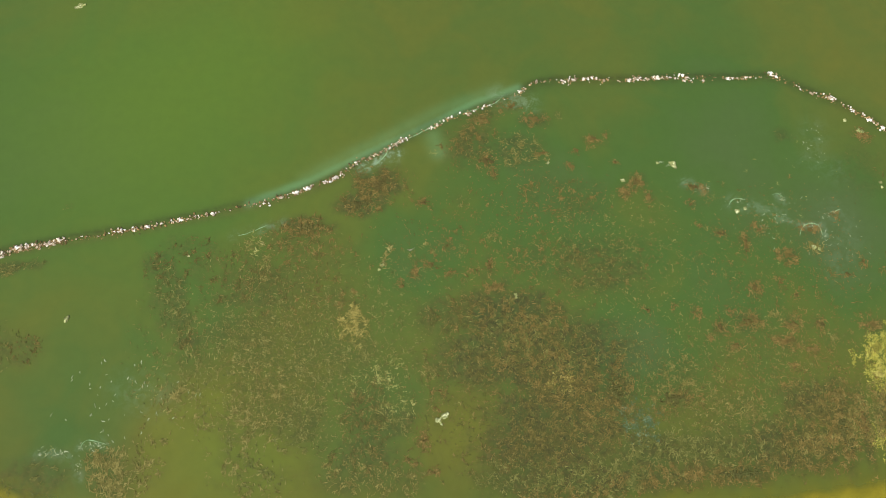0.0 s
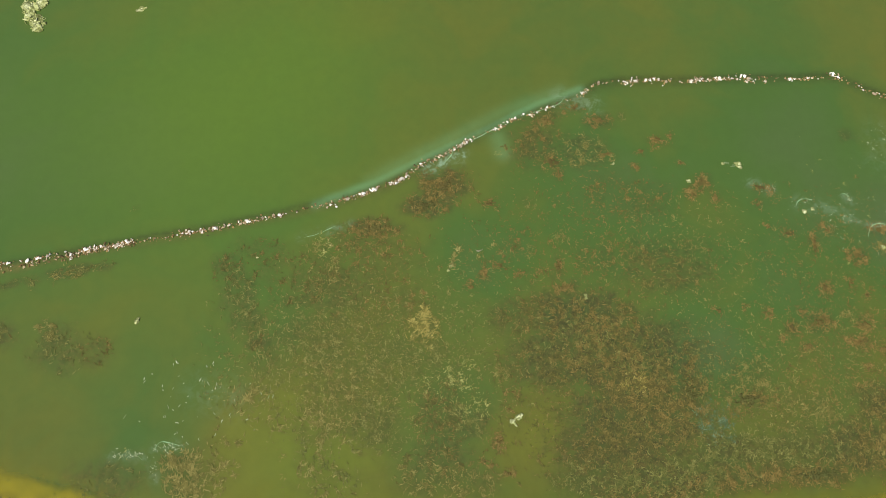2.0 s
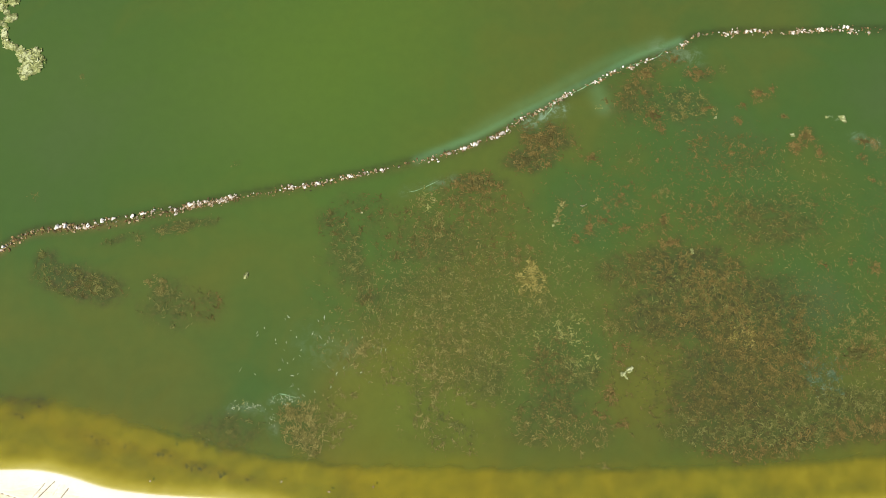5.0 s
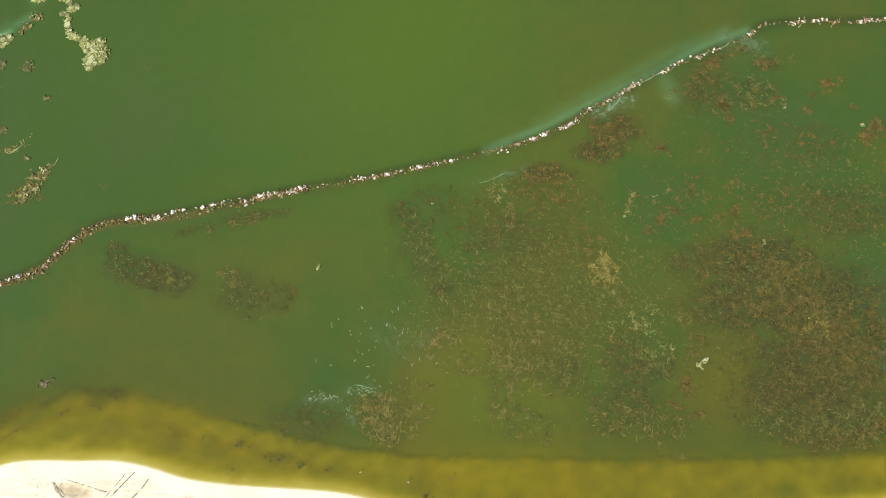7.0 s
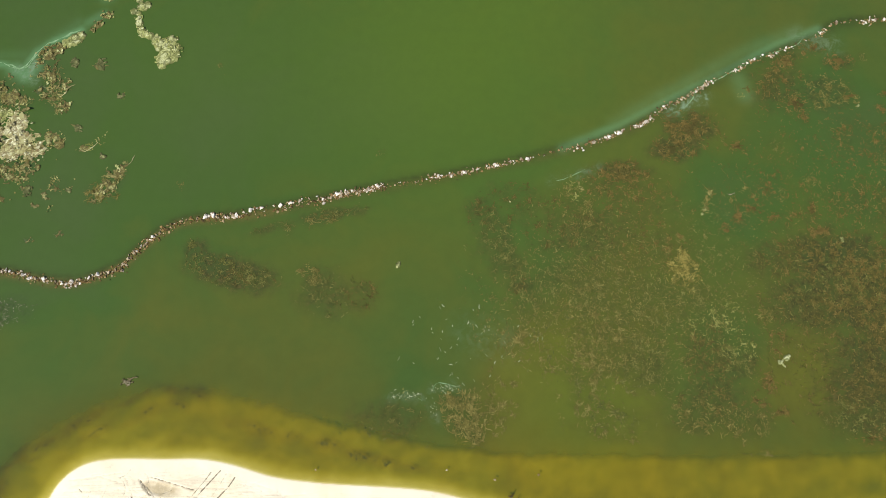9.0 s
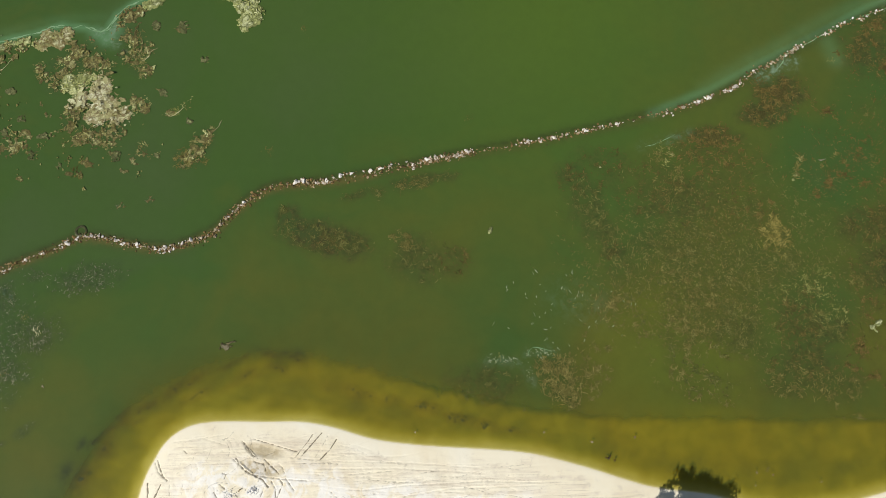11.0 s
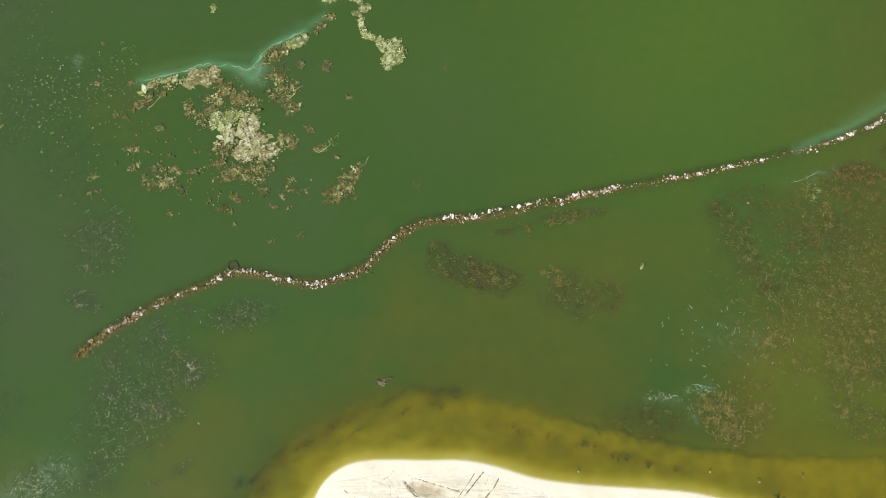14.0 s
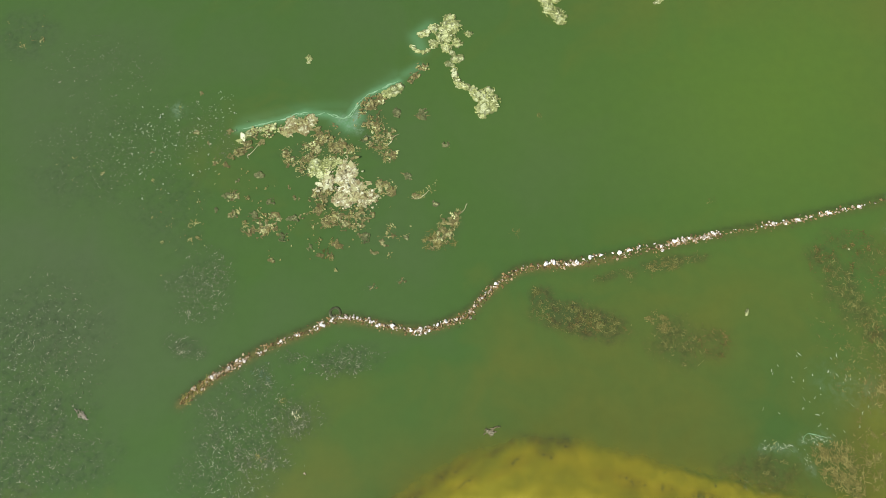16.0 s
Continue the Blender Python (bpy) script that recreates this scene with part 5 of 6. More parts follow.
def wall_stone(x, y, size, z=None, shapes=STONES):
    global wall_count
    ob = new("stone", shapes[int(rng.integers(len(shapes)))])
    ob.parent = wall_thing
    ob.location = (x, y, size * 0.12 if z is None else z)
    ob.rotation_euler = (rng.uniform(-0.5, 0.5), rng.uniform(-0.5, 0.5), rng.uniform(0, 6.28))
    ob.scale = (size * rng.uniform(0.85, 1.2), size * rng.uniform(0.75, 1.1), size * rng.uniform(0.8, 1.1))
    wall_count += 1


def wall_at(x, y):
    """The way the wall runs at its nearest place."""
    return wall_way[int(np.argmin(np.hypot(wall_line[:, 0] - x, wall_line[:, 1] - y)))]


def heap(x, y, count, size, spread=0.25):
    """A few big stones lying together; each one keeps near the line, with smaller ones and chips about them."""
    for k in range(count):
        a, r = rng.uniform(0, 6.28), spread * (0 if k == 0 else rng.uniform(0.5, 1.2))
        wall_stone(x + r * math.cos(a) * 1.3, y + r * math.sin(a) * 0.7, size * 0.8 * (1 if k == 0 else rng.uniform(0.45, 0.85)))
    dx, dy = wall_at(x, y)
    for _ in range(count + 2):
        run, off = rng.normal() * 0.42, rng.normal() * 0.13
        chips.append((x + dx * run - dy * off, y + dy * run + dx * off, 0.04, rng.uniform(0.13, 0.20 + 0.12 * rng.random())))
    for _ in range(3 * count + 4):
        run, off = rng.normal() * 0.42, rng.normal() * 0.14
        heaps.append((x + dx * run - dy * off, y + dy * run + dx * off, 0.02, rng.uniform(0.11, 0.24)))


for x, y, count, size in (
    (-44.1, 19.0, 2, 0.40), (-42.9, 19.5, 3, 0.45), (-41.7, 19.8, 2, 0.35), (-40.2, 20.0, 4, 0.42), (-39.3, 20.2, 3, 0.38), (-34.1, 21.1, 3, 0.42), (-33.0, 21.2, 3, 0.45), (-31.8, 21.4, 4, 0.5),
    (-30.5, 21.7, 1, 0.3), (-28.8, 22.0, 3, 0.45), (-27.6, 22.3, 3, 0.4), (-26.1, 22.6, 2, 0.55), (-21.5, 23.5, 2, 0.35), (-20.1, 24.1, 2, 0.42), (-18.6, 24.6, 3, 0.48), (-17.6, 25.0, 3, 0.60),
    (-15.9, 25.6, 3, 0.35), (-15.2, 26.0, 3, 0.5), (-14.7, 26.5, 2, 0.35), (-13.3, 27.5, 2, 0.42),
):
    heap(x, y, count, size)
for x, y, count, size in (
    (-10.2, 29.0, 1, 0.35), (-9.1, 29.8, 4, 0.36), (-6.3, 31.0, 3, 0.3), (-5.1, 31.8, 1, 0.4), (-4.4, 32.2, 1, 0.42), (-2.7, 32.6, 4, 0.38), (-1.3, 33.3, 1, 0.4), (2.4, 34.9, 2, 0.36), (3.9, 35.9, 1, 0.62),
    (6.7, 35.9, 3, 0.35), (7.5, 36.2, 2, 0.55), (8.5, 36.2, 1, 0.45), (9.3, 36.3, 2, 0.42), (10.5, 36.0, 1, 0.42), (12.9, 36.0, 4, 0.42), (13.6, 36.2, 3, 0.45), (14.6, 36.2, 2, 0.32), (15.7, 36.3, 5, 0.5), (17.0, 36.3, 2, 0.35),
    (18.2, 36.5, 4, 0.52), (18.5, 36.1, 3, 0.4), (20.2, 35.9, 1, 0.36), (22.6, 36.1, 4, 0.38),
):
    heap(x, y, count, size)
for x, y, count, size in (
    (24.3, 36.2, 3, 0.36), (26.9, 36.6, 1, 0.62), (27.3, 36.3, 3, 0.34), (29.2, 35.3, 1, 0.3), (30.5, 34.4, 1, 0.5), (32.2, 33.9, 6, 0.55), (34.2, 32.5, 5, 0.4), (35.6, 31.5, 7, 0.55), (36.6, 30.6, 3, 0.45),
    (-84.0, 7.4, 2, 0.4), (-82.5, 8.3, 3, 0.5), (-81.2, 9.0, 2, 0.45), (-80.3, 9.6, 3, 0.42), (-78.6, 10.3, 2, 0.35), (-77.0, 11.2, 1, 0.36), (-75.7, 11.7, 2, 0.36), (-73.7, 12.6, 3, 0.5), (-72.9, 12.9, 2, 0.45),
    (-71.6, 13.2, 3, 0.42), (-71.0, 13.2, 2, 0.42), (-69.6, 12.8, 5, 0.45), (-68.8, 12.5, 4, 0.5), (-67.7, 12.4, 3, 0.5),
):
    heap(x, y, count, size)
for x, y, count, size in (
    (-66.1, 11.9, 3, 0.45), (-65.4, 12.0, 5, 0.45), (-64.8, 11.9, 4, 0.4), (-63.9, 12.4, 1, 0.55), (-63.1, 12.7, 1, 0.6), (-61.1, 13.0, 1, 0.5), (-60.2, 14.7, 2, 0.5), (-58.8, 15.9, 1, 0.5), (-54.4, 17.7, 2, 0.6), (-53.7, 17.8, 3, 0.55),
    (-52.6, 17.6, 2, 0.4), (-51.7, 17.7, 3, 0.45), (-50.5, 18.2, 1, 0.5), (-49.5, 18.4, 1, 0.48), (-47.9, 18.6, 1, 0.55), (-47.1, 18.8, 1, 0.45), (-46.2, 19.0, 1, 0.4), (-44.2, 19.1, 4, 0.45), (-42.9, 19.6, 1, 0.55), (-42.2, 19.7, 3, 0.4), (-40.4, 19.9, 4, 0.45), (-39.4, 20.2, 3, 0.45),
):
    heap(x, y, count, size)

rubble = list(heaps)
total = len(wall_line)
for k in range(7500):
    i = int(rng.integers(total))
    s = i / total
    thin = 0.22 if 0.36 < s <= 0.60 else 0.07 if 0.60 < s < 0.78 else 0.12 if s > 0.78 else 0.6
    clump = 0.5 + 0.5 * math.sin(i * 0.021) * math.sin(i * 0.0083 + 1)
    if rng.random() > thin * (0.25 + 0.75 * clump):
        continue
    off = rng.normal() * (0.20 if s < 0.27 else 0.16 if s < 0.42 else 0.13) - (0.12 if s < 0.27 else 0.08 if s < 0.42 else 0.0)
    (px_, py_), (dx, dy) = wall_line[i], wall_way[i]
    size = 0.09 + 0.17 * rng.random() ** 1.4
    rubble.append((px_ - dy * off, py_ + dx * off, 0.03 - abs(off) * 0.09 + rng.uniform(-0.03, 0.03), size))
    if wall_count < 299 and k % 10 == 0 and s < 0.62 and clump > 0.55:
        wall_stone(px_ - dy * off * 0.5, py_ + dx * off * 0.5, rng.uniform(0.2, 0.34), 0.06, TAN_STONES)
for k in range(160):
    i = int(rng.integers(int(total * 0.8)))
    off = rng.normal() * 0.11
    (px_, py_), (dx, dy) = wall_line[i], wall_way[i]
    chips.append((px_ - dy * off, py_ + dx * off, 0.03, 0.08 + 0.13 * rng.random() ** 2))
ob = new("rubble", joined_stones("rubble", rubble, RUBBLE, 5))
ob.parent = wall_thing
tagged(ob, "small brown rubble along the waterline", kind="stuff")


ob = new("stone_chips", joined_stones("stone_chips", chips, CHIPS, 6))
ob.parent = wall_thing
tagged(ob, "pale stone chips between the larger stones", kind="stuff")


# ---- floating algae mats ----
def islands(count, faces):
    """The faces of a mesh, sorted into connected pieces, the largest first."""
    root = list(range(count))

    def find(i):
        while root[i] != i:
            root[i] = root[root[i]]
            i = root[i]
        return i

    for face in faces:
        for i in face[1:]:
            root[find(i)] = find(face[0])
    groups = {}
    for face in faces:
        groups.setdefault(find(face[0]), []).append(face)
    return sorted(groups.values(), key=len, reverse=True)


CRUSTS = {PALE_MAT: PALE_CRUST, LIME_MAT: LIME_CRUST, BROWN_MAT: BROWN_CRUST}


def plates(x, y, z, body, tall, seed, material):
    """Curled, cupped plates of half-dried algae lying over one another on a mat."""
    r = np.random.default_rng(seed + 300)
    reach = (x.max() - x.min() + y.max() - y.min()) / 2
    flat, brown = material is not BROWN_CRUST, material is BROWN_CRUST
    count = max(5, int(len(x) * (0.006 if material is PALE_CRUST else 0.018 if flat else 0.038)))
    verts, faces, rims = [], [], []
    for i in r.integers(len(x), size=count):
        size = min(reach * 0.3, (0.035 if brown else 0.05) + (0.14 if brown else 0.40 if material is PALE_CRUST else 0.24) * r.random() ** 2) * (0.5 + (0.9 if flat else 0.6) * body[i])
        long, turn, curl = r.uniform(1.2, 3.0) if brown else r.uniform(1.0, 2.2), r.uniform(0, 6.28), r.uniform(0.10, 0.5) * (0.12 if material is PALE_CRUST else 0.35 if flat else 0.8)
        tip = Vector((r.normal(0, 0.07 if flat else 0.2), r.normal(0, 0.07 if flat else 0.2), 1)).normalized().to_track_quat("Z", "Y")
        base, wave = len(verts), r.uniform(0, 6.28)
        spot = Vector((x[i], y[i], max(0.03, z[i] + tall * r.uniform(0.0, 0.1 if flat else 0.35))))
        for ring in range(4):
            f = ring / 3
            for k in range(12):
                a = k * math.tau / 12
                q = f * size * (1 + 0.22 * math.sin(2 * a + wave) + 0.12 * math.sin(4 * a + wave * 2) + r.normal(0, 0.03))
                u, v = q * math.cos(a) * long, q * math.sin(a)
                p = tip @ Vector((u * math.cos(turn) - v * math.sin(turn), u * math.sin(turn) + v * math.cos(turn), size * curl * (f * f - 0.4) * (0.6 + math.sin(2 * a + wave))))
                verts.append(tuple(spot + p))
                rims.append(1 - f)
            if ring:
                for k in range(12):
                    o, m = base + ring * 12, (k + 1) % 12
                    faces.append((o - 12 + k, o - 12 + m, o + m, o + k))
    ob = new("crust", mesh_of("crust", verts, faces, material, True))
    set_value(ob, "body", rims)
    return tagged(ob, "curled half-dried algae plates", kind="stuff")


def folds(x, y, z, seed, material, share):
    """Rolled edges and rings of drying algae: bent tubes lying on a mat."""
    r = np.random.default_rng(seed + 700)
    verts, faces, ring, seg = [], [], 5, 9
    for i in r.integers(len(x), size=max(3, int(len(x) * share))):
        radius, sweep, start = r.uniform(0.08, 0.24), r.uniform(1.8, 5.2), r.uniform(0, 6.28)
        thick, squash, base = r.uniform(0.028, 0.055), r.uniform(0.6, 1.0), len(verts)
        for k in range(seg):
            t = k / (seg - 1)
            a = start + sweep * t
            g = radius * (1 + 0.25 * math.sin(3 * a + start))
            fat = thick * (0.4 + 0.6 * math.sin(math.pi * (0.12 + 0.76 * t)))
            for e in range(ring):
                b = e * math.tau / ring
                q = g + math.cos(b) * fat
                verts.append((x[i] + q * math.cos(a), y[i] + q * math.sin(a) * squash, max(0.02, z[i]) + 0.015 + math.sin(b) * fat))
            if k:
                o = base + k * ring
                faces += [(o - ring + e, o - ring + (e + 1) % ring, o + (e + 1) % ring, o + e) for e in range(ring)]
    return tagged(new("fold", mesh_of("fold", verts, faces, material, True)), "rolled edges of drying algae", kind="stuff")


def algae_mat(label, material, blobs, tall=0.22, rough=0.5, seed=1, step=0.075):
    """A ruffled mat: overlapping rounds (x, y, radius), frayed and holed by noise, with a folded top; brown ones are torn to lace."""
    lace = 1.1 if material is BROWN_MAT else 0.0
    tall *= 0.75
    b = np.array(blobs, float)
    x0, y0 = (b[:, :2] - b[:, 2:]).min(0) - 0.5
    x1, y1 = (b[:, :2] + b[:, 2:]).max(0) + 0.5
    xs, ys = np.arange(x0, x1, step), np.arange(y0, y1, step)
    gx, gy = np.meshgrid(xs, ys)
    f = np.full(gx.shape, -9.0)
    for bx, by, br in b:
        f = np.maximum(f, 1 - np.hypot(gx - bx, gy - by) / br)
    f *= 1.15
    verts, faces, index, bodies = [], [], {}, []
    keep = np.zeros(gx.shape, bool)
    z = np.zeros(gx.shape)
    thickness = np.zeros(gx.shape)
    for j in range(gx.shape[0]):
        for i in range(gx.shape[1]):
            if f[j, i] < -0.6:
                continue
            p = Vector((gx[j, i], gy[j, i], seed * 3.7))
            a = f[j, i] + rough * (noise.noise(p * 0.9) + 0.9 * noise.noise(p * 2.3) + 0.8 * noise.noise(p * 5.5) + 0.5 * noise.noise(p * 11)) - 0.1
            if lace:
                a += lace * (0.16 - 1.8 * abs(noise.noise(p * 2.4 + Vector((5, 1, 0)))))
            if a > 0.02:
                keep[j, i] = True
                cell = noise.voronoi(p * 1.5)[0]
                fold = cell[1] - cell[0]
                thickness[j, i] = min(a * 0.8, 1)
                z[j, i] = -0.02 + tall * 0.7 * (min(a * 2.2, 1) ** 0.5) * (0.55 + 0.45 * min(fold * 2.5, 1)) + tall * (0.25 * abs(noise.noise(p * 2.2)) + 0.06 * noise.noise(p * 8))
    for j in range(gx.shape[0] - 1):
        for i in range(gx.shape[1] - 1):
            quad = [(j, i), (j, i + 1), (j + 1, i + 1), (j + 1, i)]
            if sum(keep[q] for q in quad) < 3:
                continue
            face = []
            for q in quad:
                if q not in index:
                    index[q] = len(verts)
                    wob = noise.noise_vector(Vector((gx[q] * 4, gy[q] * 4, seed))) * step * 0.6
                    verts.append((gx[q] + wob.x, gy[q] + wob.y, z[q] if keep[q] else -0.06))
                    bodies.append(thickness[q])
                face.append(index[q])
            faces.append(face)
    pieces = islands(len(verts), faces)
    if not pieces:
        return None
    ob = None
    for piece in pieces[:18]:
        if ob is not None and len(piece) < 7:
            continue
        used = sorted({i for face in piece for i in face})
        at = {i: k for k, i in enumerate(used)}
        name = "fragment" if ob is not None else "algae_mat"
        made = new(name, mesh_of(name, [verts[i] for i in used], [[at[i] for i in face] for face in piece], material, True))
        set_value(made, "body", [bodies[i] for i in used])
        if ob is None:
            ob = made
        else:
            made.parent = ob
    if material in CRUSTS and len(blobs) > (2 if material is BROWN_MAT else 4):
        crust = plates(gx[keep], gy[keep], z[keep], thickness[keep], tall, seed, CRUSTS[material])
        crust.parent = ob
        rolls = folds(gx[keep], gy[keep], z[keep], seed, PALETTE[{PALE_MAT: "cream", LIME_MAT: "lime", BROWN_MAT: "leaf"}[material]], {PALE_MAT: 0.006, LIME_MAT: 0.022, BROWN_MAT: 0.014}[material])
        rolls.parent = ob
    return tagged(ob, label, "algae mat", "floating algae mats")


algae_mat("large bleached cream and pink-grey floating algae mat", PALE_MAT, [
    (-72.0, 26.4, 1.3), (-71.3, 25.0, 1.6), (-73.7, 25.6, 0.9), (-72.1, 27.1, 1.1), (-70.4, 24.2, 0.9), (-72.6, 26.0, 0.7),
    (-69.8, 24.4, 0.8), (-72.4, 24.4, 1.2),
], 0.17, 0.5, 1, 0.06)
algae_mat("yellow-green and cream lobe of floating algae", LIME_MAT, [(-74.9, 27.4, 0.75), (-74.1, 27.0, 0.8), (-73.2, 27.7, 0.75), (-73.6, 27.2, 0.6), (-74.4, 26.4, 0.5)], 0.2, 0.55, 63, 0.06)
algae_mat("ragged brown-green floating algae strip", BROWN_MAT, [(-80.7, 30.7, 0.8), (-81.8, 29.0, 0.9), (-79.5, 30.8, 0.7), (-81.3, 29.7, 0.7), (-80.0, 30.0, 0.5), (-82.3, 28.6, 0.6)], 0.18, 0.75, 3)
algae_mat("pale lime strip of algae along the scum edge", LIME_MAT, [(-81.6, 30.5, 0.35), (-81.2, 30.9, 0.4), (-80.7, 31.2, 0.45), (-80.2, 31.3, 0.4), (-79.7, 31.4, 0.4), (-79.0, 31.5, 0.35), (-82.0, 30.0, 0.3)], 0.2, 0.35, 62, 0.06)
algae_mat("rusty brown and green algae raft", BROWN_MAT, [(-69.8, 33.8, 1.1), (-70.5, 34.1, 0.8), (-68.9, 34.2, 0.8), (-69.9, 32.0, 1.0), (-69.2, 31.2, 0.8), (-70.7, 33.0, 0.5)], 0.2, 0.7, 4)
algae_mat("loose brown floating weed and algae", BROWN_MAT, [(-74.1, 30.2, 1.2), (-75.1, 29.4, 0.9), (-73.3, 29.2, 0.9), (-72.1, 28.8, 0.8), (-74.6, 30.8, 0.8), (-72.8, 29.8, 0.7), (-71.4, 28.1, 0.6)], 0.16, 0.95, 6)
algae_mat("loose rust-brown floating weed and algae", BROWN_MAT, [(-76.9, 28.1, 0.8), (-76.0, 27.2, 0.7), (-77.7, 28.7, 0.6), (-75.6, 28.2, 0.7)], 0.14, 0.95, 7)
algae_mat("brown weed clump beside the scum line", BROWN_MAT, [(-69.0, 29.9, 1.0), (-68.1, 30.5, 0.8), (-69.9, 29.3, 0.6), (-68.0, 28.5, 0.8), (-70.4, 30.1, 0.6)], 0.16, 0.85, 8)
algae_mat("small olive weed raft", BROWN_MAT, [(-62.7, 21.6, 0.7), (-63.7, 20.0, 0.8), (-62.0, 22.3, 0.6), (-63.0, 20.8, 0.7), (-64.2, 19.7, 0.6)], 0.14, 0.95, 9)
algae_mat("brown and cream fringe below the bleached mat", BROWN_MAT, [(-72.9, 22.3, 1.0), (-70.8, 22.3, 1.2), (-74.5, 23.3, 0.9), (-74.0, 24.5, 1.0), (-69.8, 24.1, 0.9), (-71.9, 21.6, 0.8), (-69.5, 22.6, 0.6)], 0.14, 0.95, 30)
algae_mat("torn brown weed tatters on open water", BROWN_MAT, [(-79.2, 21.2, 0.9), (-78.5, 21.5, 0.6), (-80.2, 21.0, 0.6)], 0.12, 1.0, 31)
algae_mat("brown weed tatters beside the bleached mat", BROWN_MAT, [(-68.4, 25.2, 0.7), (-69.0, 25.6, 0.5), (-67.9, 24.8, 0.5)], 0.12, 0.9, 32)
algae_mat("olive weed lumps beyond the scum line", BROWN_MAT, [(-65.8, 36.7, 0.6), (-64.8, 37.7, 0.5), (-66.2, 36.2, 0.4)], 0.14, 0.7, 33)
for k, (x, y, r) in enumerate((
    (-82.2, 24.6, 0.55), (-82.0, 22.7, 0.5), (-78.3, 22.5, 0.5), (-80.1, 22.4, 0.4), (-76.0, 22.4, 0.35), (-73.8, 21.6, 0.5), (-72.7, 19.8, 0.5), (-73.3, 18.7, 0.4), (-74.1, 18.8, 0.35), (-68.0, 20.6, 0.5),
    (-68.7, 19.8, 0.4), (-66.9, 16.3, 0.35), (-69.5, 15.8, 0.5), (-69.4, 19.0, 0.35), (-78.3, 18.4, 0.35), (-70.5, 20.7, 0.4), (-77.2, 25.4, 0.3), (-81.0, 21.1, 0.35), (-65.3, 32.4, 0.35), (-65.7, 24.4, 0.45), (-67.0, 26.6, 0.3), (-76.5, 24.2, 0.3),
    (-83.1, 31.1, 0.4), (-84.2, 28.0, 0.4), (-83.2, 27.6, 0.4), (-86.2, 31.1, 0.25), (-86.2, 35.3, 0.25), (-84.9, 29.9, 0.25), (-90.2, 29.1, 0.3),
)):
    algae_mat("small torn clump of brown-green floating weed", BROWN_MAT, [(x, y, r), (x + r * 0.7, y - r * 0.3, r * 0.7)], 0.12, 0.6, 40 + k, 0.06)
for k, (x, y, r) in enumerate((
    (-82.6, 24.7, 0.5), (-81.8, 22.7, 0.4), (-81.8, 26.2, 0.3), (-78.8, 24.0, 0.35), (-80.1, 22.6, 0.4), (-76.6, 22.3, 0.45), (-65.1, 32.7, 0.45), (-63.0, 29.3, 0.3),
    (-66.3, 26.3, 0.35), (-67.4, 32.9, 0.35), (-64.0, 23.4, 0.3), (-77.4, 20.4, 0.4), (-74.9, 19.6, 0.35), (-83.6, 23.2, 0.35), (-70.2, 20.2, 0.4), (-79.9, 26.6, 0.3), (-66.6, 20.4, 0.3),
)):
    algae_mat("small torn olive-brown scrap of floating algae", OLIVE_MAT, [(x, y, r), (x + r * math.cos(k * 1.9), y + r * math.sin(k * 1.9), r * 0.7)], 0.2, 0.95, 80 + k, 0.055)
algae_mat("grey-brown algae raft edged with pale scum", TAN_MAT, [(-76.4, 31.5, 1.1), (-77.6, 31.1, 0.9), (-75.6, 32.1, 0.8), (-77.3, 31.8, 0.9)], 0.25, 0.35, 2)
algae_mat("lime-green and cream algae raft", LIME_MAT, [(-67.8, 35.3, 0.8), (-68.4, 34.9, 0.6), (-67.3, 35.7, 0.6)], 0.25, 0.4, 5)
algae_mat("pale lime-green lumpy floating algae mat", LIME_MAT, [(-62.1, 42.5, 1.1), (-62.9, 41.3, 1.1), (-63.9, 42.2, 0.6), (-61.7, 40.5, 0.6), (-64.0, 40.5, 0.6), (-64.9, 41.6, 0.6), (-60.4, 41.5, 0.45), (-62.3, 43.4, 0.7), (-62.7, 40.0, 0.6)], 0.32, 0.45, 10, 0.065)
algae_mat("thin curl of pale green algae", LIME_MAT, [(-66.1, 40.2, 0.26), (-65.8, 39.9, 0.3), (-65.4, 39.6, 0.3), (-64.9, 39.5, 0.3), (-64.5, 39.7, 0.3), (-64.0, 40.1, 0.3)], 0.15, 0.12, 11, 0.06)
algae_mat("small pale algae raft in a chain", LIME_MAT, [(-61.8, 38.6, 0.6), (-62.6, 38.1, 0.48), (-61.3, 38.8, 0.45), (-62.1, 39.3, 0.4)], 0.25, 0.25, 12, 0.06)
algae_mat("thin chain of lime-green algae lumps", LIME_MAT, [(-62.0, 37.4, 0.36), (-61.9, 36.8, 0.45), (-61.7, 36.2, 0.45), (-61.4, 35.7, 0.5), (-60.8, 35.5, 0.45), (-60.2, 35.1, 0.5), (-62.1, 37.9, 0.32)], 0.22, 0.16, 13, 0.06)
algae_mat("pale lime-green knotted algae mat", LIME_MAT, [(-58.9, 34.2, 1.1), (-59.3, 33.1, 0.9), (-58.5, 33.5, 0.8), (-59.7, 34.6, 0.7), (-58.7, 35.1, 0.6), (-59.4, 32.4, 0.5)], 0.34, 0.4, 14, 0.065)
algae_mat("pale cream-green floating algae mat", LIME_MAT, [(-51.6, 43.7, 1.0), (-52.5, 44.5, 0.7), (-51.4, 42.9, 0.6), (-52.7, 45.4, 0.8), (-51.6, 45.9, 0.9)], 0.32, 0.4, 15, 0.065)
algae_mat("small yellow-green algae lump", LIME_MAT, [(-76.0, 39.0, 0.4), (-76.1, 38.5, 0.25)], 0.2, 0.4, 16)
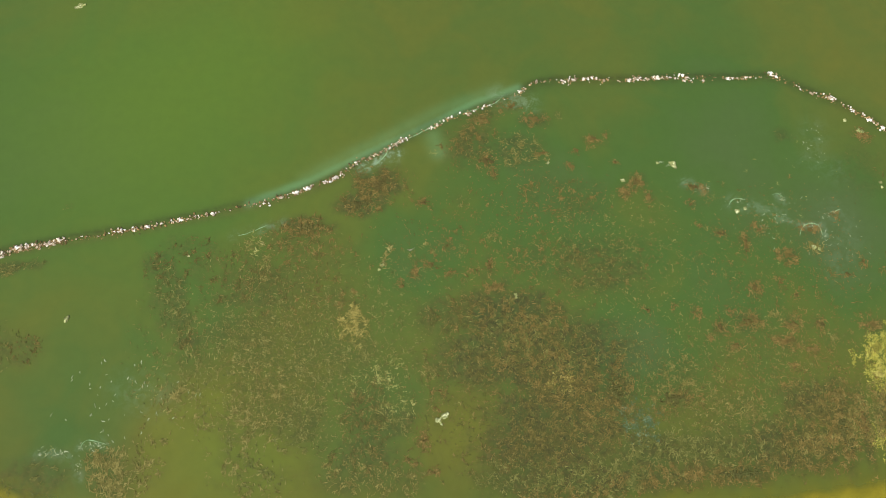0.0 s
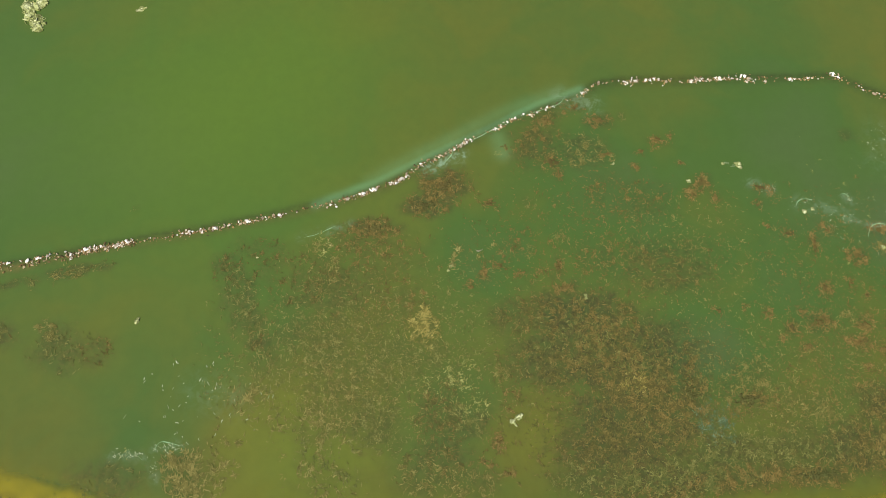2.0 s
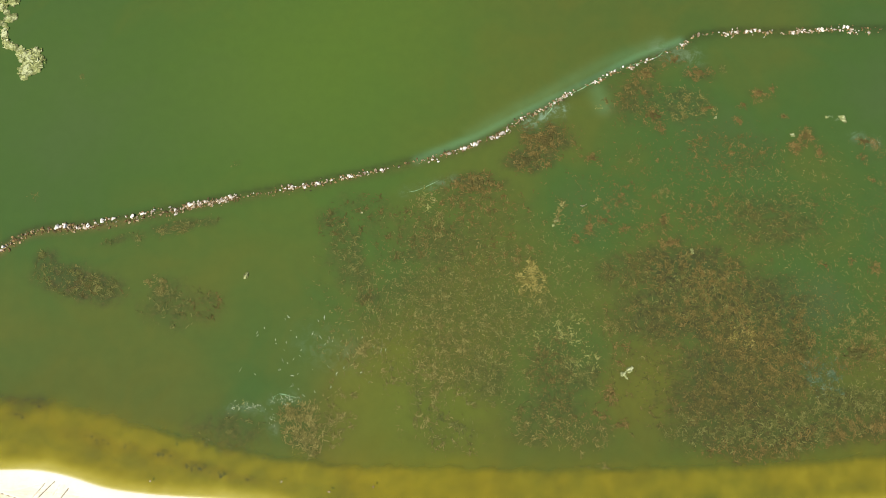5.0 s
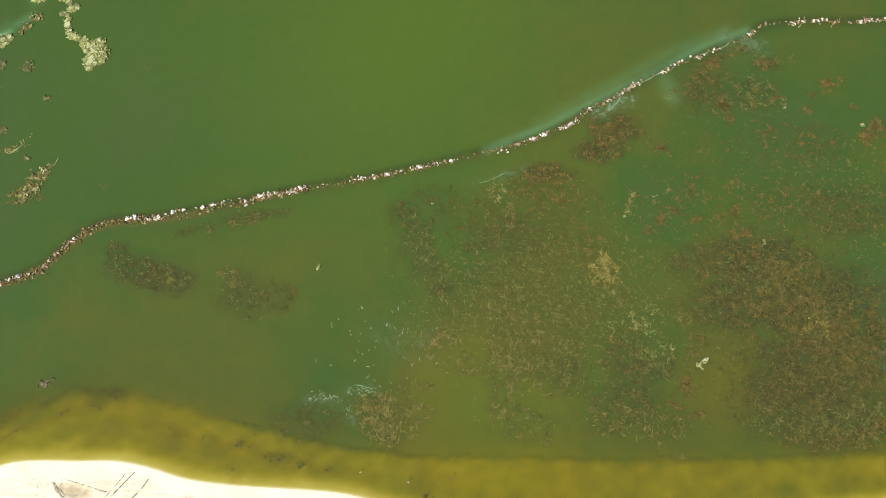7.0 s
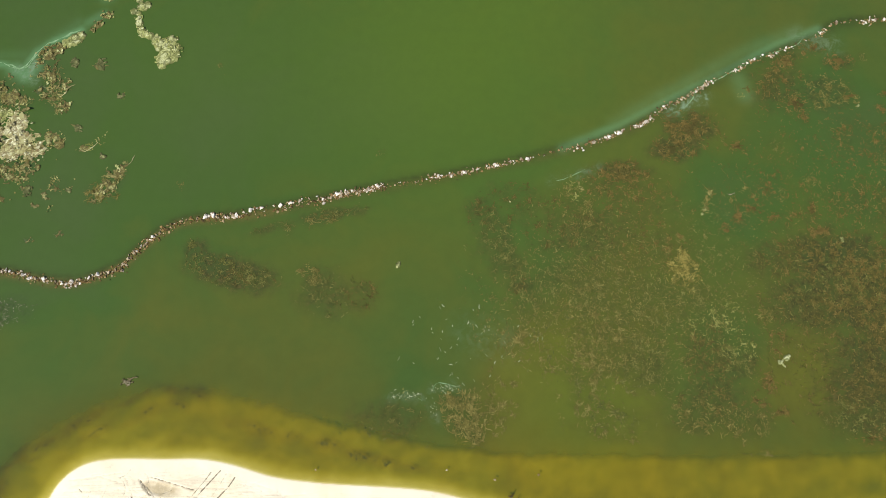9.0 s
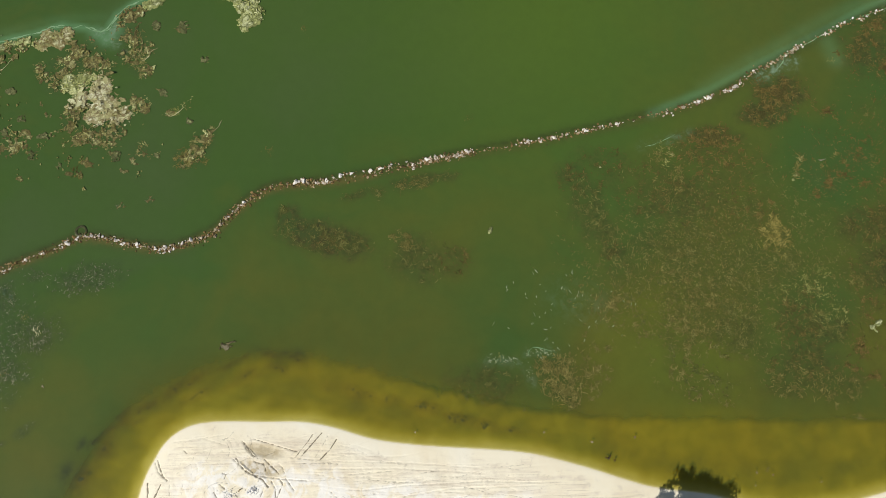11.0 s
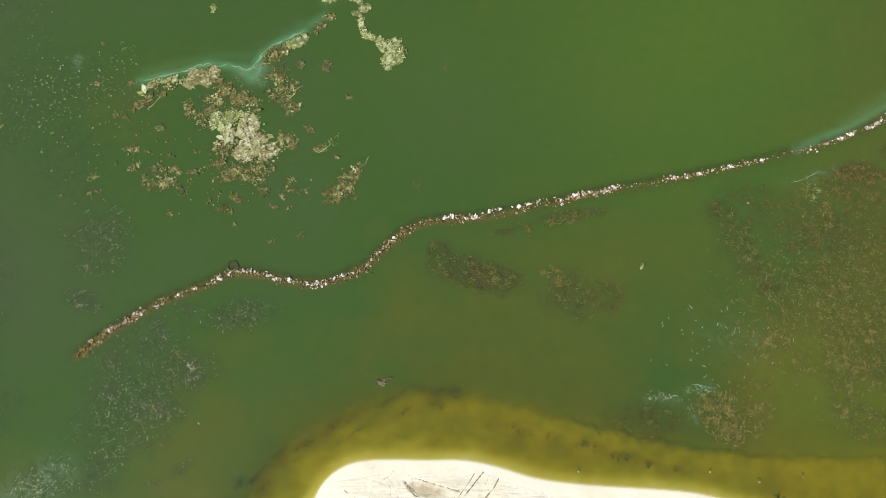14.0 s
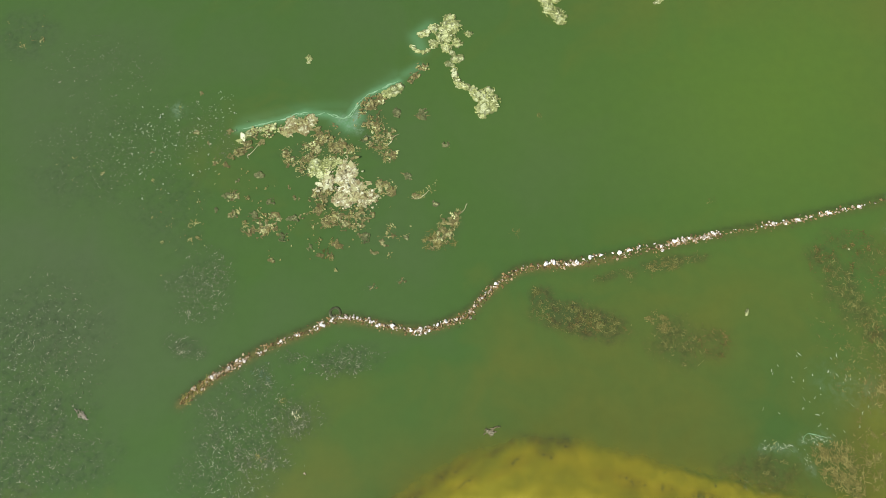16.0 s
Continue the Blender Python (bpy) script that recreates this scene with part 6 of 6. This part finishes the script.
algae_mat("flat pale green algae patch adrift on open water", LIME_MAT, [(-41.3, 45.1, 0.41), (-41.7, 44.9, 0.30), (-40.9, 45.2, 0.22)], 0.15, 0.35, 17)
algae_mat("bright yellow-green algae clump among weed", LIME_MAT, [(-5.5, 4.6, 0.30), (-6.0, 4.2, 0.30), (-5.2, 4.8, 0.19), (-5.7, 3.9, 0.15)], 0.22, 0.4, 18, 0.07)
algae_mat("yellow-green algae lump in the bay", LIME_MAT, [(16.1, 27.0, 0.30), (15.8, 27.2, 0.15), (16.3, 26.7, 0.19)], 0.2, 0.4, 19, 0.07)
algae_mat("small pale algae lump in the bay", LIME_MAT, [(14.7, 27.2, 0.19)], 0.12, 0.4, 20, 0.07)
algae_mat("yellow-green algae lump beside rusty weed", LIME_MAT, [(11.3, 25.5, 0.26)], 0.16, 0.4, 21, 0.07)
algae_mat("yellow algae crust beside the stones", LIME_MAT, [(34.2, 30.4, 0.34), (34.6, 30.3, 0.22)], 0.16, 0.4, 22, 0.07)
algae_mat("small yellow-green algae strip", LIME_MAT, [(35.2, 25.0, 0.26), (35.2, 24.6, 0.19), (33.2, 31.5, 0.22)], 0.16, 0.4, 23, 0.07)
algae_mat("yellow-brown algae lump ringed with scum", LIME_MAT, [(21.4, 22.3, 0.26), (22.2, 22.5, 0.22)], 0.16, 0.4, 24, 0.07)
algae_mat("small yellow twist of algae", LIME_MAT, [(0.9, 14.8, 0.17), (0.9, 14.5, 0.15)], 0.16, 0.3, 25, 0.07)
algae_mat("small yellow-green twist of algae", LIME_MAT, [(4.5, 27.3, 0.19)], 0.16, 0.3, 26, 0.07)
for k, (x, y, turn, kind) in enumerate((
    (-8.3, 18.4, 1.0, "tan"), (-7.4, 19.3, 0.5, "tan"), (-6.3, 18.7, -0.9, "rust"), (-4.8, 20.2, -1.2, "rust"), (-7.9, 17.2, 1.4, "rust"), (-10.1, 19.1, 0.9, "leaf"), (-10.7, 17.5, 1.2, "leaf"),
    (-21.5, 19.8, 1.9, "leaf"), (8.4, 28.8, 0.4, "rust"), (12.8, 25.6, 0.8, "tan"),
)):
    weed(x + 0.1 * math.cos(turn), y + 0.1 * math.sin(turn), 0.45, 0.10, math.degrees(turn), 90, kind, 0.0, 0.8, turn)
algae_mat("ochre algae strip beside weed", LIME_MAT, [(-11.0, 17.2, 0.19), (-10.8, 17.6, 0.17), (-10.5, 18.1, 0.15)], 0.16, 0.3, 27, 0.07)
algae_mat("small whitish algae twist", PALE_MAT, [(-27.8, 18.6, 0.15), (-27.6, 18.3, 0.11)], 0.14, 0.3, 28, 0.07)
algae_mat("yellow-green algae lump among rusty weed", LIME_MAT, [(27.8, 18.8, 0.22), (28.3, 18.6, 0.19)], 0.14, 0.4, 29, 0.07)


# ---- scum films: thin curdled edges on the water ----
def scum_film(points, wide, seed):
    line, way = along(points, 0.12)
    verts, faces = [], []
    for k, ((x, y), (dx, dy)) in enumerate(zip(line, way)):
        p = Vector((x * 0.8, y * 0.8, seed))
        sway = 0.5 * noise.noise(p) + 0.25 * noise.noise(p * 3)
        w = wide * max(0.12, 0.6 + 0.9 * noise.noise(p * 1.7 + Vector((9, 0, 0)))) * min(1, k / 6, (len(line) - k) / 6 + 0.1)
        for side in (-1, 0, 1):
            o = sway * wide * 2 + side * w * 0.5
            verts.append((x - dy * o, y + dx * o, 0.012 if side == 0 else 0.004))
        if k:
            i = 3 * k
            faces += [(i - 3, i - 2, i + 1, i), (i - 2, i - 1, i + 2, i + 1)]
    ob = new("scum_film", mesh_of("scum_film", verts, faces, SCUM_FILM, True))
    return tagged(ob, "thin pale turquoise scum curdled on green water", "scum", "scum films")


scum_film([(-82.0, 31.3), (-81.0, 31.6), (-78.7, 32.2), (-76.2, 33.0), (-75.2, 32.7), (-74.1, 32.9)], 0.2, 1)
scum_film([(-74.1, 32.9), (-73.1, 32.4), (-72.2, 32.3), (-71.6, 33.1), (-71.2, 34.0), (-70.3, 34.8), (-68.7, 35.6), (-67.3, 36.3)], 0.18, 2)
scum_film([(-74.0, 32.8), (-73.4, 32.9), (-72.8, 32.4)], 0.3, 3)
scum_film([(-72.6, 32.3), (-71.8, 32.5), (-71.3, 33.4), (-70.8, 34.2)], 0.12, 4)
scum_film([(-77.1, 32.6), (-76.3, 33.0), (-75.7, 32.8)], 0.16, 5)
scum_film([(26.7, 19.8), (27.0, 20.7), (27.8, 21.1), (28.6, 20.9), (28.8, 19.9)], 0.12, 6)
scum_film([(20.7, 22.8), (21.0, 23.4), (21.7, 23.6), (22.4, 23.4)], 0.1, 7)
scum_film([(24.8, 23.8), (25.4, 24.1), (25.8, 23.6)], 0.1, 8)
scum_film([(30.0, 21.9), (30.6, 22.4), (31.1, 22.3)], 0.09, 9)
scum_film([(-11.1, 28.4), (-10.0, 29.3), (-9.2, 29.7), (-7.8, 30.2), (-6.7, 31.0), (-5.3, 31.3)], 0.12, 10)
scum_film([(-3.2, 32.6), (-1.6, 33.1), (0.1, 33.8), (0.4, 34.2)], 0.11, 11)
scum_film([(-37.6, 2.0), (-37.3, 2.3), (-36.9, 2.1)], 0.08, 13)
scum_film([(-36.2, 2.1), (-35.9, 1.9), (-35.7, 1.7)], 0.07, 14)
scum_film([(-34.8, 2.3), (-34.8, 2.8), (-34.3, 3.1), (-33.4, 2.9), (-32.8, 2.7)], 0.09, 15)
scum_film([(-23.8, 20.4), (-22.5, 20.8), (-21.0, 21.5)], 0.08, 16)
scum_film([(-11.8, 27.1), (-10.6, 28.2), (-10.3, 29.0)], 0.08, 17)


def algae_strand(points, thick, seed):
    """A pale, twisted thread of bleached algae lying on the water: a tapered, uneven tube."""
    line, way = along(points, 0.06)
    verts, faces, ring = [], [], 6
    for k, ((x, y), (dx, dy)) in enumerate(zip(line, way)):
        t = k / max(1, len(line) - 1)
        p = Vector((x * 2.0, y * 2.0, seed))
        fat = thick * (0.45 + 0.55 * math.sin(math.pi * min(1, 0.15 + 0.85 * t))) * (1 + 0.6 * noise.noise(p))
        sway = 0.05 * noise.noise(p * 1.5 + Vector((3, 0, 0)))
        for e in range(ring):
            g = e * math.tau / ring
            o = sway + math.cos(g) * fat
            verts.append((x - dy * o, y + dx * o, 0.03 + math.sin(g) * fat * 0.7))
        if k:
            i = ring * k
            faces += [(i - ring + e, i - ring + (e + 1) % ring, i + (e + 1) % ring, i + e) for e in range(ring)]
    ob = new("algae_strand", mesh_of("algae_strand", verts, faces, PALETTE["cream"], True))
    return tagged(ob, "bleached twisted algae thread beside the floating mats", "algae strand", "algae strands")


algae_strand([(-80.1, 30.0), (-80.5, 29.3), (-80.9, 28.7), (-81.3, 28.6), (-81.0, 28.2)], 0.035, 1)
algae_strand([(-67.2, 30.6), (-67.8, 30.3), (-68.0, 29.6), (-68.6, 29.3)], 0.04, 2)
algae_strand([(-64.5, 24.8), (-65.1, 24.2), (-65.6, 23.9), (-66.1, 24.3)], 0.035, 3)
algae_strand([(-61.1, 23.5), (-61.3, 22.9), (-61.7, 22.5)], 0.03, 4)


# ---- weed strands ----
def strands(x, y, rx, ry, turn, thick, size, heading, wide, high, loners, even, seed):
    """Curved ribbons with a raised midrib, in tufts, thinning out raggedly towards the bed's edge."""
    r = np.random.default_rng(seed)
    n = max(12, int(math.pi * rx * ry * thick * (2.3 if wide == 1 else 0.9)))
    tufts = max(2, n // 15)
    loose = n if loners else int(n * (0.6 if rx > 8 else 0.34))
    want = (tufts + loose) * 12
    u, v = r.uniform(-1.5, 1.5, (2, want))
    q = np.hypot(u, v) + 0.28 * soft_noise(u * rx + x, v * ry + y, 1.7, seed) * min(1.0, 1.5 / max(rx, ry) + 0.4)
    patchy = 0.9 * soft_noise(u * rx + x, v * ry + y, 1.9, seed + 50) + 0.6 * soft_noise(u * rx + x, v * ry + y, 0.8, seed + 51)
    good = np.flatnonzero((q < 0.55 + 0.8 * r.random(want) ** 1.5) & (patchy + (2.5 if even else 0.9 if rx > 8 else 0.2) > r.normal(0, 0.4, want)))[:tufts + loose]
    u, v = u[good] * rx, v[good] * ry
    tufts = min(tufts, len(u) - 1)
    own = np.arange(len(u)) if loners else np.concatenate([np.floor(tufts * r.random(max(0, n - loose)) ** 1.4).astype(int), np.arange(tufts, len(u))])
    spread = np.where(own < tufts, np.clip(r.lognormal(-2.3, 0.5, len(u)), 0.03, 0.3)[own] * min(1.0, size + 0.2), 0.0)
    n = len(own)
    away = r.uniform(0, math.tau, n)
    far = np.abs(r.normal(0, 1, n)) * spread
    u, v = u[own] + np.cos(away) * far, v[own] + np.sin(away) * far
    c, s = math.cos(turn), math.sin(turn)
    cx, cy = x + u * c - v * s, y + u * s + v * c
    length = size * (np.clip(r.lognormal(-1.22, 0.34, n), 0.12, 0.65) if wide == 1 else r.uniform(0.16, 0.42, n))
    width = size * (r.uniform(0.022, 0.042, n) if wide == 1 else wide * r.uniform(0.011, 0.025, n))
    way = away + turn + r.normal(0, 0.9, n) if heading is None else heading + r.normal(0, 0.7, n)
    bend = r.normal(0, 1.2 if heading is None else 0.6, n)
    curl = 1.0 if heading is None else 0.4
    lift = size * r.uniform(0.004, 0.045 if wide == 1 else 0.12, n)
    base = r.uniform(-0.014, 0.012, n) if high == 0 else high * r.uniform(0.2, 1.0, n)
    verts = np.zeros((n, 4, 3, 3))
    px_, py_ = cx.copy(), cy.copy()
    for k in range(4):
        t = k / 3
        a = way + bend * (t - 0.5) * 1.6 + curl * np.sin(5 * t + bend * 4)
        nx, ny = -np.sin(a), np.cos(a)
        wide = width * (0.55, 1.0, 0.9, 0.35)[k]
        top = base + lift * math.sin(math.pi * (0.15 + 0.7 * t))
        for e, side in enumerate((-1, 0, 1)):
            verts[:, k, e, 0] = px_ + nx * wide * side
            verts[:, k, e, 1] = py_ + ny * wide * side
            verts[:, k, e, 2] = top - (0.0 if side == 0 else 1.0) * width * 0.12
        px_, py_ = px_ + np.cos(a) * length / 3, py_ + np.sin(a) * length / 3
    quads = []
    for k in range(3):
        for e in range(2):
            i = k * 3 + e
            quads.append((i, i + 3, i + 4, i + 1))
    faces = (np.arange(n)[:, None, None] * 12 + np.array(quads)[None]).reshape(-1, 4)
    return verts.reshape(-1, 3), faces


def crumple(x, y, rx, ry, turn, seed, step=0.075):
    """A thin torn pad of matted weed, just awash, under the strands of a clump."""
    c, s = math.cos(turn), math.sin(turn)
    reach = max(rx, ry) * 1.3
    side = int(2 * reach / step) + 1
    gx, gy = np.meshgrid(np.linspace(x - reach, x + reach, side), np.linspace(y - reach, y + reach, side))
    u, v = ((gx - x) * c + (gy - y) * s) / rx, ((gy - y) * c - (gx - x) * s) / ry
    a = 0.45 - np.hypot(u, v) + 0.38 * soft_noise(gx, gy, 0.9, seed) + 0.22 * soft_noise(gx, gy, 0.35, seed + 1)
    z = np.clip(0.10 * np.sqrt(np.clip(a, 0, 1)) + 0.035 * soft_noise(gx, gy, 0.3, seed + 2) + 0.02 * soft_noise(gx, gy, 0.14, seed + 3), -0.02, 0.12)
    keep = a > 0
    index = -np.ones(gx.shape, int)
    quads = keep[:-1, :-1] & keep[1:, :-1] & keep[:-1, 1:] & keep[1:, 1:]
    used = np.zeros(gx.shape, bool)
    for dj in (0, 1):
        for di in (0, 1):
            used[dj:dj + side - 1, di:di + side - 1] |= quads
    index[used] = np.arange(used.sum())
    j, i = np.nonzero(quads)
    faces = np.stack([index[j, i], index[j, i + 1], index[j + 1, i + 1], index[j + 1, i]], 1)
    return np.stack([gx[used], gy[used], z[used]], 1), faces


for k, (x, y, rx, ry, turn, thick, kind, murk, size, heading, wide, high) in enumerate(BEDS):
    verts, faces = strands(x, y, rx, ry, turn, thick, size, heading, wide, high, kind in ("fleck", "grey"), kind == "yellow", 500 + k)
    slots = np.zeros(len(faces), int)
    if wide == 1 and rx * ry < 3.5 and thick >= 10 and kind in PADS:
        pad, quads = crumple(x, y, rx, ry, turn, 900 + k)
        slots = np.concatenate([slots, np.ones(len(quads), int)])
        faces = np.vstack([faces, quads + len(verts)])
        verts = np.vstack([verts, pad])
    broad = rx * ry > 1.5
    name = "weed_bed" if broad else "weed_leaves" if wide > 1 else "weed_clump"
    ob = new(name, mesh_of(name, verts.tolist(), faces.tolist(), PALETTE[kind]))
    if slots.any():
        ob.data.materials.append(PADS[kind])
        ob.data.polygons.foreach_set("material_index", slots)
    if broad:
        how = "dense" if thick > 12 else "sparse"
        tagged(ob, f"{how} {WORDS[kind]} water weed strands at the lake surface", "water weed", "weed beds", "stuff")
    else:
        tagged(ob, f"small {WORDS[kind]} water weed clump at the lake surface", "water weed", "weed clumps", "stuff")


# ---- single things in and by the water ----
def boulder(x, y, size, label, seed, material=PALE_STONE):
    ob = new("boulder", stone_mesh("boulder", seed, material))
    ob.location, ob.scale = (x, y, size * 0.05), (size, size * 0.85, size * 0.8)
    ob.rotation_euler = (0.2, 0.1, seed * 1.7)
    return tagged(ob, label, "stone")


algae_mat("single cream-green lump of algae in the shallows", LIME_MAT, [(-37.6, 13.1, 0.27), (-37.5, 13.3, 0.2), (-37.7, 12.9, 0.17)], 0.2, 0.5, 61, 0.06)
for k, (x, y, size) in enumerate(((-30.0, -4.5, 0.25), (-26.5, -4.2, 0.25), (-33.8, -3.7, 0.2), (-44.2, -3.5, 0.2), (-34.6, -6.5, 0.3), (-17.0, -7.1, 0.22), (-15.7, -7.3, 0.2), (-17.2, -8.1, 0.18), (-11.9, -7.9, 0.2), (-74.4, 0.6, 0.2), (-74.5, 0.7, 0.2))):
    boulder(x, y, size * 0.95, "small tan stone awash in the yellow-green shallows", 70 + k, RUBBLE_STONE)


def driftwood(x, y, turn, long, label, seed, twigs=7, fat=1.0, material=None):
    """A tangle of bent sticks lying half in the water."""
    r = np.random.default_rng(seed)
    thing = tagged(new("driftwood"), label, "driftwood")
    thing.location = (x, y, 0)
    for k in range(twigs):
        a = turn + r.normal(0, 0.3 if k < 4 else 1.0)
        length, thick = long * (0.6 if k == 0 else r.uniform(0.12, 0.34)), fat * long * (0.04 if k == 0 else r.uniform(0.014, 0.028))
        run, side = r.normal() * long * 0.24, r.normal() * long * 0.09
        cx, cy = run * math.cos(turn) - side * math.sin(turn), run * math.sin(turn) + side * math.cos(turn)
        verts, faces, seg = [], [], 6
        for j in range(seg):
            t = j / (seg - 1) - 0.5
            b = a + 0.9 * t
            bx = cx + math.cos(b) * t * length + r.normal() * thick * 0.5
            by = cy + math.sin(b) * t * length + r.normal() * thick * 0.5
            round_ = thick * (1.1 - 1.4 * abs(t))
            for e in range(6):
                g = e * math.tau / 6
                verts.append((bx - math.sin(b) * math.cos(g) * round_, by + math.cos(b) * math.cos(g) * round_, 0.02 + 0.05 * k / twigs + math.sin(g) * round_))
        for j in range(seg - 1):
            for e in range(6):
                i = j * 6
                faces.append((i + e, i + (e + 1) % 6, i + 6 + (e + 1) % 6, i + 6 + e))
        faces += [(5, 4, 3, 2, 1, 0), tuple(range(30, 36))]
        twig = new("twig", mesh_of("twig", verts, faces, material or DRIFTWOOD, True))
        twig.parent = thing
    return thing


driftwood(-59.75, 3.62, 0.25, 1.3, "grey-brown tangle of driftwood in the shallows", 11, 34, 1.6, BROWNWOOD)
driftwood(-92.8, 5.4, -0.75, 1.3, "pale bleached driftwood adrift on green water", 12, 30, 1.2)
driftwood(-28.1, -5.9, -0.05, 0.9, "dark waterlogged stick near the sand", 13, 3, 2.4, DARKWOOD)
driftwood(-8.1, 19.0, 0.5, 0.9, "straw-coloured twig floating in the bay", 15, 4)
driftwood(-16.1, -6.9, 0.6, 0.5, "small pale twig by the shore", 16, 4)


def tyre(x, y, radius):
    """A weathered tyre, lying flat and half drowned, coated with dry weed."""
    verts, faces, ring, tube = [], [], 40, 10
    for i in range(ring):
        a = i * math.tau / ring
        for j in range(tube):
            g = j * math.tau / tube
            lug = 0.02 if i % 2 and -0.9 < math.cos(g) - 1 else 0.0
            r = radius + (0.115 + lug + 0.045 * noise.noise(Vector((i * 0.7, j, 3)))) * math.cos(g)
            verts.append((x + r * math.cos(a), y + r * math.sin(a), 0.0 + 0.07 * math.sin(g) + 0.04 * noise.noise(Vector((i * 0.4, j * 0.3, 8)))))
    for i in range(ring):
        for j in range(tube):
            faces.append((i * tube + j, (i + 1) % ring * tube + j, (i + 1) % ring * tube + (j + 1) % tube, i * tube + (j + 1) % tube))
    ob = new("tyre", mesh_of("tyre", verts, faces, RUBBER, True))
    set_value(ob, "body", [0.6] * len(verts))
    return tagged(ob, "weathered weed-coated tyre half sunk beside the stones", "tyre")


tyre(-72.55, 13.6, 0.43)


def gravel_pile(x, y, spread, count, grain, label, seed, material):
    r = np.random.default_rng(seed)
    ground_z = -float(depth_of(np.array([x]), np.array([y]))[0])
    pile = tagged(new("gravel_pile"), label, "gravel pile")
    pile.location = (x, y, ground_z)
    shapes = [stone_mesh("stone", seed * 10 + k, material) for k in range(4)]
    for _ in range(count):
        dx, dy = r.normal(size=2) * spread * 0.5
        ob = new("stone", shapes[int(r.integers(4))])
        ob.parent = pile
        ob.location = (dx, dy * 0.7, 0.02 + 0.2 * math.exp(-(dx * dx + dy * dy) / spread ** 2))
        ob.rotation_euler = tuple(r.uniform(0, 6.28, 3))
        size = r.uniform(0.6, 1.4) * grain
        ob.scale = (size, size, size * 0.55)
    return pile


gravel_pile(-56.9, -7.7, 0.4, 70, 0.085, "small dark grey heap of broken stone on sand", 3, GREY_STONE)
gravel_pile(-58.6, -8.1, 0.9, 120, 0.07, "spread of pale grey broken stone on sand", 4, PALE_GREY)
gravel_pile(-57.9, -7.6, 0.14, 8, 0.09, "few dark stones on sand", 6, RUBBLE)


# ---- the tree on the spit, which throws its shadow over the waterline ----
def tree(x, y, tall, spread, seed):
    r = np.random.default_rng(seed)
    thing = new("tree")
    ground_z = -float(depth_of(np.array([x]), np.array([y]))[0])
    thing.location = (x, y, ground_z)
    bm = bmesh.new()

    def limb(a, b, ra, rb):
        d = b - a
        m = Matrix.Translation((a + b) / 2) @ d.to_track_quat("Z", "Y").to_matrix().to_4x4()
        bmesh.ops.create_cone(bm, cap_ends=True, segments=8, radius1=ra, radius2=rb, depth=d.length, matrix=m)

    fork = Vector((0.15, 0.1, tall * 0.42))
    limb(Vector((0, 0, -0.2)), fork, 0.2, 0.14)
    tips = []
    for k in range(26):  # boughs that end in clumps, spread over an uneven dome
        a = k * 2.4 + r.uniform(-0.4, 0.4)
        f = math.sqrt((k + 0.5) / 26)
        reach = spread * (1 + 0.16 * math.sin(3 * a + 1) + 0.10 * math.sin(7 * a)) * f
        tip = Vector((math.cos(a) * reach, math.sin(a) * reach, tall * (0.62 + 0.22 * math.sqrt(max(0, 1 - f * f)) + r.uniform(-0.04, 0.04))))
        mid = fork.lerp(tip, 0.5) + Vector((0, 0, 0.2))
        limb(fork, mid, 0.06, 0.035)
        limb(mid, tip, 0.035, 0.012)
        tips.append((tip, 0.40 + 0.25 * r.random()))
        tips.append((mid.lerp(tip, 0.55), 0.34))
    me = bpy.data.meshes.new("trunk")
    bm.to_mesh(me)
    bm.free()
    me.materials.append(BARK)
    trunk = new("trunk", me)
    trunk.parent = thing
    verts, faces = [], []
    for tip, wide in tips:
        for _ in range(9):
            spot = tip + Vector(r.normal(size=3)).normalized() * wide * r.uniform(0.4, 1.25)
            for _ in range(34):
                p = spot + Vector(r.normal(size=3)) * 0.15
                a, b = Vector(r.normal(size=3)).normalized() * 0.15, Vector(r.normal(size=3)).normalized() * 0.08
                i = len(verts)
                verts += [tuple(p - a), tuple(p + b), tuple(p + a), tuple(p - b)]
                faces.append((i, i + 1, i + 2, i + 3))
    crown = new("crown", mesh_of("crown", verts, faces, LEAF))
    crown.parent = thing
    return tagged(thing, "dark green broad-crowned tree on the pale sand spit", "tree")


tree(-25.6, -13.1, 7.4, 2.55, 5)
